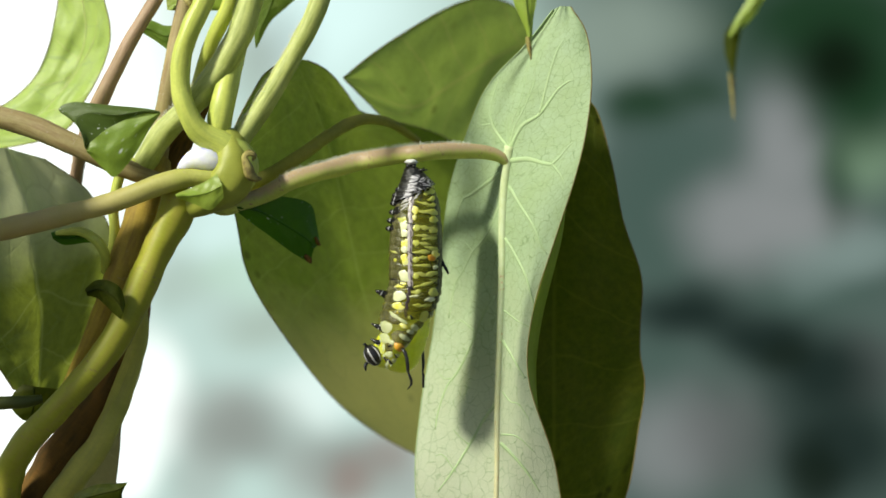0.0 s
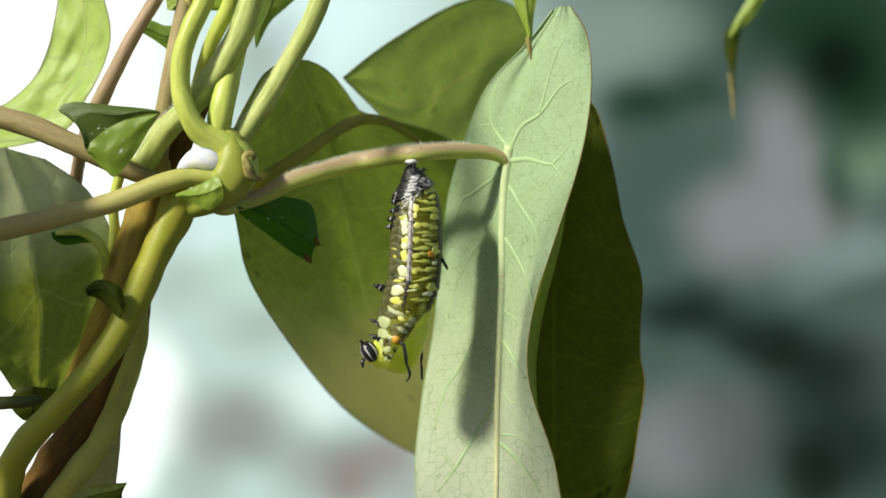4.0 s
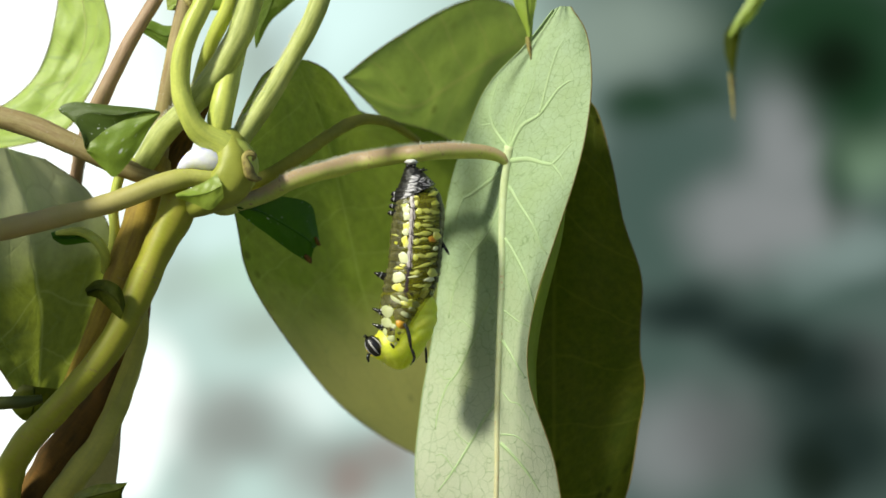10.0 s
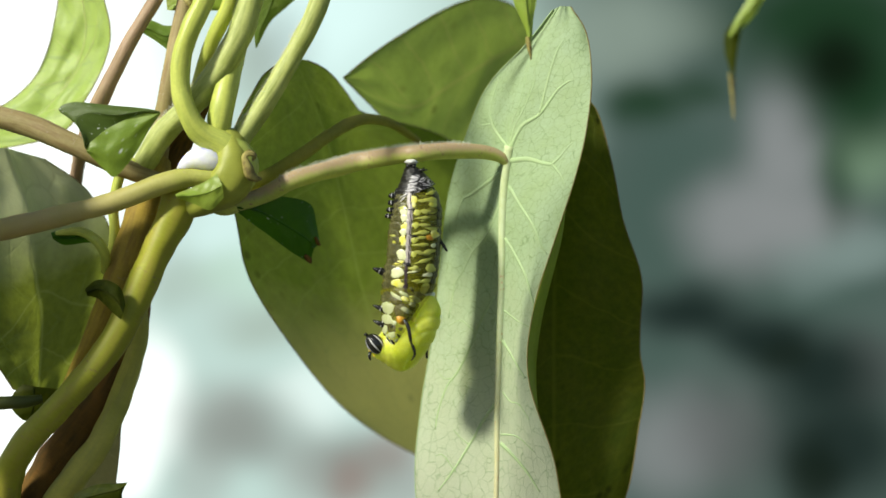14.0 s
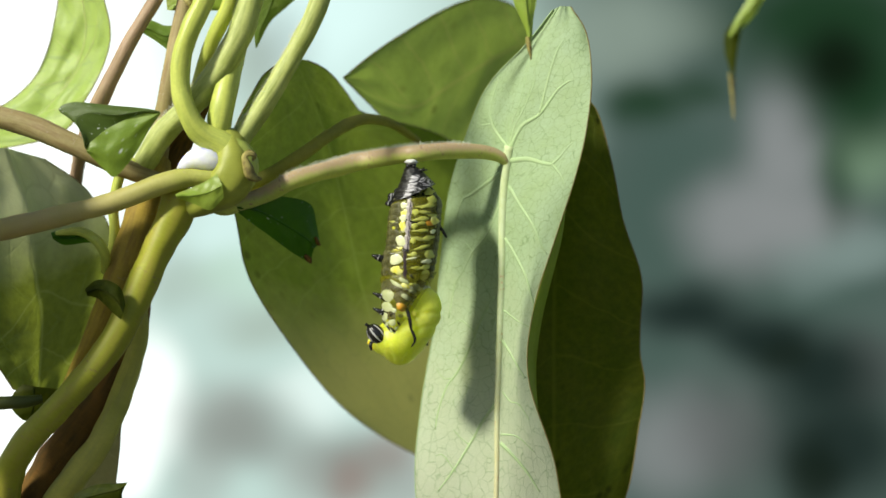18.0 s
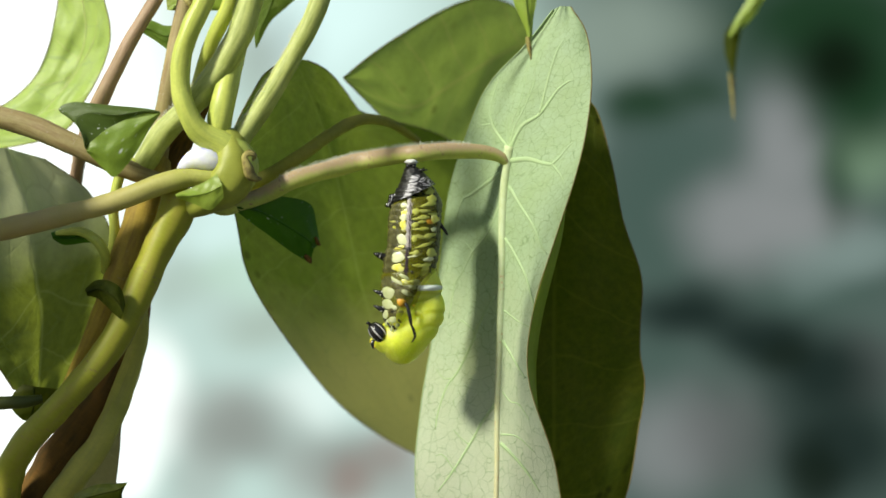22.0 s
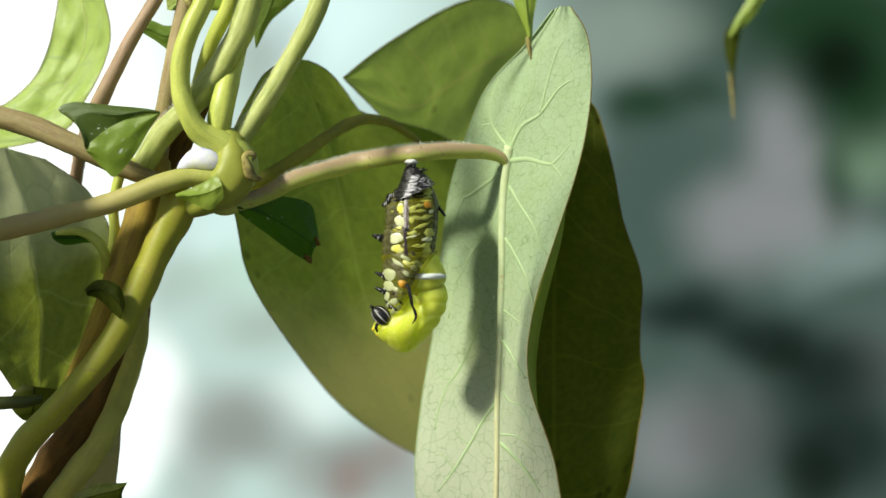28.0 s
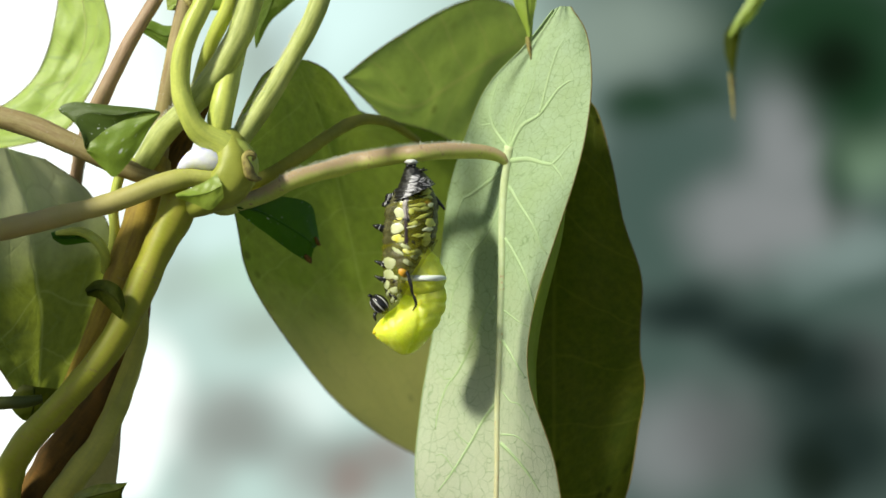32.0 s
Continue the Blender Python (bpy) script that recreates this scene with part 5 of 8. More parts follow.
def stripe(a0, wide, z0, z1):
    pts, rad = [], []
    for k in range(12):
        b = math.radians(z0 + (z1 - z0) * k / 11)
        a = math.radians(a0)
        p = Vector((15 * math.cos(b) * math.sin(a), -16 * math.cos(b) * math.cos(a), 20 * math.sin(b))) * 1.0
        pts.append(HEAD_TURN @ (p * UNIT))
        rad.append(wide * UNIT * (0.35 + 0.65 * math.sin(math.pi * (k + 0.5) / 12)))
    return sweep(pts, rad, 8)


for a0, wide in ((-58, 0.5), (-8, 1.4), (46, 1.1)):
    part("white_stripe", stripe(a0, wide, -50, 50), WRINKLE, head, at=Matrix())
part("feeler", sweep([Vector((-11, -4, 16)) * UNIT, Vector((-14, -6, 20)) * UNIT, Vector((-17, -7, 18)) * UNIT], [3 * UNIT, 2.6 * UNIT, 1.2 * UNIT], 8), BLACK, head, at=Matrix())
part("feeler", sweep([Vector((-10, -4, -12)) * UNIT, Vector((-13, -4, -19)) * UNIT, Vector((-12, -4, -27)) * UNIT], [3.4 * UNIT, 3 * UNIT, 1.6 * UNIT], 8), BLACK, head, at=Matrix())


# the soft yellow-green pupa inside, in pieces that slide past each other
def pupa_body(rows, centre, depth, push, bulge=0.03, segs=48, rings_of_body=0.0, creases=()):
    """rows of (down, one edge, other edge)."""
    s = glide(rows, 90 if creases else 64)
    c = spot(*centre)
    lines = [(glide(q, 30), w, h) for q, w, h in creases]
    bm = bmesh.new()
    rings = []
    for y, xl, xr in s:
        r, m = max((xr - xl) / 2, 0.4), (xl + xr) / 2
        ring = []
        for k in range(segs):
            a = 2 * math.pi * k / segs
            f = 1 + bulge * noise.noise(Vector((math.sin(a) * 1.6, math.cos(a) * 1.6, y * 0.05)))
            f += rings_of_body * (abs(math.sin(y * math.pi / 21)) - 0.6) * max(0.0, math.sin(a) + 0.3)
            f += 0.35 * bulge * noise.noise(Vector((math.sin(a) * 4, math.cos(a) * 4, y * 0.14)))
            if math.cos(a) > -0.2:
                for q, w, h in lines:
                    gap = np.hypot(q[:, 0] - (m + math.sin(a) * r), q[:, 1] - y).min()
                    f -= h / r * math.exp(-(gap / w) ** 2)
            ring.append(bm.verts.new(Vector(((m - 784 + math.sin(a) * r * f) * UNIT, (push - math.cos(a) * r * depth * f) * UNIT, HEIGHT + (441 - y) * UNIT)) - c))
        rings.append(ring)
    for j in range(len(rings) - 1):
        for k in range(segs):
            bm.faces.new((rings[j][k], rings[j][(k + 1) % segs], rings[j + 1][(k + 1) % segs], rings[j + 1][k]))
    for ring in (rings[0], rings[-1]):
        mid = bm.verts.new(sum((v.co for v in ring), Vector()) / segs)
        for k in range(segs):
            bm.faces.new((ring[k], ring[(k + 1) % segs], mid))
    bmesh.ops.recalc_face_normals(bm, faces=bm.faces)
    return bm


FRONT_AT, BACK_AT = (720, 570, 0), (740, 490, 0)
front = part("pupa_front", pupa_body([(490, 724, 752), (498, 722, 770), (506, 720, 780), (516, 717, 787), (530, 712, 791), (545, 703, 790), (557, 690, 787), (570, 675, 781), (585, 664, 773), (597, 661, 764), (607, 669, 757), (616, 681, 749), (624, 692, 741), (629, 700, 734), (632, 706, 728), (634, 712, 721)],
                                     FRONT_AT, 0.80, 4, 0.03, 96, 0.0,
                                     [([(716, 512), (736, 540), (744, 570), (738, 600), (724, 626)], 4.0, 4.2), ([(704, 545), (697, 575), (696, 600), (706, 622)], 3.6, 2.4), ([(676, 566), (686, 584), (688, 602), (684, 618)], 3.6, 3.0),
                                      ([(744, 545), (768, 540), (796, 543)], 4.0, 2.6), ([(746, 572), (766, 564), (792, 568)], 4.0, 2.6), ([(742, 598), (758, 590), (780, 592)], 4.0, 2.2), ([(664, 604), (672, 600), (680, 606)], 2.5, 1.6)]),
             PUPA, grub, "soft yellow-green body of the new pupa", at=Matrix.Translation(spot(*FRONT_AT) - HOLD))
back = part("pupa_back", pupa_body([(425, 715, 745), (440, 714, 756), (452, 713, 766), (460, 712, 775), (470, 711, 780), (484, 710, 785), (496, 709, 789), (508, 709, 788), (520, 711, 784), (530, 716, 772)],
                                   BACK_AT, 0.86, 5, 0.03, 96, 0.0, [([(730, 474), (760, 470), (790, 473)], 4.0, 1.6), ([(730, 455), (750, 452), (775, 455)], 4.0, 1.4), ([(735, 511), (765, 509), (792, 511)], 4.0, 1.4)]),
            PUPA, grub, "soft yellow-green abdomen of the new pupa", at=Matrix.Translation(spot(*BACK_AT) - HOLD))


def hoop(y, xl, xr, h, depth, push, centre):
    return pupa_body([(y - h, xl + 3, xr - 3), (y - h * 0.5, xl, xr), (y, xl - 0.6, xr + 0.6), (y + h * 0.5, xl, xr), (y + h, xl + 3, xr - 3)], centre, depth, push, 0.01)


part("white_band", hoop(498, 709, 789.5, 5.2, 0.96, 5, BACK_AT), PUPA_BAND, back, "white ring round the abdomen", at=Matrix())
for x, y, r, d, coat in ((735, 529, 2.2, -3.75, PUPA_DOT), (742, 543, 5, -3.6, PUPA_AMBER)):
    part("gold_dot", lump(spot(x, y, d) - spot(*(FRONT_AT if y > 500 else BACK_AT)), r, 1.2, r), coat, front if y > 500 else back, at=Matrix())
for x, y, r in ((662.5, 595, 3.2), (669, 604, 2.2)):
    part("pupa_point", lump(spot(x, y, -1.2 if x < 675 else -2.6) - spot(*FRONT_AT), r, r, r), PUPA_DOT, front, at=Matrix())

pad = part("silk_pad", lump(spot(727, 287, -0.9), 11, 8, 4.5, 0, 18, 10, 0.5, 3.0), SILK)
tagged(pad, "small white silk pad spun under the petiole", "silk")


# seconds, then across, down and turn of the new pupa's body, and across of its abdomen
PUPA_PATH = [(0, -17, 27, 18, -14), (0.5, -17, 27, 18, -14), (1, -20, 27, 18, -17), (1.5, -23, 26, 18, -20), (2, -17, 26, 18, -16), (2.5, -19, 26, 18, -17), (3, -20, 28, 18, -17), (3.5, -20, 28, 18, -17), (5.5, -16, 29, 17, -15),
             (6, -16, 30, 17, -15), (7, -13, 26, 14, -19), (8, -11, 21, 11, -22), (9, -12, 20, 8, -22), (10, -13, 20, 5, -23), (11, -14, 20, 4, -24), (12, -15, 19, 3, -24), (13, -12, 21, 3, -22), (14, -8, 23, 3, -20), (14.5, -8, 22, 3, -20),
             (16.5, -8, 16, 1, -28), (17, -8, 15, 0, -29), (18, -9, 12, 0, -29), (18.5, -10, 11, 0, -28), (19, -10, 9, -1, -26), (20, -11, 5, -2, -20), (21, -7, 8, -2, -12), (22, -4, 11, -2, -7), (23, -5, 7, -2, -6), (24, -7, 3, -2, -7),
             (25, -8, -1, -3, -8), (25.5, -7, -2, -3, -7), (27.5, -1, -8, -3, -1), (28, 0, -9, -3, 0), (29, 0, -6, -2, 0), (30, 0, -4, -1, 0), (31, 0, 0, 0, 0), (32, 0, -6, 0, 0)]


def motions():
    front_rows, back_rows = [], []

    def at(x, z, turn=0.0, y=0.0, lean=0.0):
        return pose(x * UNIT, y * UNIT, z * UNIT, lean, turn, 0)

    walk(SEGMENT[0], [(0, at(7, -24, 0, 0)), (0.5, at(7, -24, 0, 0)), (1, at(7.53, -24, 1.03, 1.38)), (1.5, at(7.99, -24, 1.29, 2.28)), (2, at(6.29, -24, 1.17, 3.03)), (2.5, at(5.66, -24, 1.27, 3.53)), (3, at(6.8, -24, -0.33, 0.86)), (3.5, at(7.27, -24, -0.34, 0.86)), (5.5, at(7.38, -24, -0.53, 1.59)), (6, at(7, -24, -0.82, 1.32)), (6.5, at(7.89, -24, 0, 2.79)), (7, at(8.26, -24, 0.46, 4.1)), (7.5, at(6.65, -24, 0.39, 4.83)), (8, at(5.91, -24, 0.38, 5.47)), (8.5, at(6.54, -24, -1.82, 2.21)), (9, at(6.9, -24, -1.54, 2.49)), (9.5, at(7.78, -24, -0.2, 4.66)), (10, at(7.27, -24, -0.32, 5.4)), (10.5, at(6.9, -24, -0.42, 5.51)), (11, at(6.8, -24, -2.38, 2.66)), (11.5, at(7.17, -24, -2.24, 3.06)), (12, at(8.16, -24, -0.57, 5.51)), (12.5, at(6.8, -24, -0.75, 6.37)), (13, at(6.34, -24, -0.35, 7.15)), (13.5, at(6.34, -24, -2.63, 4.02)), (14, at(5.98, -24, -2.71, 4.13)), (14.5, at(6.96, -24, -1.49, 5.79)), (16.5, at(6.24, -24, -3.28, 4.58)), (17, at(6.08, -24, -4.13, 4.36)), (17.5, at(6.29, -24, -3.46, 6.06)), (18, at(4.95, -24, -2.83, 6.22)), (18.5, at(4.84, -24, -4.31, 4.81)), (19, at(5.25, -24, -3.82, 5.26)), (19.5, at(5.2, -24, -4.78, 4.63)), (20, at(6.18, -24, -4.21, 6.74)), (20.5, at(4.99, -24, -3, 7.99)), (21, at(4.64, -24, -2.04, 7.72)), (21.5, at(5.6, -24, -4.47, 5.82)), (22, at(5.88, -24, -3.96, 6.4)), (22.5, at(5.98, -24, -4.28, 6.74)), (23, at(4.16, -24, -3.35, 7.82)), (23.5, at(3.65, -24, -2.46, 7.65)), (24, at(5.2, -24, -4.42, 6.23)), (24.5, at(5.2, -24, -4.12, 6.51)), (25, at(6.35, -24, -3.15, 8.79)), (25.5, at(5.62, -24, -2.4, 9.35)), (27.5, at(5.88, -24, -3.04, 9.27)), (28, at(5.18, -24, -2.35, 9.92)), (28.5, at(4.4, -24, -4.49, 6.93)), (29, at(4.72, -24, -4.26, 7.21)), (29.5, at(5.62, -24, -3.52, 8.65)), (30, at(4.53, -24, -2.59, 9.76)), (30.5, at(4.53, -24, -3.75, 8)), (31, at(4.46, -24, -4.61, 7.07)), (31.5, at(5.62, -24, -3.35, 9.06)), (32, at(4.4, -24, -2.52, 10.26))])
    walk(SEGMENT[1], [(0, at(11.5, -38, 0, 0)), (0.5, at(11.5, -38, 0, 0)), (1, at(12.36, -38, 1.16, 2.34)), (1.5, at(13.2, -38, 1.33, 3.96)), (2, at(10.25, -38, 0.92, 5.39)), (2.5, at(9.17, -38, 0.9, 6.3)), (3, at(11.08, -38, -0.54, 1.64)), (3.5, at(11.94, -38, -0.54, 1.64)), (5.5, at(12.16, -38, -0.92, 3.04)), (6, at(11.5, -38, -1.27, 2.59)), (6.5, at(12.99, -38, -0.37, 5.15)), (7, at(13.65, -38, 0.01, 7.47)), (7.5, at(10.88, -38, -0.36, 8.86)), (8, at(9.59, -38, -0.52, 10.05)), (8.5, at(10.67, -38, -2.72, 4.45)), (9, at(11.29, -38, -2.38, 4.9)), (9.5, at(12.77, -38, -0.94, 8.63)), (10, at(11.94, -38, -1.3, 10.03)), (10.5, at(11.29, -38, -1.47, 10.26)), (11, at(11.08, -38, -3.49, 5.37)), (11.5, at(11.74, -38, -3.35, 6.07)), (12, at(13.44, -38, -1.54, 10.26)), (12.5, at(11.08, -38, -2.02, 11.92)), (13, at(10.24, -38, -1.66, 13.29)), (13.5, at(10.24, -38, -4.06, 7.93)), (14, at(9.62, -38, -4.2, 8.16)), (14.5, at(11.31, -38, -2.84, 10.98)), (16.5, at(10.03, -38, -4.98, 9.09)), (17, at(9.83, -38, -6.07, 8.88)), (17.5, at(10.25, -38, -5.48, 11.9)), (18, at(7.93, -38, -4.78, 12.12)), (18.5, at(7.71, -38, -6.46, 9.8)), (19, at(8.33, -38, -5.86, 10.49)), (19.5, at(8.34, -38, -7, 9.56)), (20, at(10.03, -38, -6.54, 13.31)), (20.5, at(7.92, -38, -5.27, 14)), (21, at(7.29, -38, -4.02, 14)), (21.5, at(8.95, -38, -6.76, 11.66)), (22, at(9.4, -38, -6.18, 12.6)), (22.5, at(9.62, -38, -6.64, 13.31)), (23, at(6.42, -38, -5.72, 14)), (23.5, at(5.59, -38, -4.59, 14)), (24, at(8.11, -38, -6.78, 12.38)), (24.5, at(8.11, -38, -6.44, 12.83)), (25, at(10.03, -38, -5.5, 14)), (25.5, at(8.76, -38, -4.67, 14)), (27.5, at(9.17, -38, -5.46, 14)), (28, at(7.96, -38, -4.72, 14)), (28.5, at(6.69, -38, -7.03, 13.71)), (29, at(7.23, -38, -6.76, 14)), (29.5, at(8.76, -38, -5.99, 14)), (30, at(6.95, -38, -5.04, 14)), (30.5, at(6.95, -38, -6.24, 14)), (31, at(6.81, -38, -7.2, 13.99)), (31.5, at(8.76, -38, -5.85, 14)), (32, at(6.69, -38, -5.04, 14))])
    walk(SEGMENT[2], [(0, at(12, -52, 0, 0)), (0.5, at(12, -52, 0, 0)), (1, at(13.25, -48.91, 1.4, 0)), (1.5, at(14.47, -47.67, 1.61, 0.98)), (2, at(10.19, -47.67, 1.1, 3.06)), (2.5, at(8.62, -47.67, 1.07, 4.38)), (3, at(11.4, -49.83, -0.64, 0)), (3.5, at(12.64, -49.83, -0.64, 0)), (5.5, at(12.96, -47.98, -1.1, 0)), (6, at(12, -48.58, -1.52, 0)), (6.5, at(14.17, -47.67, -0.45, 2.7)), (7, at(15.11, -47.67, 0.02, 6.08)), (7.5, at(11.1, -47.67, -0.43, 8.09)), (8, at(9.23, -47.67, -0.62, 9.82)), (8.5, at(10.79, -47.67, -3.26, 1.69)), (9, at(11.7, -47.67, -2.86, 2.35)), (9.5, at(13.85, -47.67, -1.14, 7.76)), (10, at(12.64, -47.67, -1.57, 9.8)), (10.5, at(11.7, -47.67, -1.77, 10.13)), (11, at(11.4, -47.67, -4.19, 3.03)), (11.5, at(12.34, -47.67, -4.04, 4.05)), (12, at(14.81, -47.67, -1.88, 10.13)), (12.5, at(11.4, -47.67, -2.44, 12.54)), (13, at(10.17, -47.67, -2, 14)), (13.5, at(10.17, -47.67, -4.87, 6.75)), (14, at(9.27, -47.67, -5.03, 7.08)), (14.5, at(11.72, -47.67, -3.44, 11.17)), (16.5, at(9.87, -47.67, -5.98, 8.43)), (17, at(9.57, -47.67, -7.22, 8.12)), (17.5, at(10.19, -47.67, -6.51, 12.51)), (18, at(6.82, -47.67, -5.66, 12.82)), (18.5, at(6.5, -47.67, -7.61, 9.46)), (19, at(7.4, -47.67, -6.98, 10.46)), (19.5, at(7.42, -47.67, -8.25, 9.11)), (20, at(9.87, -47.67, -7.76, 14)), (20.5, at(6.8, -47.67, -6.26, 14)), (21, at(5.89, -47.67, -4.78, 14)), (21.5, at(8.3, -47.67, -8.03, 12.16)), (22, at(8.95, -47.67, -7.37, 13.53)), (22.5, at(9.27, -47.67, -7.9, 14)), (23, at(4.63, -47.67, -6.78, 14)), (23.5, at(3.42, -47.67, -5.42, 14)), (24, at(7.08, -47.67, -8.1, 13.2)), (24.5, at(7.08, -47.67, -7.7, 13.86)), (25, at(9.87, -47.67, -6.68, 14)), (25.5, at(8.02, -47.67, -5.66, 14)), (27.5, at(8.62, -47.67, -6.64, 14)), (28, at(6.87, -47.67, -5.72, 14)), (28.5, at(5.02, -47.67, -8.37, 14)), (29, at(5.8, -47.67, -8.08, 14)), (29.5, at(8.02, -47.67, -7.24, 14)), (30, at(5.39, -47.67, -6.03, 14)), (30.5, at(5.39, -47.67, -7.44, 14)), (31, at(5.2, -47.67, -8.56, 14)), (31.5, at(8.02, -47.67, -7.07, 14)), (32, at(5.02, -47.67, -6.04, 14))])
    walk(SEGMENT[3], [(0, at(12.5, -66, 0, 0)), (0.5, at(12.54, -66.22, -0.14, 0)), (1, at(13.96, -62.24, 1.42, 0)), (1.5, at(15.57, -59.4, 1.7, 0)), (2, at(10.25, -56.97, 1.09, 0)), (2.5, at(8.28, -55.42, 1.03, 0)), (3, at(11.62, -63.11, -0.72, 0)), (3.5, at(13.3, -63.29, -0.83, 0)), (5.5, at(13.72, -60.6, -1.18, 0)), (6, at(12.54, -61.52, -1.75, 0)), (6.5, at(15.18, -57.22, -0.6, 0)), (7, at(16.41, -55, -0.06, 2)), (7.5, at(11.49, -55, -0.62, 4.55)), (8, at(9.16, -55, -0.8, 6.85)), (8.5, at(11.13, -57.92, -3.52, 0)), (9, at(12.28, -57.47, -3.27, 0)), (9.5, at(14.93, -55, -1.43, 4.16)), (10, at(13.52, -55, -1.89, 6.87)), (10.5, at(12.37, -55, -2.12, 7.31)), (11, at(11.97, -56.35, -4.63, 0)), (11.5, at(13.25, -55.49, -4.68, 0)), (12, at(16.24, -55, -2.35, 7.16)), (12.5, at(12.01, -55, -2.98, 10.32)), (13, at(10.36, -55, -2.53, 12.84)), (13.5, at(10.45, -55, -5.53, 3.2)), (14, at(9.3, -55, -5.77, 3.53)), (14.5, at(12.3, -55, -4.06, 8.67)), (16.5, at(10.01, -55, -6.75, 5.49)), (17, at(9.74, -55, -7.94, 5.51)), (17.5, at(10.64, -55, -7.18, 11.19)), (18, at(6.42, -55, -6.2, 11.6)), (18.5, at(6, -55, -8.3, 7.46)), (19, at(6.98, -55, -7.81, 8.3)), (19.5, at(7.13, -55, -9.06, 6.91)), (20, at(10.31, -55, -8.62, 13.85)), (20.5, at(6.44, -55, -7.02, 14)), (21, at(5.21, -55, -5.33, 14)), (21.5, at(8.17, -55, -8.85, 10.86)), (22, at(8.92, -55, -8.2, 12.47)), (22.5, at(9.47, -55, -8.64, 14)), (23, at(3.6, -55, -7.44, 14)), (23.5, at(2.05, -55, -5.88, 14)), (24, at(6.47, -55, -8.92, 12.27)), (24.5, at(6.43, -55, -8.48, 13.1)), (25, at(9.92, -55, -7.5, 14)), (25.5, at(7.58, -55, -6.37, 14)), (27.5, at(8.38, -55, -7.49, 14)), (28, at(6.11, -55, -6.47, 14)), (28.5, at(3.94, -55, -9.21, 14)), (29, at(4.88, -55, -8.92, 14)), (29.5, at(7.71, -55, -8.03, 14)), (30, at(4.47, -55, -6.68, 14)), (30.5, at(4.47, -55, -8.19, 14)), (31, at(4.17, -55, -9.4, 14)), (31.5, at(7.71, -55, -7.89, 14)), (32, at(3.94, -55, -6.75, 14))])
    walk(SEGMENT[4], [(0, at(11.5, -81, 0, 0)), (0.5, at(11.75, -82.29, -0.74, 0)), (1, at(12.52, -77.69, 0.77, 0)), (1.5, at(14.57, -73.89, 1.21, 0)), (2, at(9.26, -71.04, 0.47, 0)), (2.5, at(7.19, -69.3, 0.33, 0)), (3, at(9.98, -77.18, -0.69, 0)), (3.5, at(12.28, -78.22, -1.29, 0)), (5.5, at(12.81, -73.58, -0.97, 0)), (6, at(11.75, -75.39, -1.99, 0)), (6.5, at(14.07, -70.55, -1, 0)), (7, at(15.61, -65.45, -0.38, 0)), (7.5, at(11.04, -63, -1.24, 0.07)), (8, at(8.72, -63, -1.36, 3.16)), (8.5, at(10.79, -69.01, -3.02, 0)), (9, at(12.04, -70.08, -3.65, 0)), (9.5, at(14.58, -63.21, -2.09, 0)), (10, at(13.59, -63, -2.49, 3.43)), (10.5, at(12.57, -63, -2.78, 3.97)), (11, at(12.07, -67.25, -4.45, 0)), (11.5, at(13.88, -67.79, -5.48, 0)), (12, at(16.42, -63, -3.4, 3.11)), (12.5, at(12.33, -63, -4.18, 7.07)), (13, at(10.03, -63, -3.86, 9.81)), (13.5, at(10.55, -63, -6.01, 0.34)), (14, at(9.29, -63, -6.54, 0.3)), (14.5, at(12.07, -63, -5.03, 5.66)), (16.5, at(9.78, -63, -7.18, 3.66)), (17, at(10.06, -63, -7.7, 5.68)), (17.5, at(11.59, -63, -7.05, 12.41)), (18, at(7.28, -63, -6.02, 12.94)), (18.5, at(6.75, -63, -7.98, 9.04)), (19, at(6.99, -63, -8.26, 7.86)), (19.5, at(7.77, -63, -9.04, 7.9)), (20, at(11.59, -63, -8.88, 14)), (20.5, at(7.53, -63, -7.5, 14)), (21, at(5.76, -63, -5.51, 14)), (21.5, at(8.5, -63, -8.75, 12.66)), (22, at(9.03, -63, -8.31, 13.78)), (22.5, at(10.34, -63, -8.19, 14)), (23, at(3.95, -63, -7.23, 14)), (23.5, at(2.18, -63, -5.44, 14)), (24, at(5.96, -63, -8.63, 14)), (24.5, at(5.71, -63, -8.15, 14)), (25, at(9.29, -63, -7.47, 14)), (25.5, at(6.75, -63, -6.44, 14)), (27.5, at(7.77, -63, -7.67, 14)), (28, at(5.08, -63, -6.73, 14)), (28.5, at(3.56, -63, -8.92, 14)), (29, at(4.36, -63, -8.68, 14)), (29.5, at(7.53, -63, -7.73, 14)), (30, at(4.43, -63, -6.61, 14)), (30.5, at(4.43, -63, -7.92, 14)), (31, at(3.86, -63, -9.05, 14)), (31.5, at(7.53, -63, -7.79, 14)), (32, at(3.56, -63, -6.9, 14))])
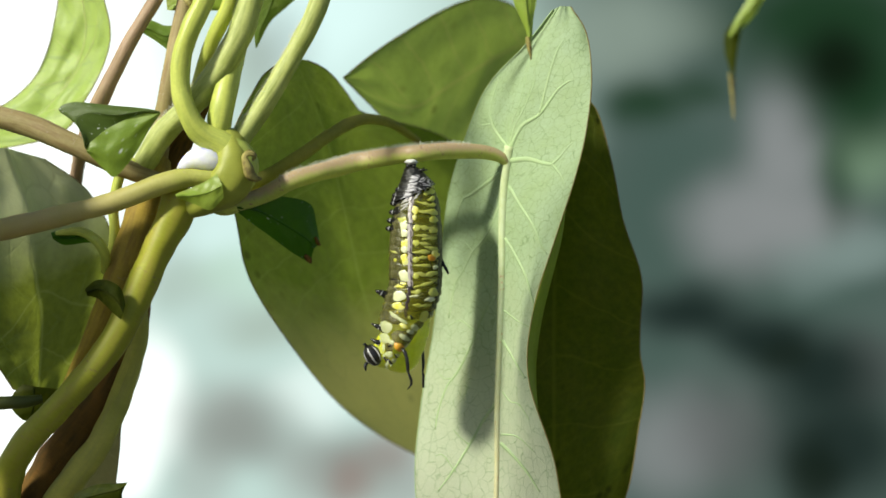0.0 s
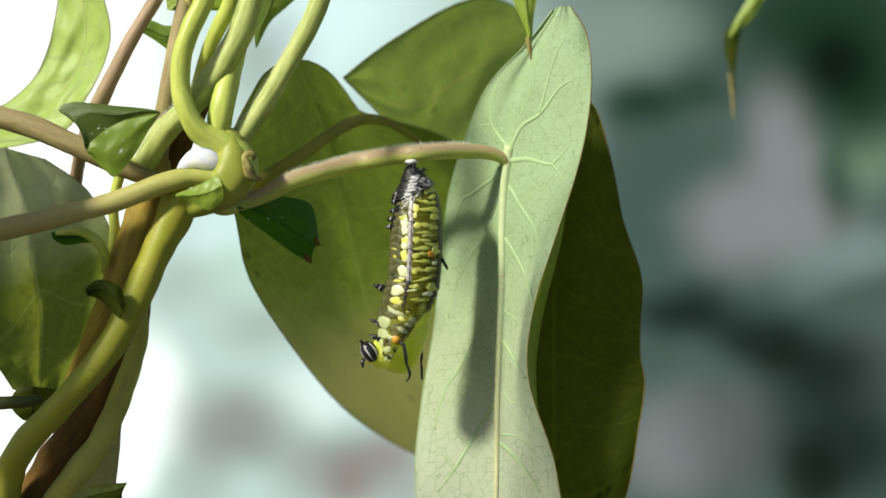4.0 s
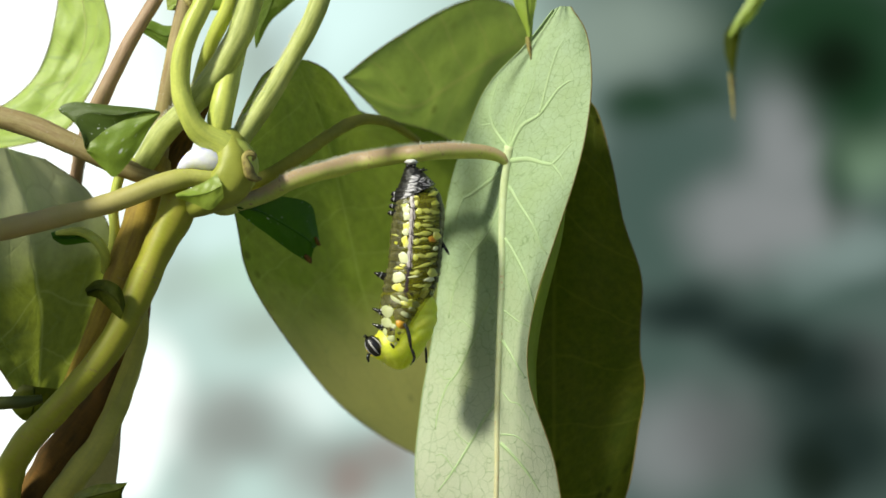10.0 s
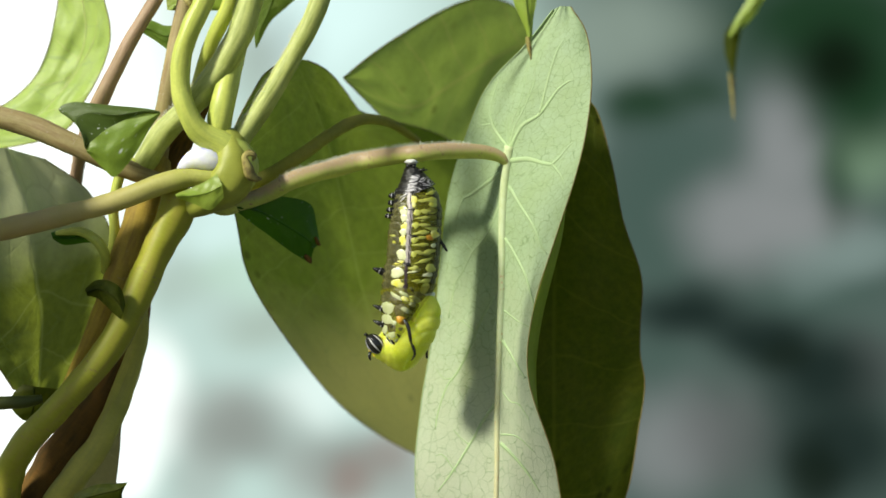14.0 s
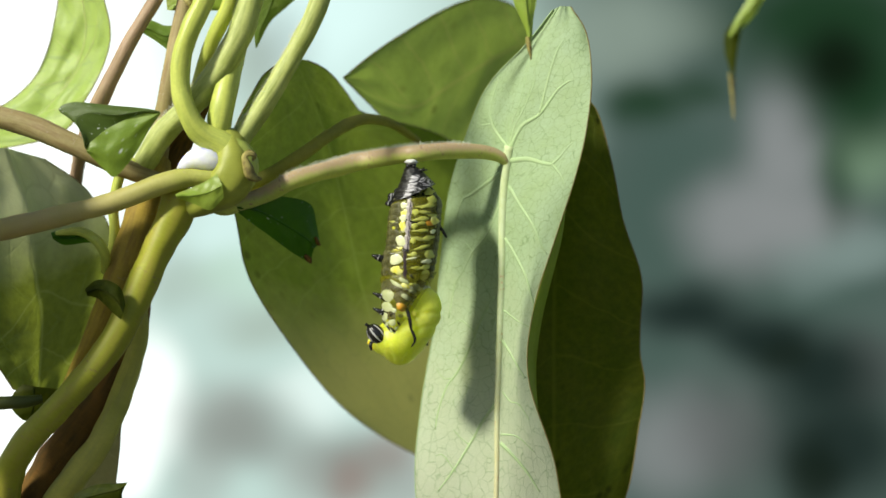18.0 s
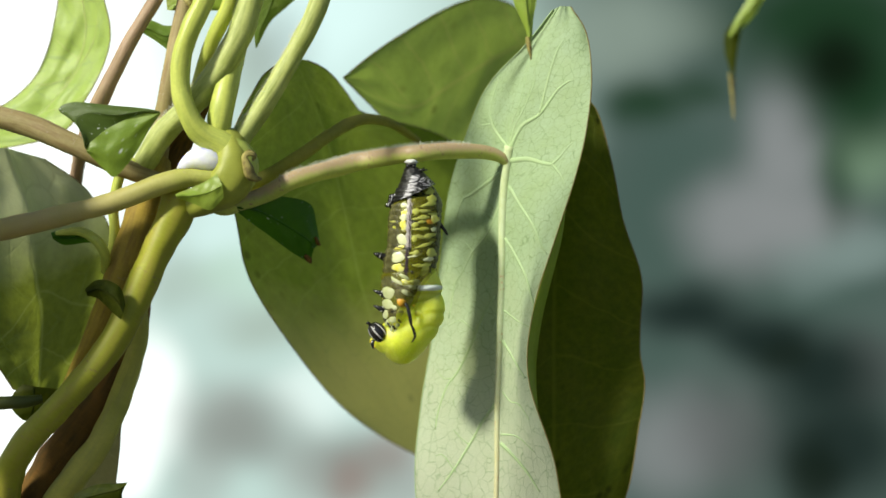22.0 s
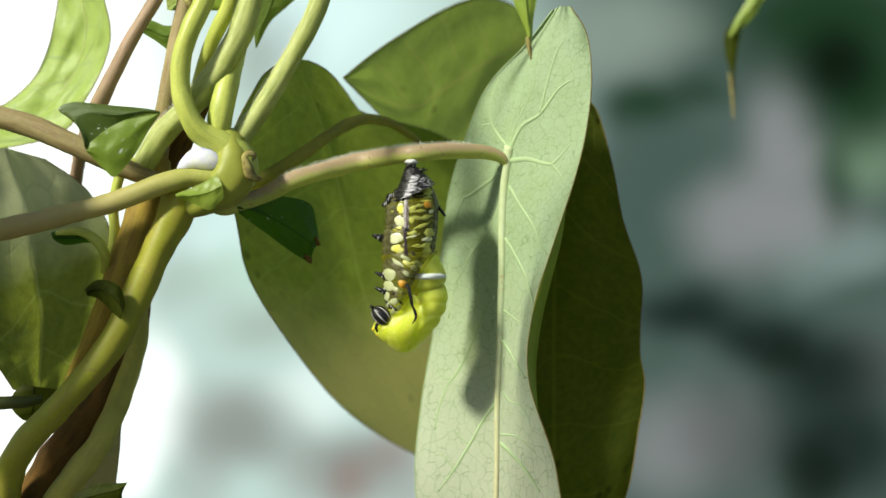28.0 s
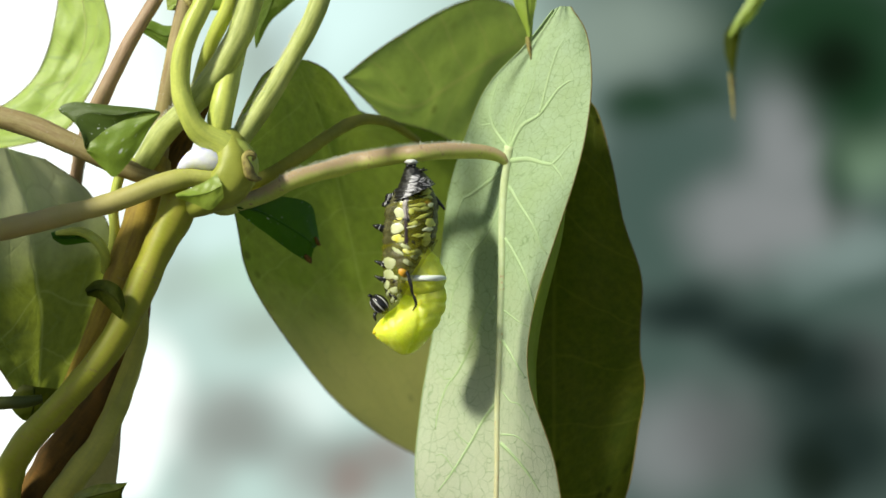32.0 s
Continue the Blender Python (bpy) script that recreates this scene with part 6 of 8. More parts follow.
    walk(SEGMENT[5], [(0, at(10.5, -96, 0, 0)), (0.5, at(10.97, -98.37, -1.29, 0)), (1, at(11.08, -93.14, 0.26, 0)), (1.5, at(13.56, -88.38, 0.86, 0)), (2, at(8.28, -85.12, -0.04, 0)), (2.5, at(6.09, -83.17, -0.28, 0)), (3, at(8.34, -91.25, -0.7, 0)), (3.5, at(11.27, -93.15, -1.74, 0)), (5.5, at(11.9, -86.57, -0.83, 0)), (6, at(10.97, -89.25, -2.29, 0)), (6.5, at(12.97, -83.87, -1.38, 0)), (7, at(14.8, -77.72, -0.67, 0)), (7.5, at(10.59, -75.01, -1.85, 0)), (8, at(8.27, -71.48, -1.92, 0)), (8.5, at(10.46, -80.11, -2.71, 0)), (9, at(11.8, -82.69, -4.16, 0)), (9.5, at(14.23, -75.2, -2.77, 0)), (10, at(13.67, -71.02, -3.16, 0)), (10.5, at(12.77, -70.42, -3.52, 0)), (11, at(12.17, -78.15, -4.51, 0)), (11.5, at(14.5, -80.1, -6.5, 0)), (12, at(16.6, -71.85, -4.49, 0)), (12.5, at(12.64, -67.6, -5.49, 0.08)), (13, at(9.69, -67.6, -5.25, 3.04)), (13.5, at(10.66, -73.29, -6.76, 0)), (14, at(9.28, -73.66, -7.58, 0)), (14.5, at(11.84, -68.58, -6.16, 0)), (16.5, at(9.56, -69.34, -7.92, 0)), (17, at(10.37, -67.6, -7.85, 2.11)), (17.5, at(12.54, -67.6, -7.28, 9.89)), (18, at(8.13, -67.6, -6.14, 10.53)), (18.5, at(7.49, -67.6, -8.05, 6.87)), (19, at(7, -67.6, -9.08, 3.68)), (19.5, at(8.41, -67.6, -9.43, 5.14)), (20, at(12.87, -67.6, -9.56, 13.91)), (20.5, at(8.61, -67.6, -8.36, 14)), (21, at(6.3, -67.6, -5.98, 14)), (21.5, at(8.84, -67.6, -9.08, 10.71)), (22, at(9.14, -67.6, -8.84, 11.36)), (22.5, at(11.21, -67.6, -8.16, 14)), (23, at(4.3, -67.6, -7.38, 14)), (23.5, at(2.3, -67.6, -5.27, 14)), (24, at(5.45, -67.6, -8.79, 13.28)), (24.5, at(4.99, -67.6, -8.25, 14)), (25, at(8.65, -67.6, -7.86, 14)), (25.5, at(5.91, -67.6, -6.86, 14)), (27.5, at(7.16, -67.6, -8.27, 14)), (28, at(4.06, -67.6, -7.36, 14)), (28.5, at(3.19, -67.6, -9.09, 14)), (29, at(3.83, -67.6, -8.91, 14)), (29.5, at(7.34, -67.6, -7.86, 14)), (30, at(4.4, -67.6, -6.9, 14)), (30.5, at(4.4, -67.6, -8.06, 14)), (31, at(3.55, -67.6, -9.16, 14)), (31.5, at(7.34, -67.6, -8.13, 14)), (32, at(3.19, -67.6, -7.43, 14))])
    walk(SEGMENT[6], [(0, at(10, -110.5, 0, 0)), (0.5, at(10.68, -113.94, -1.78, 0)), (1, at(10.15, -108.1, -0.18, 0)), (1.5, at(13.05, -102.41, 0.56, 0)), (2, at(7.8, -98.75, -0.49, 0)), (2.5, at(5.51, -96.62, -0.8, 0)), (3, at(7.22, -104.85, -0.68, 0)), (3.5, at(10.75, -107.61, -2.12, 0)), (5.5, at(11.49, -99.12, -0.67, 0)), (6, at(10.68, -102.68, -2.51, 0)), (6.5, at(12.36, -96.79, -1.67, 0)), (7, at(14.48, -89.6, -0.87, 0)), (7.5, at(10.64, -86.72, -2.33, 0)), (8, at(8.35, -82.49, -2.36, 0)), (8.5, at(10.63, -90.82, -2.34, 0)), (9, at(12.07, -94.91, -4.54, 0)), (9.5, at(14.38, -86.83, -3.3, 0)), (10, at(14.24, -81.82, -3.67, 0)), (10.5, at(13.48, -81.13, -4.11, 0)), (11, at(12.79, -88.69, -4.45, 0)), (11.5, at(15.63, -92.05, -7.32, 0)), (12, at(17.28, -83.22, -5.37, 0)), (12.5, at(13.47, -78.2, -6.56, 0)), (13, at(9.89, -75.32, -6.38, 0)), (13.5, at(11.29, -83.58, -7.3, 0)), (14, at(9.81, -84.3, -8.39, 0)), (14.5, at(12.13, -79.02, -7.02, 0)), (16.5, at(9.88, -78.73, -8.42, 0)), (17, at(11.22, -73.61, -7.77, 0.37)), (17.5, at(14, -73.61, -7.27, 9.16)), (18, at(9.52, -73.61, -6.05, 9.93)), (18.5, at(8.78, -73.61, -7.88, 6.49)), (19, at(7.55, -73.61, -9.64, 1.31)), (19.5, at(9.59, -73.61, -9.57, 4.18)), (20, at(14.67, -73.61, -9.97, 13.82)), (20.5, at(10.25, -73.61, -8.99, 14)), (21, at(7.4, -73.61, -6.24, 14)), (21.5, at(9.72, -73.61, -9.15, 10.53)), (22, at(9.79, -73.61, -9.09, 10.69)), (22.5, at(12.61, -73.61, -7.86, 14)), (23, at(5.22, -73.61, -7.28, 14)), (23.5, at(3, -73.61, -4.86, 14)), (24, at(5.51, -73.61, -8.68, 13.67)), (24.5, at(4.83, -73.61, -8.09, 14)), (25, at(8.58, -73.61, -7.96, 14)), (25.5, at(5.65, -73.61, -7.02, 14)), (27.5, at(7.12, -73.61, -8.58, 14)), (28, at(3.63, -73.61, -7.7, 14)), (28.5, at(3.41, -73.61, -8.97, 14)), (29, at(3.89, -73.61, -8.85, 14)), (29.5, at(7.73, -73.61, -7.72, 14)), (30, at(4.94, -73.61, -6.91, 14)), (30.5, at(4.94, -73.61, -7.93, 14)), (31, at(3.82, -73.61, -8.97, 14)), (31.5, at(7.73, -73.61, -8.19, 14)), (32, at(3.41, -73.61, -7.68, 14))])
    walk(SEGMENT[7], [(0, at(9.5, -125.5, 0, 0)), (0.5, at(10.19, -128.98, -1.74, 0)), (1, at(9.34, -123.1, -0.2, 0)), (1.5, at(12.05, -117.06, 0.5, 0)), (2, at(7.31, -113.43, -0.78, 0)), (2.5, at(4.9, -111.11, -1.1, 0)), (3, at(6.35, -119.11, -0.69, 0)), (3.5, at(9.86, -122.02, -1.97, 0)), (5.5, at(10.95, -112.92, -0.69, 0)), (6, at(10, -116.59, -2.45, 0)), (6.5, at(11.36, -110.61, -1.66, 0)), (7, at(13.52, -103.34, -0.92, 0)), (7.5, at(9.98, -100.1, -2.6, 0)), (8, at(7.73, -95.61, -2.7, 0)), (8.5, at(9.94, -103.63, -2.32, 0)), (9, at(11.22, -107.96, -4.38, 0)), (9.5, at(13.36, -99.82, -3.39, 0)), (10, at(13.58, -94.62, -3.92, 0)), (10.5, at(12.79, -93.58, -4.32, 0)), (11, at(12.2, -100.66, -4.47, 0)), (11.5, at(14.89, -104.44, -7.13, 0)), (12, at(16.32, -95.71, -5.45, 0)), (12.5, at(12.79, -90.38, -6.79, 0)), (13, at(9.01, -87.06, -6.71, 0)), (13.5, at(10.59, -95.22, -7.23, 0)), (14, at(9.04, -96.13, -8.28, 0)), (14.5, at(11.18, -90.78, -7.09, 0)), (16.5, at(9.27, -89.78, -8.34, 0)), (17, at(10.59, -83.77, -7.62, 0)), (17.5, at(13.35, -76, -7.27, 0.61)), (18, at(8.97, -76, -6.23, 1.87)), (18.5, at(8.18, -77.43, -7.73, 0)), (19, at(6.74, -82.69, -9.55, 0)), (19.5, at(8.79, -79.65, -9.44, 0)), (20, at(14, -76, -9.85, 6.1)), (20.5, at(9.72, -76, -9.23, 10.62)), (21, at(6.93, -76, -6.84, 7.87)), (21.5, at(9.11, -76, -9.14, 3.07)), (22, at(9.11, -76, -9.17, 3)), (22.5, at(12.13, -76, -7.92, 11.53)), (23, at(4.82, -76, -7.65, 14)), (23.5, at(2.52, -76, -5.44, 14)), (24, at(4.85, -76, -8.72, 7.24)), (24.5, at(4.14, -76, -8.35, 7.75)), (25, at(7.67, -76, -8.19, 14)), (25.5, at(4.78, -76, -7.55, 14)), (27.5, at(6.26, -76, -9.02, 14)), (28, at(2.67, -76, -8.3, 14)), (28.5, at(2.67, -76, -9, 14)), (29, at(3.28, -76, -9.17, 14)), (29.5, at(7.01, -76, -7.91, 14)), (30, at(4.36, -76, -7.28, 14)), (30.5, at(4.55, -76, -7.86, 14)), (31, at(3.35, -76, -8.96, 14)), (31.5, at(7.14, -76, -8.49, 14)), (32, at(2.79, -76, -8.14, 14))])
    walk(SEGMENT[8], [(0, at(9, -140.5, 0, 0)), (0.5, at(9.59, -143.49, -1.48, 0)), (1, at(8.51, -138.04, 0.05, 0)), (1.5, at(10.45, -132.1, 0.71, 0)), (2, at(6.89, -128.88, -0.75, 0)), (2.5, at(4.4, -126.44, -1.02, 0)), (3, at(5.61, -133.57, -0.66, 0)), (3.5, at(8.59, -136.47, -1.46, 0)), (5.5, at(10.21, -127.4, -0.66, 0)), (6, at(8.93, -130.91, -2.11, 0)), (6.5, at(9.84, -125.27, -1.25, 0)), (7, at(11.78, -118.75, -0.42, 0)), (7.5, at(8.8, -115.04, -2.33, 0)), (8, at(6.8, -110.65, -2.46, 0)), (8.5, at(8.79, -117.92, -2.15, 0)), (9, at(9.65, -122.02, -3.6, 0)), (9.5, at(11.46, -114.27, -2.82, 0)), (10, at(12.11, -109.38, -3.49, 0)), (10.5, at(11.35, -107.8, -3.81, 0)), (11, at(11.1, -113.64, -4.29, 0)), (11.5, at(13.16, -117.78, -6.06, 0)), (12, at(14.22, -109.77, -4.62, 0)), (12.5, at(11.36, -104.55, -5.96, 0)), (13, at(7.67, -100.55, -6.04, 0)), (13.5, at(9.4, -108.42, -6.34, 0)), (14, at(7.84, -109.69, -7.1, 0)), (14.5, at(9.66, -104.31, -6.17, 0)), (16.5, at(8.51, -102.79, -7.34, 0)), (17, at(9.4, -96.97, -6.73, 0)), (17.5, at(11.62, -88.85, -6.48, 0)), (18, at(7.68, -86.65, -5.89, 0)), (18.5, at(6.9, -90.2, -6.83, 0)), (19, at(5.56, -95.4, -8.4, 0)), (19.5, at(7.03, -92.47, -8.43, 0)), (20, at(12.22, -83.27, -8.6, 0)), (20.5, at(8.6, -78.32, -8.42, 0)), (21, at(6.2, -79.27, -7.13, 0)), (21.5, at(8.02, -85.21, -8.33, 0)), (22, at(8.02, -85.37, -8.41, 0)), (22.5, at(11.1, -77.37, -7.35, 0)), (23, at(4.56, -77.2, -7.51, 4.32)), (23.5, at(2.09, -77.2, -6.09, 3.78)), (24, at(4.56, -79.86, -8.18, 0)), (24.5, at(3.8, -79.88, -8.18, 0)), (25, at(7.12, -77.2, -7.68, 5.33)), (25.5, at(4.55, -77.2, -7.62, 8.98)), (27.5, at(5.94, -77.2, -8.92, 10.82)), (28, at(2.36, -77.2, -8.41, 13.11)), (28.5, at(2.36, -77.2, -8.51, 5.1)), (29, at(3.26, -77.2, -9.06, 3.84)), (29.5, at(6.69, -77.2, -7.66, 12.38)), (30, at(4.15, -77.2, -7.23, 14)), (30.5, at(4.64, -77.2, -7.25, 11.49)), (31, at(3.43, -77.2, -8.47, 7.78)), (31.5, at(7.03, -77.2, -8.29, 13.83)), (32, at(2.68, -77.2, -8.13, 14))])
    walk(SEGMENT[9], [(0, at(8.5, -155.5, 0, 0)), (0.5, at(8.99, -158, -1.22, 0)), (1, at(7.68, -152.98, 0.3, 0)), (1.5, at(8.85, -147.14, 0.91, 0)), (2, at(6.47, -144.33, -0.72, 0)), (2.5, at(3.9, -141.77, -0.95, 0)), (3, at(4.86, -148.03, -0.64, 0)), (3.5, at(7.32, -150.92, -0.95, 0)), (5.5, at(9.46, -141.88, -0.63, 0)), (6, at(7.85, -145.22, -1.76, 0)), (6.5, at(8.32, -139.93, -0.84, 0)), (7, at(10.04, -134.17, 0.09, 0)), (7.5, at(7.63, -129.98, -2.05, 0)), (8, at(5.87, -125.69, -2.22, 0)), (8.5, at(7.65, -132.2, -1.98, 0)), (9, at(8.09, -136.07, -2.84, 0)), (9.5, at(9.56, -128.72, -2.26, 0)), (10, at(10.64, -124.14, -3.07, 0)), (10.5, at(9.92, -122.01, -3.33, 0)), (11, at(9.99, -126.62, -4.12, 0)), (11.5, at(11.43, -131.12, -5.04, 0)), (12, at(12.11, -123.82, -3.82, 0)), (12.5, at(9.93, -118.72, -5.15, 0)), (13, at(6.34, -114.05, -5.4, 0)), (13.5, at(8.2, -121.63, -5.48, 0)), (14, at(6.63, -123.26, -5.96, 0)), (14.5, at(8.15, -117.85, -5.28, 0)), (16.5, at(7.75, -115.8, -6.38, 0)), (17, at(8.2, -110.18, -5.86, 0)), (17.5, at(9.9, -102.26, -5.72, 0)), (18, at(6.38, -99.01, -5.57, 0)), (18.5, at(5.61, -102.96, -5.97, 0)), (19, at(4.37, -108.11, -7.27, 0)), (19.5, at(5.28, -105.29, -7.42, 0)), (20, at(10.45, -96.09, -7.4, 0)), (20.5, at(7.48, -90.3, -7.67, 0)), (21, at(5.47, -89.69, -7.38, 0)), (21.5, at(6.93, -97.22, -7.55, 0)), (22, at(6.93, -97.48, -7.68, 0)), (22.5, at(10.07, -89.22, -6.82, 0)), (23, at(4.31, -82.87, -7.38, 0)), (23.5, at(1.66, -82.09, -6.7, 0)), (24, at(4.27, -90.3, -7.68, 0)), (24.5, at(3.47, -90.82, -8.02, 0)), (25, at(6.58, -81.89, -7.21, 0)), (25.5, at(4.33, -78.4, -7.69, 0)), (27.5, at(5.63, -78.4, -8.83, 1.15)), (28, at(2.06, -78.4, -8.52, 3.56)), (28.5, at(2.06, -80.13, -8.07, 0)), (29, at(3.24, -81.96, -8.97, 0)), (29.5, at(6.38, -78.4, -7.44, 2.95)), (30, at(3.94, -78.4, -7.19, 9.06)), (30.5, at(4.72, -78.4, -6.69, 2.8)), (31, at(3.51, -78.4, -8.02, 0)), (31.5, at(6.91, -78.4, -8.12, 4.7)), (32, at(2.57, -78.4, -8.12, 12.19))])
    walk(SEGMENT[10], [(0, at(8.5, -170, 0, 0)), (0.5, at(8.9, -172.05, -0.96, 0)), (1, at(7.34, -167.39, 0.53, 0)), (1.5, at(7.81, -161.68, 1.12, 0)), (2, at(6.55, -159.28, -0.71, 0)), (2.5, at(3.9, -156.61, -0.89, 0)), (3, at(4.65, -162.02, -0.6, 0)), (3.5, at(6.58, -164.83, -0.48, 0)), (5.5, at(9.25, -155.89, -0.59, 0)), (6, at(7.35, -159.04, -1.44, 0)), (6.5, at(7.29, -154.09, -0.44, 0)), (7, at(8.82, -149.03, 0.56, 0)), (7.5, at(6.95, -144.43, -1.82, 0)), (8, at(5.4, -140.23, -2.02, 0)), (8.5, at(6.94, -146.05, -1.83, 0)), (9, at(7.05, -149.6, -2.14, 0)), (9.5, at(8.23, -142.67, -1.74, 0)), (10, at(9.71, -138.4, -2.7, 0)), (10.5, at(8.98, -135.77, -2.89, 0)), (11, at(9.35, -139.26, -3.94, 0)), (11.5, at(10.23, -144, -4.09, 0)), (12, at(10.57, -137.35, -3.1, 0)), (12.5, at(9, -132.35, -4.45, 0)), (13, at(5.54, -127.07, -4.82, 0)), (13.5, at(7.51, -134.36, -4.71, 0)), (14, at(5.94, -136.29, -4.93, 0)), (14.5, at(7.12, -130.93, -4.46, 0)), (16.5, at(7.43, -128.33, -5.5, 0)), (17, at(7.48, -122.95, -5.08, 0)), (17.5, at(8.64, -115.23, -5.03, 0)), (18, at(5.55, -111.05, -5.24, 0)), (18.5, at(4.83, -115.32, -5.16, 0)), (19, at(3.72, -120.42, -6.19, 0)), (19.5, at(4.12, -117.73, -6.43, 0)), (20, at(9.14, -108.53, -6.28, 0)), (20.5, at(6.8, -102.07, -6.92, 0)), (21, at(5.15, -100.09, -7.49, 0)), (21.5, at(6.34, -108.86, -6.82, 0)), (22, at(6.34, -109.21, -7, 0)), (22.5, at(9.45, -100.79, -6.33, 0)), (23, at(4.44, -93.48, -7.21, 0)), (23.5, at(1.7, -91.58, -7.12, 0)), (24, at(4.39, -100.52, -7.18, 0)), (24.5, at(3.57, -101.53, -7.83, 0)), (25, at(6.41, -92.4, -6.76, 0)), (25.5, at(4.46, -86.64, -7.66, 0)), (27.5, at(5.65, -83.68, -8.66, 0)), (28, at(2.14, -81.3, -8.56, 0)), (28.5, at(2.1, -88.63, -7.68, 0)), (29, at(3.52, -91.15, -8.91, 0)), (29.5, at(6.37, -81.69, -7.24, 0)), (30, at(4.01, -79.6, -7.16, 0.55)), (30.5, at(5.13, -81.01, -6.22, 0)), (31, at(3.86, -85.15, -7.66, 0)), (31.5, at(7.03, -79.69, -8.04, 0)), (32, at(2.74, -79.6, -8.16, 4.34))])
    walk(SEGMENT[11], [(0, at(8.5, -184.5, 0, 0)), (0.5, at(8.8, -186.54, -0.5, 0)), (1, at(6.76, -181.57, 0.66, 0)), (1.5, at(6.93, -176.46, 1.44, 0)), (2, at(6.68, -174.43, -0.6, 0)), (2.5, at(3.9, -171.69, -0.71, 0)), (3, at(4.65, -176.22, -0.46, 0)), (3.5, at(5.81, -178.52, -0.12, 0)), (5.5, at(9.25, -170.07, -0.47, 0)), (6, at(7.29, -172.85, -1.1, 0)), (6.5, at(5.56, -168.46, 0.05, 0)), (7, at(7.09, -163.72, 0.94, 0)), (7.5, at(5.8, -159.12, -1.48, 0)), (8, at(4.22, -155.01, -1.74, 0)), (8.5, at(5.08, -160.5, -1.42, 0)), (9, at(5.99, -162.93, -1.55, 0)), (9.5, at(7.06, -156.86, -1.09, 0)), (10, at(8.74, -152.85, -2.24, 0)), (10.5, at(7.81, -149.96, -2.24, 0)), (11, at(8.29, -153.17, -3.15, 0)), (11.5, at(9.28, -157.31, -2.91, 0)), (12, at(9.21, -150.68, -2.46, 0)), (12.5, at(7.84, -145.74, -3.9, 0)), (13, at(4.98, -140.26, -4.13, 0)), (13.5, at(6.82, -147.27, -3.86, 0)), (14, at(5.28, -149.12, -4.01, 0)), (14.5, at(5.86, -144.44, -3.45, 0)), (16.5, at(6.47, -141.04, -4.64, 0)), (17, at(6.31, -136.33, -4.04, 0)), (17.5, at(6.7, -128.84, -4.1, 0)), (18, at(4.29, -124.56, -4.23, 0)), (18.5, at(4.05, -128.53, -3.94, 0)), (19, at(3.51, -133.82, -4.52, 0)), (19.5, at(3.81, -131.71, -4.54, 0)), (20, at(7.39, -122.51, -4.48, 0)), (20.5, at(5.76, -116.62, -4.88, 0)), (21, at(3.99, -114.26, -5.88, 0)), (21.5, at(5.75, -121.3, -5.69, 0)), (22, at(5.75, -121.75, -5.92, 0)), (22.5, at(7.98, -113.98, -5.16, 0)), (23, at(3.75, -106.09, -6.22, 0)), (23.5, at(1.82, -104.13, -6.02, 0)), (24, at(3.9, -112.57, -5.88, 0)), (24.5, at(3.31, -114.08, -6.8, 0)), (25, at(5.46, -104.71, -5.57, 0)), (25.5, at(3.57, -98.37, -6.68, 0)), (27.5, at(4.67, -95.03, -7.46, 0)), (28, at(1.45, -91.18, -8.1, 0)), (28.5, at(0.94, -97.55, -7.3, 0)), (29, at(2.07, -100.75, -9.01, 0)), (29.5, at(4.91, -90.79, -6.91, 0)), (30, at(2.24, -82.95, -7.59, 0)), (30.5, at(4.17, -87.88, -6.34, 0)), (31, at(2.04, -92.3, -8.13, 0)), (31.5, at(4.78, -86.73, -8.88, 0)), (32, at(0.81, -80.8, -9.08, 0))])
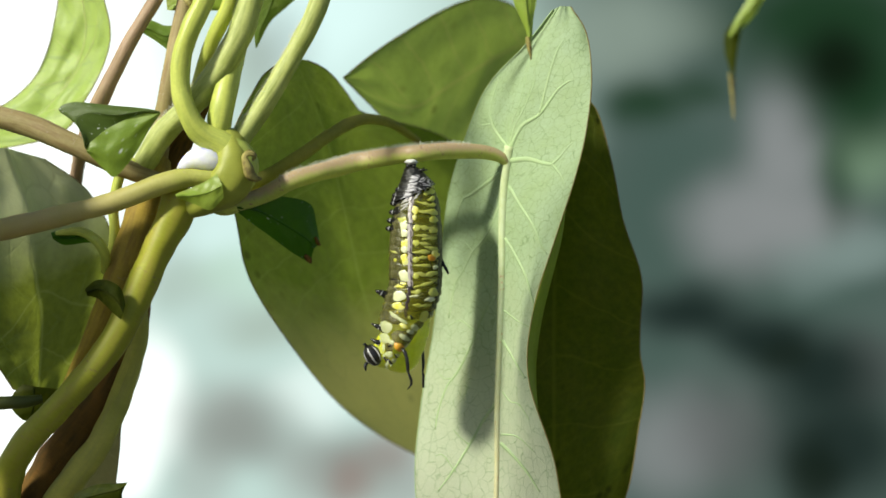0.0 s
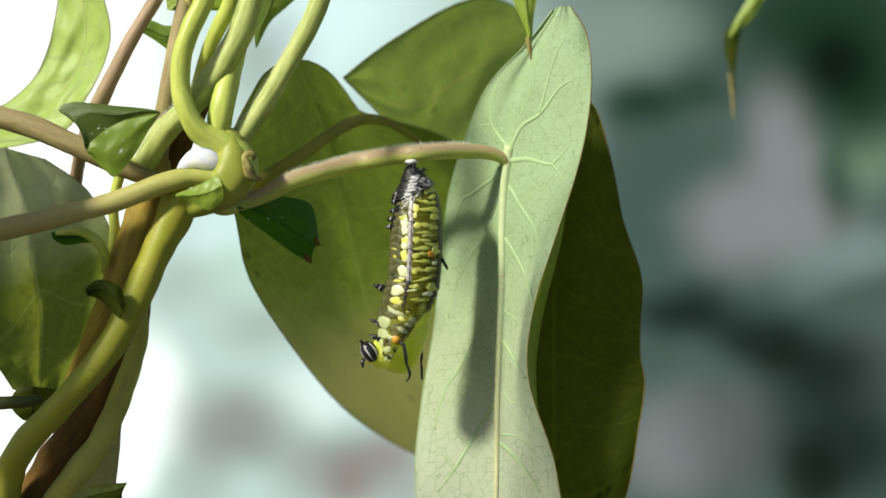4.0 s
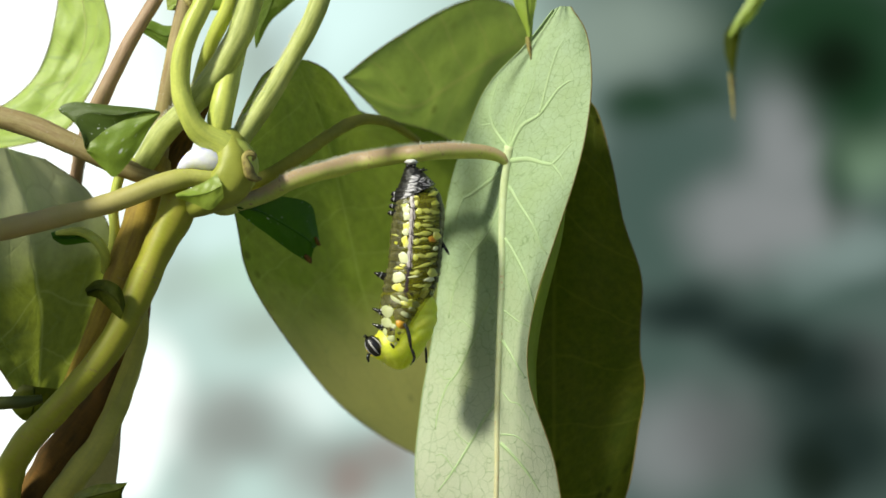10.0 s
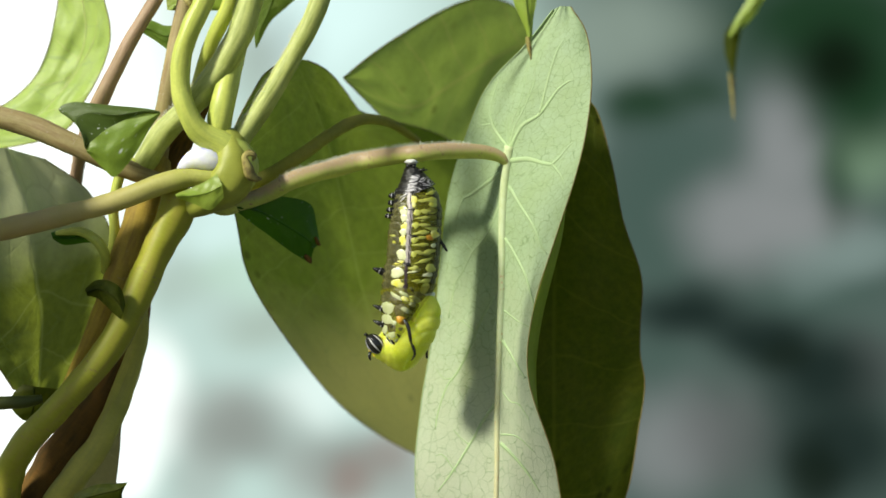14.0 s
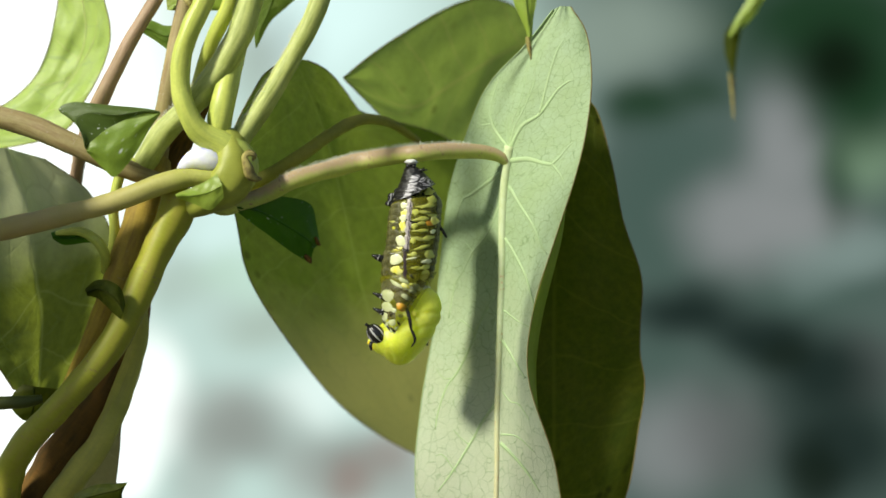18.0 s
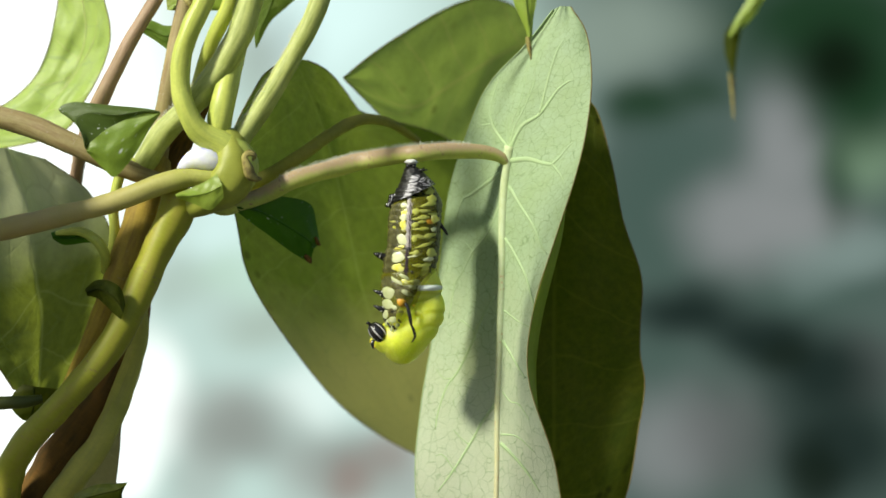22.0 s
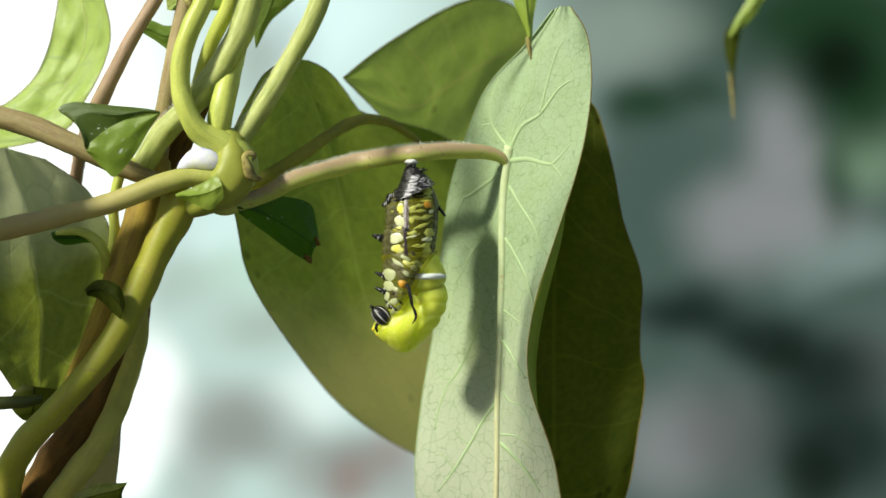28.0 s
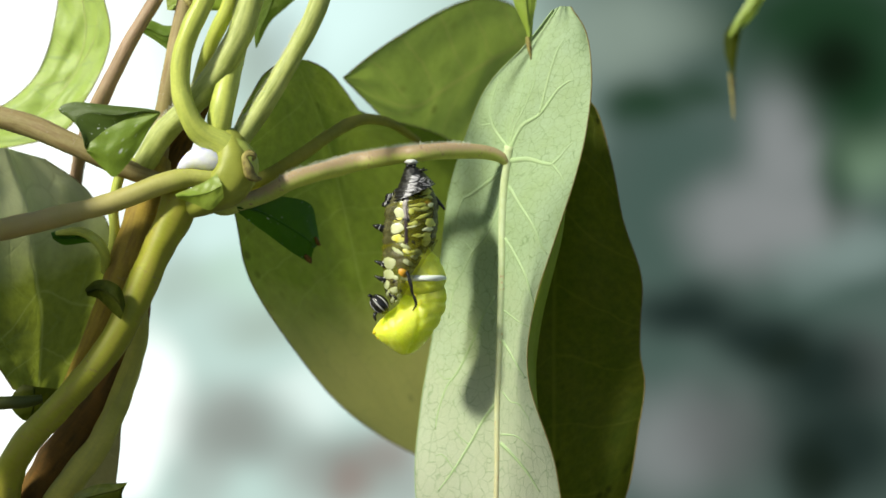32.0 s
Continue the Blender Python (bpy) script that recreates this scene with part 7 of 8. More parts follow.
    walk(SEGMENT[12], [(0, at(8.5, -199, 0, 0)), (0.5, at(8.69, -200.78, -0.15, 0)), (1, at(6.4, -195.75, 0.78, 0)), (1.5, at(6.26, -190.98, 1.63, 0)), (2, at(6.75, -189.32, -0.62, 0)), (2.5, at(3.84, -186.48, -0.66, 0)), (3, at(4.58, -190.37, -0.35, 0)), (3.5, at(5.2, -192.15, 0.22, 0)), (5.5, at(9.12, -184.16, -0.4, 0)), (6, at(7.07, -186.39, -0.91, 0)), (6.5, at(4.73, -182.33, 0.31, 0)), (7, at(6.1, -177.73, 0.96, 0)), (7.5, at(5.47, -173.45, -1.28, 0)), (8, at(3.88, -169.28, -1.67, 0)), (8.5, at(4.31, -174.46, -1.21, 0)), (9, at(5.02, -175.98, -1.1, 0)), (9.5, at(5.99, -170.54, -0.71, 0)), (10, at(7.88, -166.98, -1.93, 0)), (10.5, at(6.75, -163.8, -1.78, 0)), (11, at(7.65, -166.56, -2.6, 0)), (11.5, at(8.01, -170.12, -2.05, 0)), (12, at(7.79, -163.89, -1.91, 0)), (12.5, at(6.95, -159.04, -3.38, 0)), (13, at(4.43, -153.52, -3.42, 0)), (13.5, at(6.16, -159.92, -3.15, 0)), (14, at(4.63, -161.68, -3.24, 0)), (14.5, at(4.69, -157.61, -2.61, 0)), (16.5, at(5.93, -153.64, -3.77, 0)), (17, at(5.4, -149.38, -3.14, 0)), (17.5, at(5.1, -142.1, -3.32, 0)), (18, at(3.14, -137.56, -3.47, 0)), (18.5, at(3.3, -141.23, -2.99, 0)), (19, at(2.94, -146.3, -3.38, 0)), (19.5, at(3.14, -144.54, -3.32, 0)), (20, at(5.57, -135.34, -3.29, 0)), (20.5, at(4.72, -129.62, -3.64, 0)), (21, at(3.41, -127.28, -4.75, 0)), (21.5, at(5.52, -133.62, -4.58, 0)), (22, at(5.35, -134.33, -4.8, 0)), (22.5, at(6.62, -126.84, -4.15, 0)), (23, at(3.1, -118.61, -5.28, 0)), (23.5, at(1.72, -116.55, -5.03, 0)), (24, at(3.59, -124.51, -4.61, 0)), (24.5, at(3.22, -126.67, -5.7, 0)), (25, at(4.2, -116.94, -4.48, 0)), (25.5, at(2.72, -110.42, -5.56, 0)), (27.5, at(3.72, -106.53, -6.2, 0)), (28, at(1.12, -101.94, -7.15, 0)), (28.5, at(0.36, -107.41, -6.35, 0)), (29, at(1.45, -111.79, -8.24, 0)), (29.5, at(3.88, -101.02, -5.96, 0)), (30, at(1.33, -92.4, -6.87, 0)), (30.5, at(3.79, -96.42, -5.49, 0)), (31, at(1.61, -101.31, -7.37, 0)), (31.5, at(3.79, -96.04, -8.32, 0)), (32, at(0.44, -86.76, -8.52, 0))])
    walk(SEGMENT[13], [(0, at(8, -212.5, 0, 0)), (0.5, at(8.08, -213.81, 0.06, 0)), (1, at(5.76, -208.94, 0.9, 0)), (1.5, at(5.33, -204.25, 1.7, 0)), (2, at(6.25, -202.94, -0.78, 0)), (2.5, at(3.23, -199.99, -0.77, 0)), (3, at(3.95, -203.49, -0.28, 0)), (3.5, at(4.27, -204.8, 0.52, 0)), (5.5, at(8.39, -197.19, -0.38, 0)), (6, at(6.22, -198.74, -0.87, 0)), (6.5, at(4.31, -194.79, 0.33, 0)), (7, at(5.36, -190.15, 0.65, 0)), (7.5, at(5.44, -186.46, -1.24, 0)), (8, at(3.87, -182.09, -1.82, 0)), (8.5, at(4.11, -187, -1.22, 0)), (9, at(3.71, -187.87, -0.81, 0)), (9.5, at(4.59, -182.8, -0.61, 0)), (10, at(6.68, -179.83, -1.82, 0)), (10.5, at(5.37, -176.36, -1.52, 0)), (11, at(6.95, -178.55, -2.32, 0)), (11.5, at(6.04, -181.55, -1.53, 0)), (12, at(5.91, -176.07, -1.47, 0)), (12.5, at(5.86, -171.34, -2.95, 0)), (13, at(3.42, -165.93, -2.76, 0)), (13.5, at(5.07, -171.47, -2.64, 0)), (14, at(3.53, -173.11, -2.7, 0)), (14.5, at(3.2, -169.55, -2.01, 0)), (16.5, at(5.33, -165.28, -3.01, 0)), (17, at(4.29, -161.22, -2.48, 0)), (17.5, at(3.43, -154.11, -2.76, 0)), (18, at(1.67, -149.17, -3.04, 0)), (18.5, at(2.13, -152.58, -2.39, 0)), (19, at(1.56, -157.08, -2.83, 0)), (19.5, at(1.67, -155.4, -2.8, 0)), (20, at(3.33, -146.2, -2.76, 0)), (20.5, at(3.25, -140.28, -3.27, 0)), (21, at(2.92, -138.32, -4.23, 0)), (21.5, at(5.14, -144.99, -3.62, 0)), (22, at(4.65, -146.08, -3.76, 0)), (22.5, at(4.94, -138.5, -3.4, 0)), (23, at(2.01, -130.18, -4.49, 0)), (23.5, at(0.91, -128.01, -4.24, 0)), (24, at(2.99, -135.51, -3.51, 0)), (24.5, at(2.8, -138.45, -4.7, 0)), (25, at(2.23, -128.23, -3.58, 0)), (25.5, at(1.45, -121.91, -4.43, 0)), (27.5, at(2.37, -117.37, -5.02, 0)), (28, at(0.65, -112.77, -5.9, 0)), (28.5, at(-0.13, -117.47, -5.01, 0)), (29, at(1.14, -123.39, -6.79, 0)), (29.5, at(2.82, -111.58, -4.57, 0)), (30, at(0.77, -103.07, -5.22, 0)), (30.5, at(3.48, -105.93, -3.86, 0)), (31, at(2.01, -111.41, -5.62, 0)), (31.5, at(3.52, -106.8, -6.63, 0)), (32, at(1.04, -96.84, -6.72, 0))])
    walk(SEGMENT[14], [(0, at(5.5, -226, 0, 0)), (0.5, at(5.47, -226.83, 0.27, 0)), (1, at(3.12, -222.14, 0.98, 0)), (1.5, at(2.39, -217.51, 1.71, 0)), (2, at(3.76, -216.56, -0.89, 0)), (2.5, at(0.63, -213.5, -0.84, 0)), (3, at(1.32, -216.61, -0.2, 0)), (3.5, at(1.35, -217.44, 0.8, 0)), (5.5, at(5.65, -210.23, -0.34, 0)), (6, at(3.38, -211.08, -0.8, 0)), (6.5, at(1.88, -207.26, 0.35, 0)), (7, at(2.63, -202.58, 0.34, 0)), (7.5, at(3.4, -199.48, -1.14, 0)), (8, at(1.85, -194.9, -1.88, 0)), (8.5, at(1.91, -199.53, -1.16, 0)), (9, at(0.41, -199.76, -0.5, 0)), (9.5, at(1.18, -195.06, -0.48, 0)), (10, at(3.48, -192.68, -1.63, 0)), (10.5, at(1.98, -188.91, -1.2, 0)), (11, at(4.26, -190.54, -1.94, 0)), (11.5, at(2.06, -192.99, -0.96, 0)), (12, at(2.04, -188.26, -0.97, 0)), (12.5, at(2.78, -183.64, -2.4, 0)), (13, at(0.41, -178.34, -2, 0)), (13.5, at(1.98, -183.02, -2.04, 0)), (14, at(0.43, -184.54, -2.06, 0)), (14.5, at(-0.29, -181.49, -1.34, 0)), (16.5, at(2.73, -176.92, -2.14, 0)), (17, at(1.18, -173.07, -1.73, 0)), (17.5, at(-0.24, -166.11, -2.1, 0)), (18, at(-1.79, -160.79, -2.48, 0)), (18.5, at(-1.04, -163.92, -1.7, 0)), (19, at(-1.82, -167.85, -2.16, 0)), (19.5, at(-1.79, -166.27, -2.18, 0)), (20, at(-0.91, -157.07, -2.13, 0)), (20.5, at(-0.21, -150.95, -2.77, 0)), (21, at(0.43, -149.37, -3.55, 0)), (21.5, at(2.76, -156.35, -2.55, 0)), (22, at(1.96, -157.82, -2.61, 0)), (22.5, at(1.26, -150.17, -2.52, 0)), (23, at(-1.07, -141.75, -3.54, 0)), (23.5, at(-1.9, -139.47, -3.29, 0)), (24, at(0.38, -146.5, -2.3, 0)), (24.5, at(0.38, -150.22, -3.5, 0)), (25, at(-1.74, -139.52, -2.55, 0)), (25.5, at(-1.81, -133.4, -3.16, 0)), (27.5, at(-0.99, -128.2, -3.67, 0)), (28, at(-1.82, -123.61, -4.46, 0)), (28.5, at(-2.62, -127.54, -3.51, 0)), (29, at(-1.17, -135, -5.1, 0)), (29.5, at(-0.24, -122.13, -3.04, 0)), (30, at(-1.79, -113.74, -3.43, 0)), (30.5, at(1.18, -115.44, -2.13, 0)), (31, at(0.4, -121.51, -3.7, 0)), (31.5, at(1.26, -117.56, -4.74, 0)), (32, at(-0.37, -106.92, -4.75, 0))])
    walk(SEGMENT[15], [(0, at(2, -239.5, 0, 0)), (0.5, at(1.96, -240.07, 0.26, 0)), (1, at(-0.83, -235.13, 0.8, 0)), (1.5, at(-1.94, -230.38, 1.44, 0)), (2, at(0.77, -230.15, -0.86, 0)), (2.5, at(-2.37, -227.07, -0.81, 0)), (3, at(-2.11, -230.23, -0.2, 0)), (3.5, at(-2.3, -230.64, 0.57, 0)), (5.5, at(2.81, -224.01, -0.8, 0)), (6, at(0.36, -224.61, -1.12, 0)), (6.5, at(-1.79, -220.36, -0.24, 0)), (7, at(-1.32, -215.76, -0.32, 0)), (7.5, at(0.81, -212.97, -1.56, 0)), (8, at(-0.29, -208.55, -2.23, 0)), (8.5, at(-0.89, -213.11, -1.64, 0)), (9, at(-2.74, -213.15, -1.05, 0)), (9.5, at(-2.13, -208.25, -1.08, 0)), (10, at(0.81, -205.96, -2.09, 0)), (10.5, at(-0.14, -202.56, -1.7, 0)), (11, at(2.15, -204.1, -2.39, 0)), (11.5, at(-0.74, -206.1, -1.51, 0)), (12, at(-0.88, -201.35, -1.51, 0)), (12.5, at(0.8, -197.22, -2.68, 0)), (13, at(-1.39, -192.01, -2.34, 0)), (13.5, at(0.01, -196.45, -2.42, 0)), (14, at(-1.53, -197.82, -2.36, 0)), (14.5, at(-2.74, -194.5, -1.83, 0)), (16.5, at(1.1, -190.16, -2.58, 0)), (17, at(-1.09, -186.05, -2.2, 0)), (17.5, at(-2.29, -179.31, -2.51, 0)), (18, at(-3.34, -174.4, -2.78, 0)), (18.5, at(-3.2, -177, -2.08, 0)), (19, at(-3.8, -180.85, -2.49, 0)), (19.5, at(-3.95, -179.01, -2.53, 0)), (20, at(-3.35, -170.11, -2.47, 0)), (20.5, at(-1.56, -164.45, -3.02, 0)), (21, at(-0.64, -162.76, -3.72, 0)), (21.5, at(1.1, -169.2, -2.94, 0)), (22, at(-0.14, -170.7, -3, 0)), (22.5, at(-1.09, -162.95, -2.87, 0)), (23, at(-2.31, -155.26, -3.79, 0)), (23.5, at(-2.91, -152.8, -3.6, 0)), (24, at(-1.39, -159.4, -2.71, 0)), (24.5, at(-1.64, -162.96, -3.79, 0)), (25, at(-3.65, -152.51, -2.87, 0)), (25.5, at(-3.4, -146.52, -3.4, 0)), (27.5, at(-2.61, -141.2, -3.7, 0)), (28, at(-2.75, -136.76, -4.52, 0)), (28.5, at(-4, -140.25, -3.7, 0)), (29, at(-3.39, -147.03, -4.94, 0)), (29.5, at(-2.75, -134.76, -3.24, 0)), (30, at(-3.21, -127.06, -3.47, 0)), (30.5, at(-0.75, -128, -2.55, 0)), (31, at(-1.35, -133.55, -3.97, 0)), (31.5, at(-0.44, -129.56, -4.8, 0)), (32, at(-1.54, -119.26, -4.82, 0))])
    walk(SEGMENT[16], [(0, at(-2, -253, 0, 0)), (0.5, at(-2.03, -253.43, 0.2, 0)), (1, at(-5.37, -248.21, 0.61, 0)), (1.5, at(-6.79, -243.29, 1.2, 0)), (2, at(-2.75, -243.69, -0.83, 0)), (2.5, at(-5.81, -240.61, -0.79, 0)), (3, at(-6.1, -243.98, -0.26, 0)), (3.5, at(-6.43, -244.16, 0.2, 0)), (5.5, at(-0.43, -238.15, -1.45, 0)), (6, at(-3.1, -238.55, -1.68, 0)), (6.5, at(-5.9, -233.84, -1.04, 0)), (7, at(-5.89, -229.24, -1.1, 0)), (7.5, at(-2.14, -226.75, -2.18, 0)), (8, at(-2.65, -222.48, -2.8, 0)), (8.5, at(-3.98, -227.1, -2.37, 0)), (9, at(-6.2, -227.18, -1.94, 0)), (9.5, at(-5.79, -221.94, -1.95, 0)), (10, at(-2.19, -219.59, -2.77, 0)), (10.5, at(-2.36, -216.77, -2.53, 0)), (11, at(-0.03, -218.3, -3.24, 0)), (11.5, at(-3.63, -219.99, -2.5, 0)), (12, at(-4.03, -215.04, -2.38, 0)), (12.5, at(-1.29, -211.37, -3.34, 0)), (13, at(-3.25, -206.36, -3.1, 0)), (13.5, at(-2.01, -210.65, -3.28, 0)), (14, at(-3.54, -211.82, -3.11, 0)), (14.5, at(-5.32, -208.19, -2.71, 0)), (16.5, at(-0.57, -204.2, -3.52, 0)), (17, at(-3.45, -199.74, -3.11, 0)), (17.5, at(-4.31, -193.15, -3.35, 0)), (18, at(-4.86, -188.74, -3.56, 0)), (18.5, at(-5.38, -190.83, -2.92, 0)), (19, at(-5.84, -194.68, -3.33, 0)), (19.5, at(-6.13, -192.49, -3.36, 0)), (20, at(-5.68, -183.95, -3.32, 0)), (20.5, at(-2.66, -178.79, -3.81, 0)), (21, at(-1.58, -176.9, -4.42, 0)), (21.5, at(-0.57, -182.89, -3.86, 0)), (22, at(-2.36, -184.39, -3.9, 0)), (22.5, at(-3.45, -176.42, -3.67, 0)), (23, at(-3.41, -169.61, -4.61, 0)), (23.5, at(-3.87, -167, -4.47, 0)), (24, at(-3.25, -173.29, -3.71, 0)), (24.5, at(-3.93, -176.44, -4.57, 0)), (25, at(-5.47, -166.36, -3.74, 0)), (25.5, at(-4.8, -160.52, -4.22, 0)), (27.5, at(-4.02, -155.13, -4.37, 0)), (28, at(-3.5, -150.9, -5.27, 0)), (28.5, at(-5.26, -154.08, -4.62, 0)), (29, at(-5.7, -159.63, -5.29, 0)), (29.5, at(-5.17, -148.39, -4.1, 0)), (30, at(-4.48, -141.56, -4.26, 0)), (30.5, at(-2.79, -141.96, -3.78, 0)), (31, at(-3.24, -146.73, -4.96, 0)), (31.5, at(-2.1, -142.48, -5.52, 0)), (32, at(-2.69, -132.74, -5.66, 0))])
    walk(SEGMENT[17], [(0, at(-7, -266, 0, 0)), (0.5, at(-7.02, -266.3, 0.14, 0)), (1, at(-10.9, -260.82, 0.44, 0)), (1.5, at(-12.61, -255.75, 0.97, 0)), (2, at(-7.3, -256.72, -0.8, 0)), (2.5, at(-10.28, -253.65, -0.78, 0)), (3, at(-11.11, -257.23, -0.32, 0)), (3.5, at(-11.56, -257.22, -0.15, 0)), (5.5, at(-4.7, -251.81, -2.11, 0)), (6, at(-7.58, -252.01, -2.23, 0)), (6.5, at(-11.01, -246.89, -1.82, 0)), (7, at(-11.48, -242.29, -1.84, 0)), (7.5, at(-6.14, -240.08, -2.78, 0)), (8, at(-6.09, -235.93, -3.37, 0)), (8.5, at(-8.12, -240.63, -3.09, 0)), (9, at(-10.68, -240.77, -2.82, 0)), (9.5, at(-10.48, -235.19, -2.79, 0)), (10, at(-6.26, -232.77, -3.41, 0)), (10.5, at(-5.66, -230.51, -3.34, 0)), (11, at(-3.28, -232.03, -4.08, 0)), (11.5, at(-7.57, -233.43, -3.48, 0)), (12, at(-8.24, -228.29, -3.22, 0)), (12.5, at(-4.46, -225.05, -3.98, 0)), (13, at(-6.2, -220.24, -3.86, 0)), (13.5, at(-5.11, -224.38, -4.12, 0)), (14, at(-6.63, -225.36, -3.86, 0)), (14.5, at(-8.98, -221.44, -3.56, 0)), (16.5, at(-3.33, -217.79, -4.45, 0)), (17, at(-6.89, -212.99, -4, 0)), (17.5, at(-7.41, -206.55, -4.18, 0)), (18, at(-7.47, -202.61, -4.33, 0)), (18.5, at(-8.63, -204.22, -3.76, 0)), (19, at(-8.95, -208.07, -4.16, 0)), (19.5, at(-9.38, -205.54, -4.19, 0)), (20, at(-9.06, -197.35, -4.18, 0)), (20.5, at(-4.88, -192.66, -4.62, 0)), (21, at(-3.63, -190.56, -5.13, 0)), (21.5, at(-3.33, -196.14, -4.76, 0)), (22, at(-5.67, -197.64, -4.77, 0)), (22.5, at(-6.89, -189.45, -4.45, 0)), (23, at(-5.63, -183.49, -5.44, 0)), (23.5, at(-5.94, -180.73, -5.35, 0)), (24, at(-6.2, -186.73, -4.69, 0)), (24.5, at(-7.31, -189.49, -5.3, 0)), (25, at(-8.36, -179.75, -4.62, 0)), (25.5, at(-7.28, -174.06, -5.06, 0)), (27.5, at(-6.52, -168.58, -5.06, 0)), (28, at(-5.36, -164.56, -6.04, 0)), (28.5, at(-7.61, -167.47, -5.57, 0)), (29, at(-9.08, -171.79, -5.64, 0)), (29.5, at(-8.62, -161.57, -5, 0)), (30, at(-6.84, -155.58, -5.09, 0)), (30.5, at(-5.9, -155.49, -4.98, 0)), (31, at(-6.22, -159.49, -5.91, 0)), (31.5, at(-4.85, -154.97, -6.22, 0)), (32, at(-4.95, -145.79, -6.46, 0))])
    walk(SEGMENT[CHEST], [(0, at(-15, -304, 0)), (0.5, at(-15, -304.21, -0.08)), (1, at(-19.6, -298.08, -0.07)), (1.5, at(-21.95, -292.25, 0.09)), (2, at(-14.25, -295.76, -0.36)), (2.5, at(-17.3, -292.75, -0.37)), (3, at(-18.85, -296.12, -0.21)), (3.5, at(-19.6, -295.7, -0.34)), (5.5, at(-11.45, -293.52, -1.3)), (6, at(-14.55, -293.54, -1.31)), (6.5, at(-19.15, -287.86, -1.47)), (7, at(-19.9, -283.24, -1.46)), (7.5, at(-12.25, -282.23, -1.66)), (8, at(-11.45, -278.97, -1.88)), (8.5, at(-14.55, -283.47, -1.85)), (9, at(-17.65, -283.47, -1.85)), (9.5, at(-17.65, -277.51, -1.9)), (10, at(-12.25, -275.49, -2)), (10.5, at(-10.7, -274.03, -2.02)), (11, at(-8.45, -276.36, -2.33)), (11.5, at(-13.8, -276.89, -2.25)), (12, at(-14.55, -271.15, -2.1)), (12.5, at(-9.2, -269.15, -2.19)), (13, at(-10.7, -264.65, -2.23)), (13.5, at(-9.95, -268.89, -2.4)), (14, at(-11.45, -269.33, -2.26)), (14.5, at(-14.55, -264.86, -2.31)), (16.5, at(-7.65, -262.84, -2.71)), (17, at(-12.25, -257.08, -2.56)), (17.5, at(-12.25, -250.93, -2.54)), (18, at(-11.45, -247.75, -2.51)), (18.5, at(-13.8, -248.34, -2.45)), (19, at(-13.8, -252.6, -2.61)), (19.5, at(-14.55, -249.66, -2.65)), (20, at(-14.55, -241.9, -2.61)), (20.5, at(-8.45, -238.15, -2.64)), (21, at(-6.85, -236.4, -2.85)), (21.5, at(-7.65, -241.15, -2.91)), (22, at(-10.7, -242.64, -2.9)), (22.5, at(-12.25, -233.83, -2.75)), (23, at(-9.2, -229.95, -3)), (23.5, at(-9.2, -226.85, -3)), (24, at(-10.7, -232.08, -2.95)), (24.5, at(-12.25, -234.55, -3)), (25, at(-13, -224.92, -2.84)), (25.5, at(-11.5, -220, -3)), (27.5, at(-10.75, -214.39, -2.92)), (28, at(-8.4, -210.8, -3)), (28.5, at(-11.5, -213.05, -3)), (29, at(-14.55, -216.15, -3)), (29.5, at(-14.55, -206.95, -3)), (30, at(-10.75, -202.07, -2.89)), (30.5, at(-10.75, -200.85, -3)), (31, at(-10.75, -203.9, -3)), (31.5, at(-9.15, -199.3, -3)), (32, at(-8.4, -190.85, -3))])
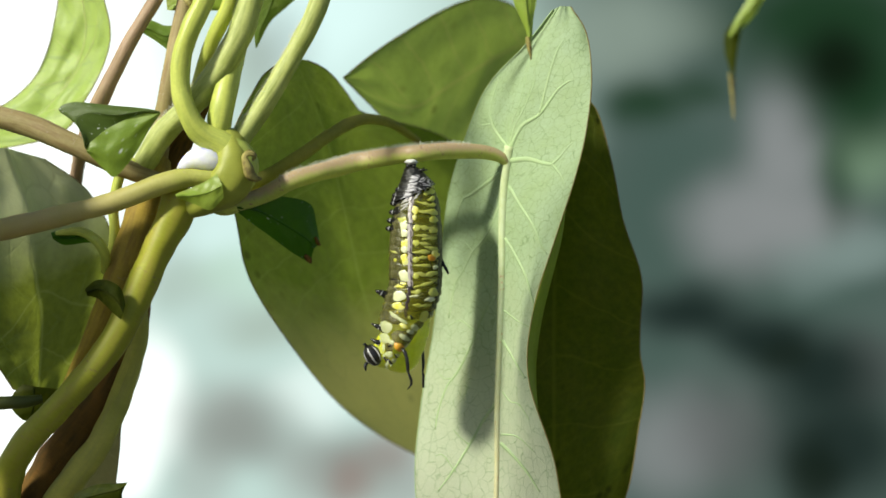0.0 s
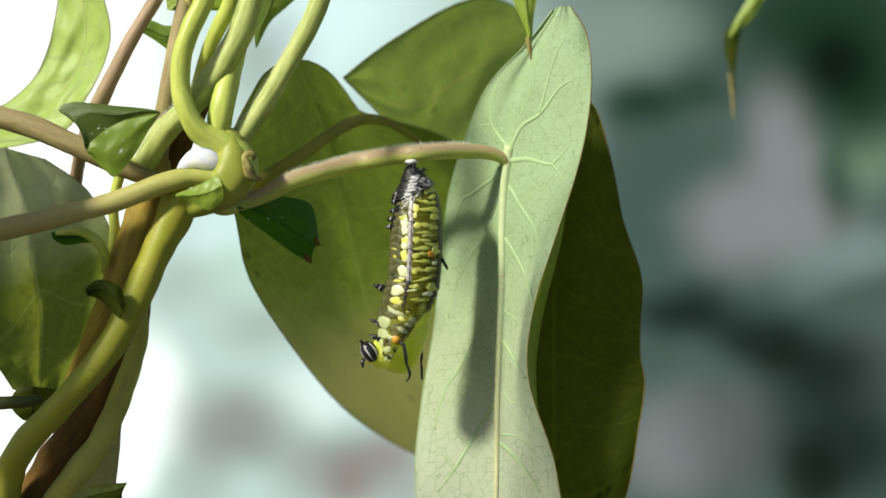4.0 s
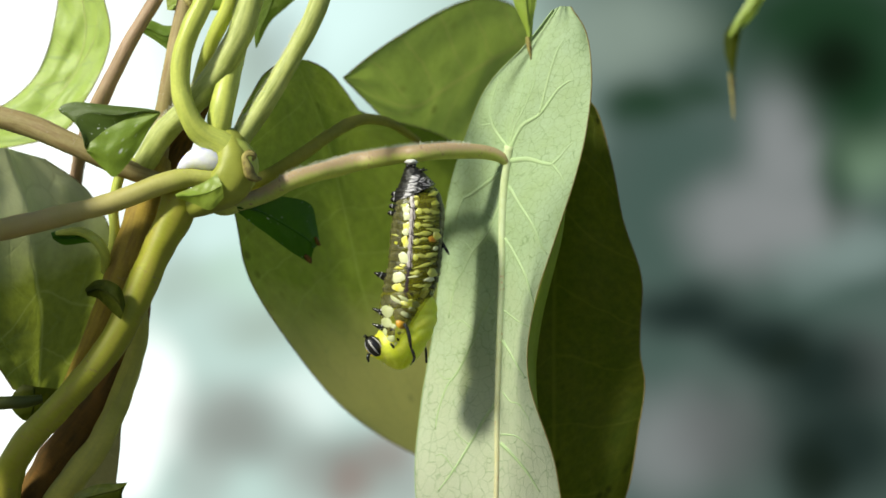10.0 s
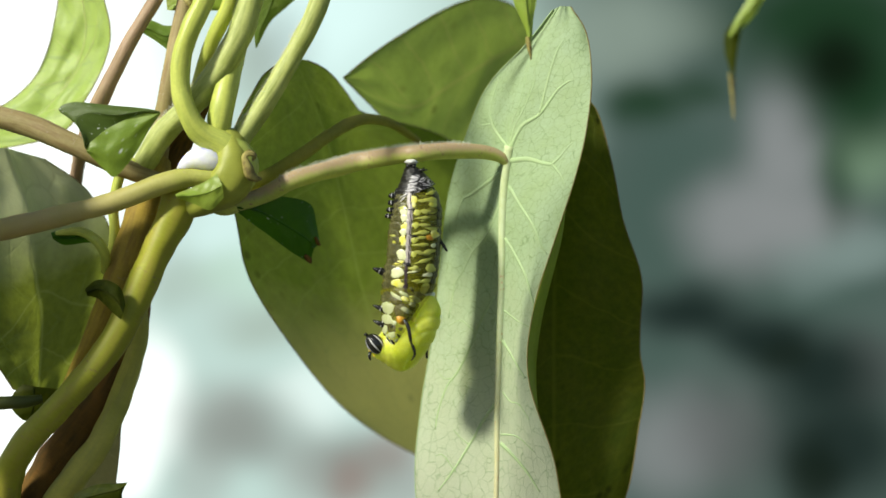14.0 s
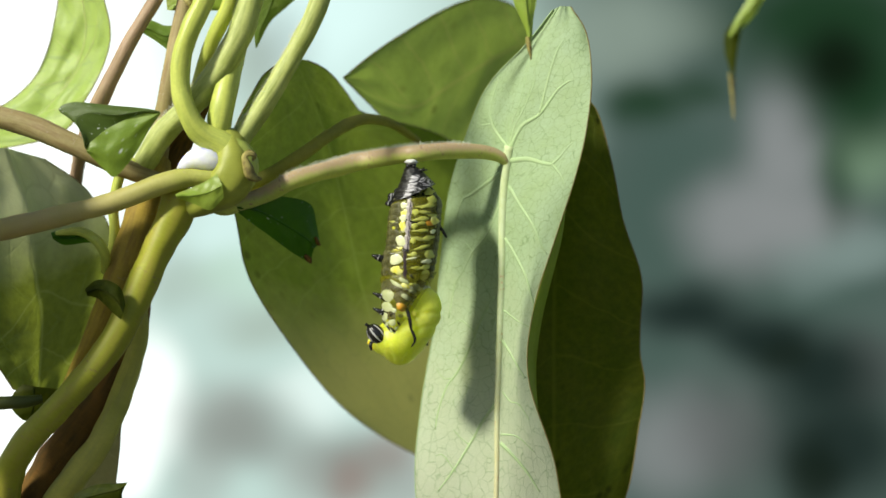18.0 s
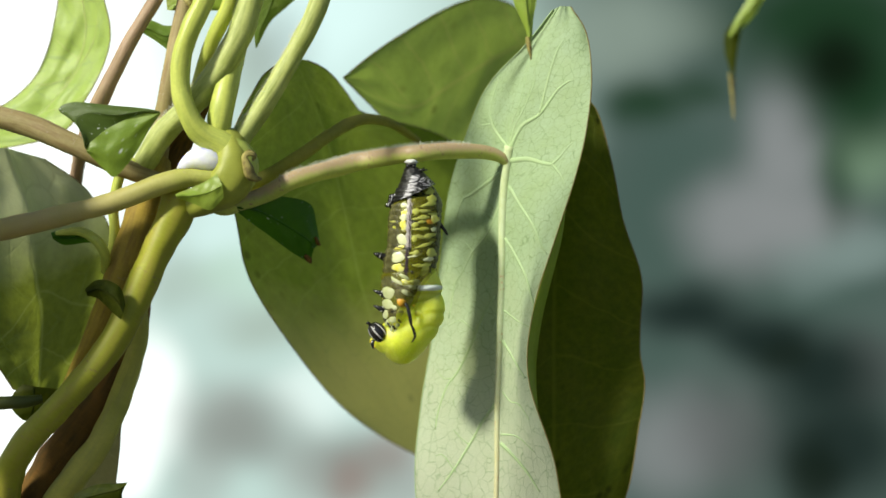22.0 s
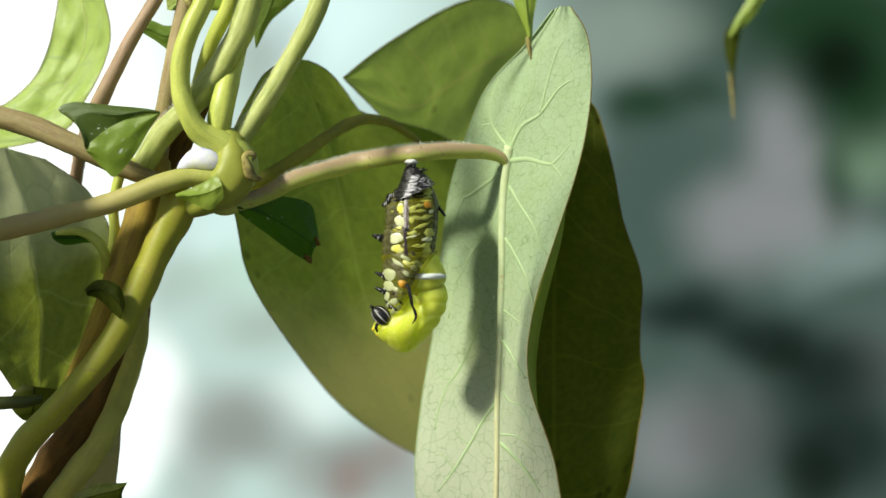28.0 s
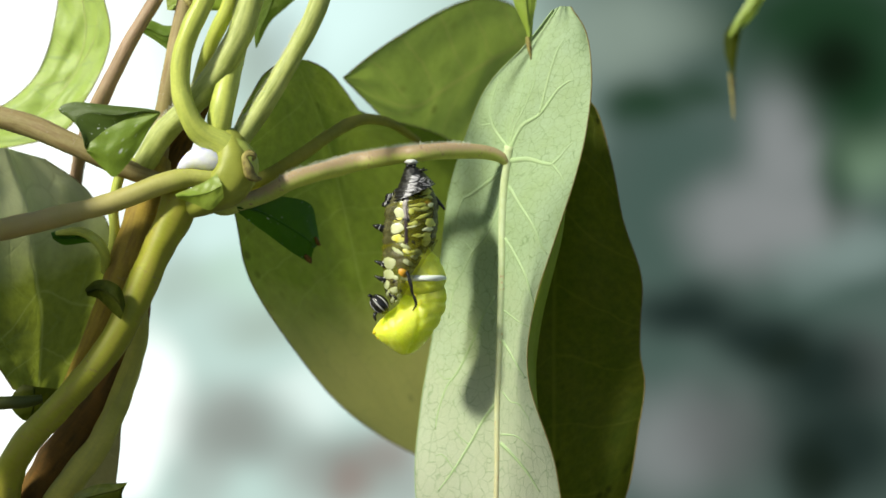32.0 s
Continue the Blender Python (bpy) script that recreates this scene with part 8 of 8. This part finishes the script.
    walk(SIDE, [(0, at(-15, -304, 0)), (0.5, at(-15, -303.79, -0.11)), (1, at(-19.6, -297.72, -0.09)), (1.5, at(-21.95, -292.75, 0.12)), (2, at(-14.25, -293.84, -0.48)), (2.5, at(-17.3, -290.75, -0.5)), (3, at(-18.85, -294.98, -0.28)), (3.5, at(-19.6, -293.9, -0.45)), (5.5, at(-11.45, -286.58, -1.73)), (6, at(-14.55, -286.56, -1.75)), (6.5, at(-19.15, -280.04, -1.95)), (7, at(-19.9, -275.46, -1.94)), (7.5, at(-12.25, -273.37, -2.22)), (8, at(-11.45, -268.93, -2.51)), (8.5, at(-14.55, -273.63, -2.46)), (9, at(-17.65, -273.63, -2.46)), (9.5, at(-17.65, -267.39, -2.53)), (10, at(-12.25, -264.81, -2.67)), (10.5, at(-10.7, -263.27, -2.69)), (11, at(-8.45, -263.94, -3.1)), (11.5, at(-13.8, -264.91, -3)), (12, at(-14.55, -259.95, -2.8)), (12.5, at(-9.2, -257.45, -2.92)), (13, at(-10.7, -252.75, -2.97)), (13.5, at(-9.95, -256.11, -3.2)), (14, at(-11.45, -257.27, -3.02)), (14.5, at(-14.55, -252.54, -3.08)), (16.5, at(-7.65, -248.36, -3.62)), (17, at(-12.25, -243.42, -3.41)), (17.5, at(-12.25, -237.37, -3.39)), (18, at(-11.45, -234.35, -3.35)), (18.5, at(-13.8, -235.26, -3.27)), (19, at(-13.8, -238.7, -3.48)), (19.5, at(-14.55, -235.54, -3.53)), (20, at(-14.55, -228, -3.47)), (20.5, at(-8.45, -224.05, -3.53)), (21, at(-6.85, -221.2, -3.8)), (21.5, at(-7.65, -225.65, -3.88)), (22, at(-10.7, -227.16, -3.87)), (22.5, at(-12.25, -219.17, -3.67)), (23, at(-9.2, -213.95, -4)), (23.5, at(-9.2, -210.85, -4)), (24, at(-10.7, -216.32, -3.94)), (24.5, at(-12.25, -218.55, -4)), (25, at(-13, -209.78, -3.79)), (25.5, at(-11.5, -204, -4)), (27.5, at(-10.75, -198.81, -3.89)), (28, at(-8.4, -194.8, -4)), (28.5, at(-11.5, -197.05, -4)), (29, at(-14.55, -200.15, -4)), (29.5, at(-14.55, -190.95, -4)), (30, at(-10.75, -186.63, -3.86)), (30.5, at(-10.75, -184.85, -4)), (31, at(-10.75, -187.9, -4)), (31.5, at(-9.15, -183.3, -4)), (32, at(-8.4, -174.85, -4))])
    walk(head, [(0, at(-66, -339, 0, -30)), (0.5, at(-66, -342, -0.29, -30)), (1, at(-73.7, -335.9, -0.57, -30)), (1.5, at(-79.8, -329.8, -0.86, -30)), (2, at(-67.6, -334.4, -1.14, -30)), (2.5, at(-69.1, -331.3, -1.43, -30)), (3, at(-70.6, -334.4, -1.71, -30)), (3.5, at(-73.7, -332.8, -2, -30)), (5.5, at(-63.03, -333.4, -3.14, -30)), (6, at(-65.62, -333.6, -3.43, -30)), (6.5, at(-68.2, -329.84, -3.71, -30)), (7, at(-69.7, -326.85, -4, -30)), (7.5, at(-63.6, -326.85, -4.29, -30)), (8, at(-62, -324.83, -4.57, -30)), (8.5, at(-65.1, -327.82, -4.86, -30)), (9, at(-68.2, -327.82, -5.14, -30)), (9.5, at(-68.2, -323.86, -5.43, -30)), (10, at(-63.6, -322.88, -5.71, -30)), (10.5, at(-62, -321.9, -6, -30)), (11, at(-59, -323.86, -6.29, -30)), (11.5, at(-63.6, -323.86, -6.57, -30)), (12, at(-65.1, -319.89, -6.86, -30)), (12.5, at(-60.5, -318.91, -7.14, -30)), (13, at(-62, -315.92, -7.43, -30)), (13.5, at(-60.5, -318.91, -7.71, -30)), (14, at(-61.72, -319.32, -8, -30)), (14.5, at(-64.53, -316.73, -8.11, -30)), (16.5, at(-55.7, -317.3, -8.56, -30)), (17, at(-61.8, -311.2, -8.67, -30)), (17.5, at(-63.3, -305.1, -8.78, -30)), (18, at(-60.2, -302, -8.89, -30)), (18.5, at(-63.3, -303.5, -9, -30)), (19, at(-61.8, -308.1, -9.11, -30)), (19.5, at(-64.8, -305.1, -9.22, -30)), (20, at(-64.8, -295.9, -9.33, -30)), (20.5, at(-57.2, -292.8, -9.44, -30)), (21, at(-52.6, -292.8, -9.56, -30)), (21.5, at(-54.1, -297.4, -9.67, -30)), (22, at(-57.2, -298.9, -9.78, -30)), (22.5, at(-60.2, -289.8, -9.89, -30)), (23, at(-54.1, -286.7, -10, -30)), (23.5, at(-54.1, -285.2, -10.11, -30)), (24, at(-55.7, -289.8, -10.22, -30)), (24.5, at(-57.2, -292.8, -10.33, -30)), (25, at(-61.8, -282.1, -10.44, -30)), (25.5, at(-57.2, -277.5, -10.56, -30)), (27.5, at(-57.2, -271.4, -11, -30)), (28, at(-51.1, -269.8, -11.11, -30)), (28.5, at(-54.1, -271.4, -11.22, -30)), (29, at(-57.2, -274.4, -11.33, -30)), (29.5, at(-61.8, -263.7, -11.44, -30)), (30, at(-57.2, -257.6, -11.56, -30)), (30.5, at(-58.7, -257.6, -11.67, -30)), (31, at(-54.1, -263.7, -11.78, -30)), (31.5, at(-58.7, -256.1, -11.89, -30)), (32, at(-54.1, -249.9, -12, -30))])
    walk(horn_a, [(0, at(-11, -332, 0, -52)), (0.5, at(-11, -332, -0.11, -52)), (1, at(-15.6, -325.9, -0.21, -52)), (1.5, at(-18.7, -321.3, -0.32, -52)), (2, at(-9.5, -321.3, -0.43, -52)), (2.5, at(-12.5, -318.2, -0.54, -52)), (3, at(-14.1, -322.8, -0.64, -52)), (3.5, at(-15.6, -321.3, -0.75, -52)), (5.5, at(-7.9, -312.1, -1.18, -52)), (6, at(-11, -312.1, -1.29, -52)), (6.5, at(-17.1, -306, -1.39, -52)), (7, at(-17.1, -301.4, -1.5, -52)), (7.5, at(-7.9, -298.3, -1.61, -52)), (8, at(-7.9, -293.7, -1.71, -52)), (8.5, at(-11, -298.3, -1.82, -52)), (9, at(-14.1, -298.3, -1.93, -52)), (9.5, at(-14.1, -292.2, -2.04, -52)), (10, at(-7.9, -289.1, -2.14, -52)), (10.5, at(-6.4, -287.6, -2.25, -52)), (11, at(-4.9, -287.6, -2.36, -52)), (11.5, at(-11, -289.1, -2.46, -52)), (12, at(-11, -284.5, -2.57, -52)), (12.5, at(-4.9, -281.5, -2.68, -52)), (13, at(-6.4, -276.9, -2.79, -52)), (13.5, at(-6.4, -279.9, -2.89, -52)), (14, at(-7.9, -281.5, -3, -52)), (14.5, at(-11, -276.9, -3.03, -52)), (16.5, at(-4.9, -272.3, -3.14, -52)), (17, at(-9.5, -267.7, -3.17, -52)), (17.5, at(-9.5, -261.6, -3.19, -41.25)), (18, at(-7.9, -258.5, -3.22, -42.5)), (18.5, at(-11, -260, -3.25, -43.75)), (19, at(-11, -263.1, -3.28, -45)), (19.5, at(-12.5, -260, -3.31, -46.25)), (20, at(-12.5, -252.4, -3.33, -47.5)), (20.5, at(-4.9, -247.8, -3.36, -48.75)), (21, at(-3.3, -244.7, -3.39, -50)), (21.5, at(-4.9, -249.3, -3.42, -50)), (22, at(-7.9, -250.8, -3.44, -50)), (22.5, at(-9.5, -243.2, -3.47, -50)), (23, at(-6.4, -237.1, -3.5, -50)), (23.5, at(-6.4, -234, -3.53, -50)), (24, at(-7.9, -240.1, -3.56, -50)), (24.5, at(-9.5, -241.7, -3.58, -50)), (25, at(-11, -234, -3.61, -50)), (25.5, at(-9.5, -227.9, -3.64, -50)), (27.5, at(-9.5, -223.3, -3.75, -50)), (28, at(-6.4, -217.2, -3.78, -50)), (28.5, at(-11, -220.2, -3.81, -50)), (29, at(-15.6, -224.8, -3.83, -50)), (29.5, at(-15.6, -215.6, -3.86, -50)), (30, at(-9.5, -211, -3.89, -50)), (30.5, at(-9.5, -208, -3.92, -50)), (31, at(-9.5, -209.5, -3.94, -50)), (31.5, at(-7.9, -204.9, -3.97, -50)), (32, at(-6.4, -195.7, -4, -50))])
    walk(horn_b, [(0, at(-11, -332, 0, -40)), (0.5, at(-11, -332, -0.11, -40)), (1, at(-15.6, -325.9, -0.21, -40)), (1.5, at(-18.7, -321.3, -0.32, -40)), (2, at(-9.5, -321.3, -0.43, -40)), (2.5, at(-12.5, -318.2, -0.54, -40)), (3, at(-14.1, -322.8, -0.64, -40)), (3.5, at(-15.6, -321.3, -0.75, -40)), (5.5, at(-7.9, -312.1, -1.18, -40)), (6, at(-11, -312.1, -1.29, -40)), (6.5, at(-17.1, -306, -1.39, -40)), (7, at(-17.1, -301.4, -1.5, -40)), (7.5, at(-7.9, -298.3, -1.61, -40)), (8, at(-7.9, -293.7, -1.71, -40)), (8.5, at(-11, -298.3, -1.82, -40)), (9, at(-14.1, -298.3, -1.93, -40)), (9.5, at(-14.1, -292.2, -2.04, -40)), (10, at(-7.9, -289.1, -2.14, -40)), (10.5, at(-6.4, -287.6, -2.25, -40)), (11, at(-4.9, -287.6, -2.36, -40)), (11.5, at(-11, -289.1, -2.46, -40)), (12, at(-11, -284.5, -2.57, -40)), (12.5, at(-4.9, -281.5, -2.68, -40)), (13, at(-6.4, -276.9, -2.79, -40)), (13.5, at(-6.4, -279.9, -2.89, -40)), (14, at(-7.9, -281.5, -3, -40)), (14.5, at(-11, -276.9, -3.03, -40)), (16.5, at(-4.9, -272.3, -3.14, -40)), (17, at(-9.5, -267.7, -3.17, -40)), (17.5, at(-9.5, -261.6, -3.19, -41.25)), (18, at(-7.9, -258.5, -3.22, -42.5)), (18.5, at(-11, -260, -3.25, -43.75)), (19, at(-11, -263.1, -3.28, -45)), (19.5, at(-12.5, -260, -3.31, -46.25)), (20, at(-12.5, -252.4, -3.33, -47.5)), (20.5, at(-4.9, -247.8, -3.36, -48.75)), (21, at(-3.3, -244.7, -3.39, -50)), (21.5, at(-4.9, -249.3, -3.42, -50)), (22, at(-7.9, -250.8, -3.44, -50)), (22.5, at(-9.5, -243.2, -3.47, -50)), (23, at(-6.4, -237.1, -3.5, -50)), (23.5, at(-6.4, -234, -3.53, -50)), (24, at(-7.9, -240.1, -3.56, -50)), (24.5, at(-9.5, -241.7, -3.58, -50)), (25, at(-11, -234, -3.61, -50)), (25.5, at(-9.5, -227.9, -3.64, -50)), (27.5, at(-9.5, -223.3, -3.75, -50)), (28, at(-6.4, -217.2, -3.78, -50)), (28.5, at(-11, -220.2, -3.81, -50)), (29, at(-15.6, -224.8, -3.83, -50)), (29.5, at(-15.6, -215.6, -3.86, -50)), (30, at(-9.5, -211, -3.89, -50)), (30.5, at(-9.5, -208, -3.92, -50)), (31, at(-9.5, -209.5, -3.94, -50)), (31.5, at(-7.9, -204.9, -3.97, -50)), (32, at(-6.4, -195.7, -4, -50))])

    for t, x, y, turn, x2 in PUPA_PATH:
        deep = float(np.interp(t, [0, 6, 8, 14, 20, 31], [-7, -7, -10, -10, -9, -5]))
        inner = float(np.interp(t, [0, 6, 8, 14, 20, 22, 31], [8, 8, 6, 2, -5, -9, -9]))
        front_rows.append((t, Matrix.Translation((x * UNIT, deep * UNIT, -y * UNIT)) @ Matrix.Translation(spot(*FRONT_AT) - HOLD) @ pose(0, 0, 0, 0, -turn, 0)))
        back_rows.append((t, Matrix.Translation((x2 * UNIT, inner * UNIT, -y * UNIT)) @ Matrix.Translation(spot(*BACK_AT) - HOLD)))
    walk(front, front_rows)
    walk(back, back_rows)


motions()
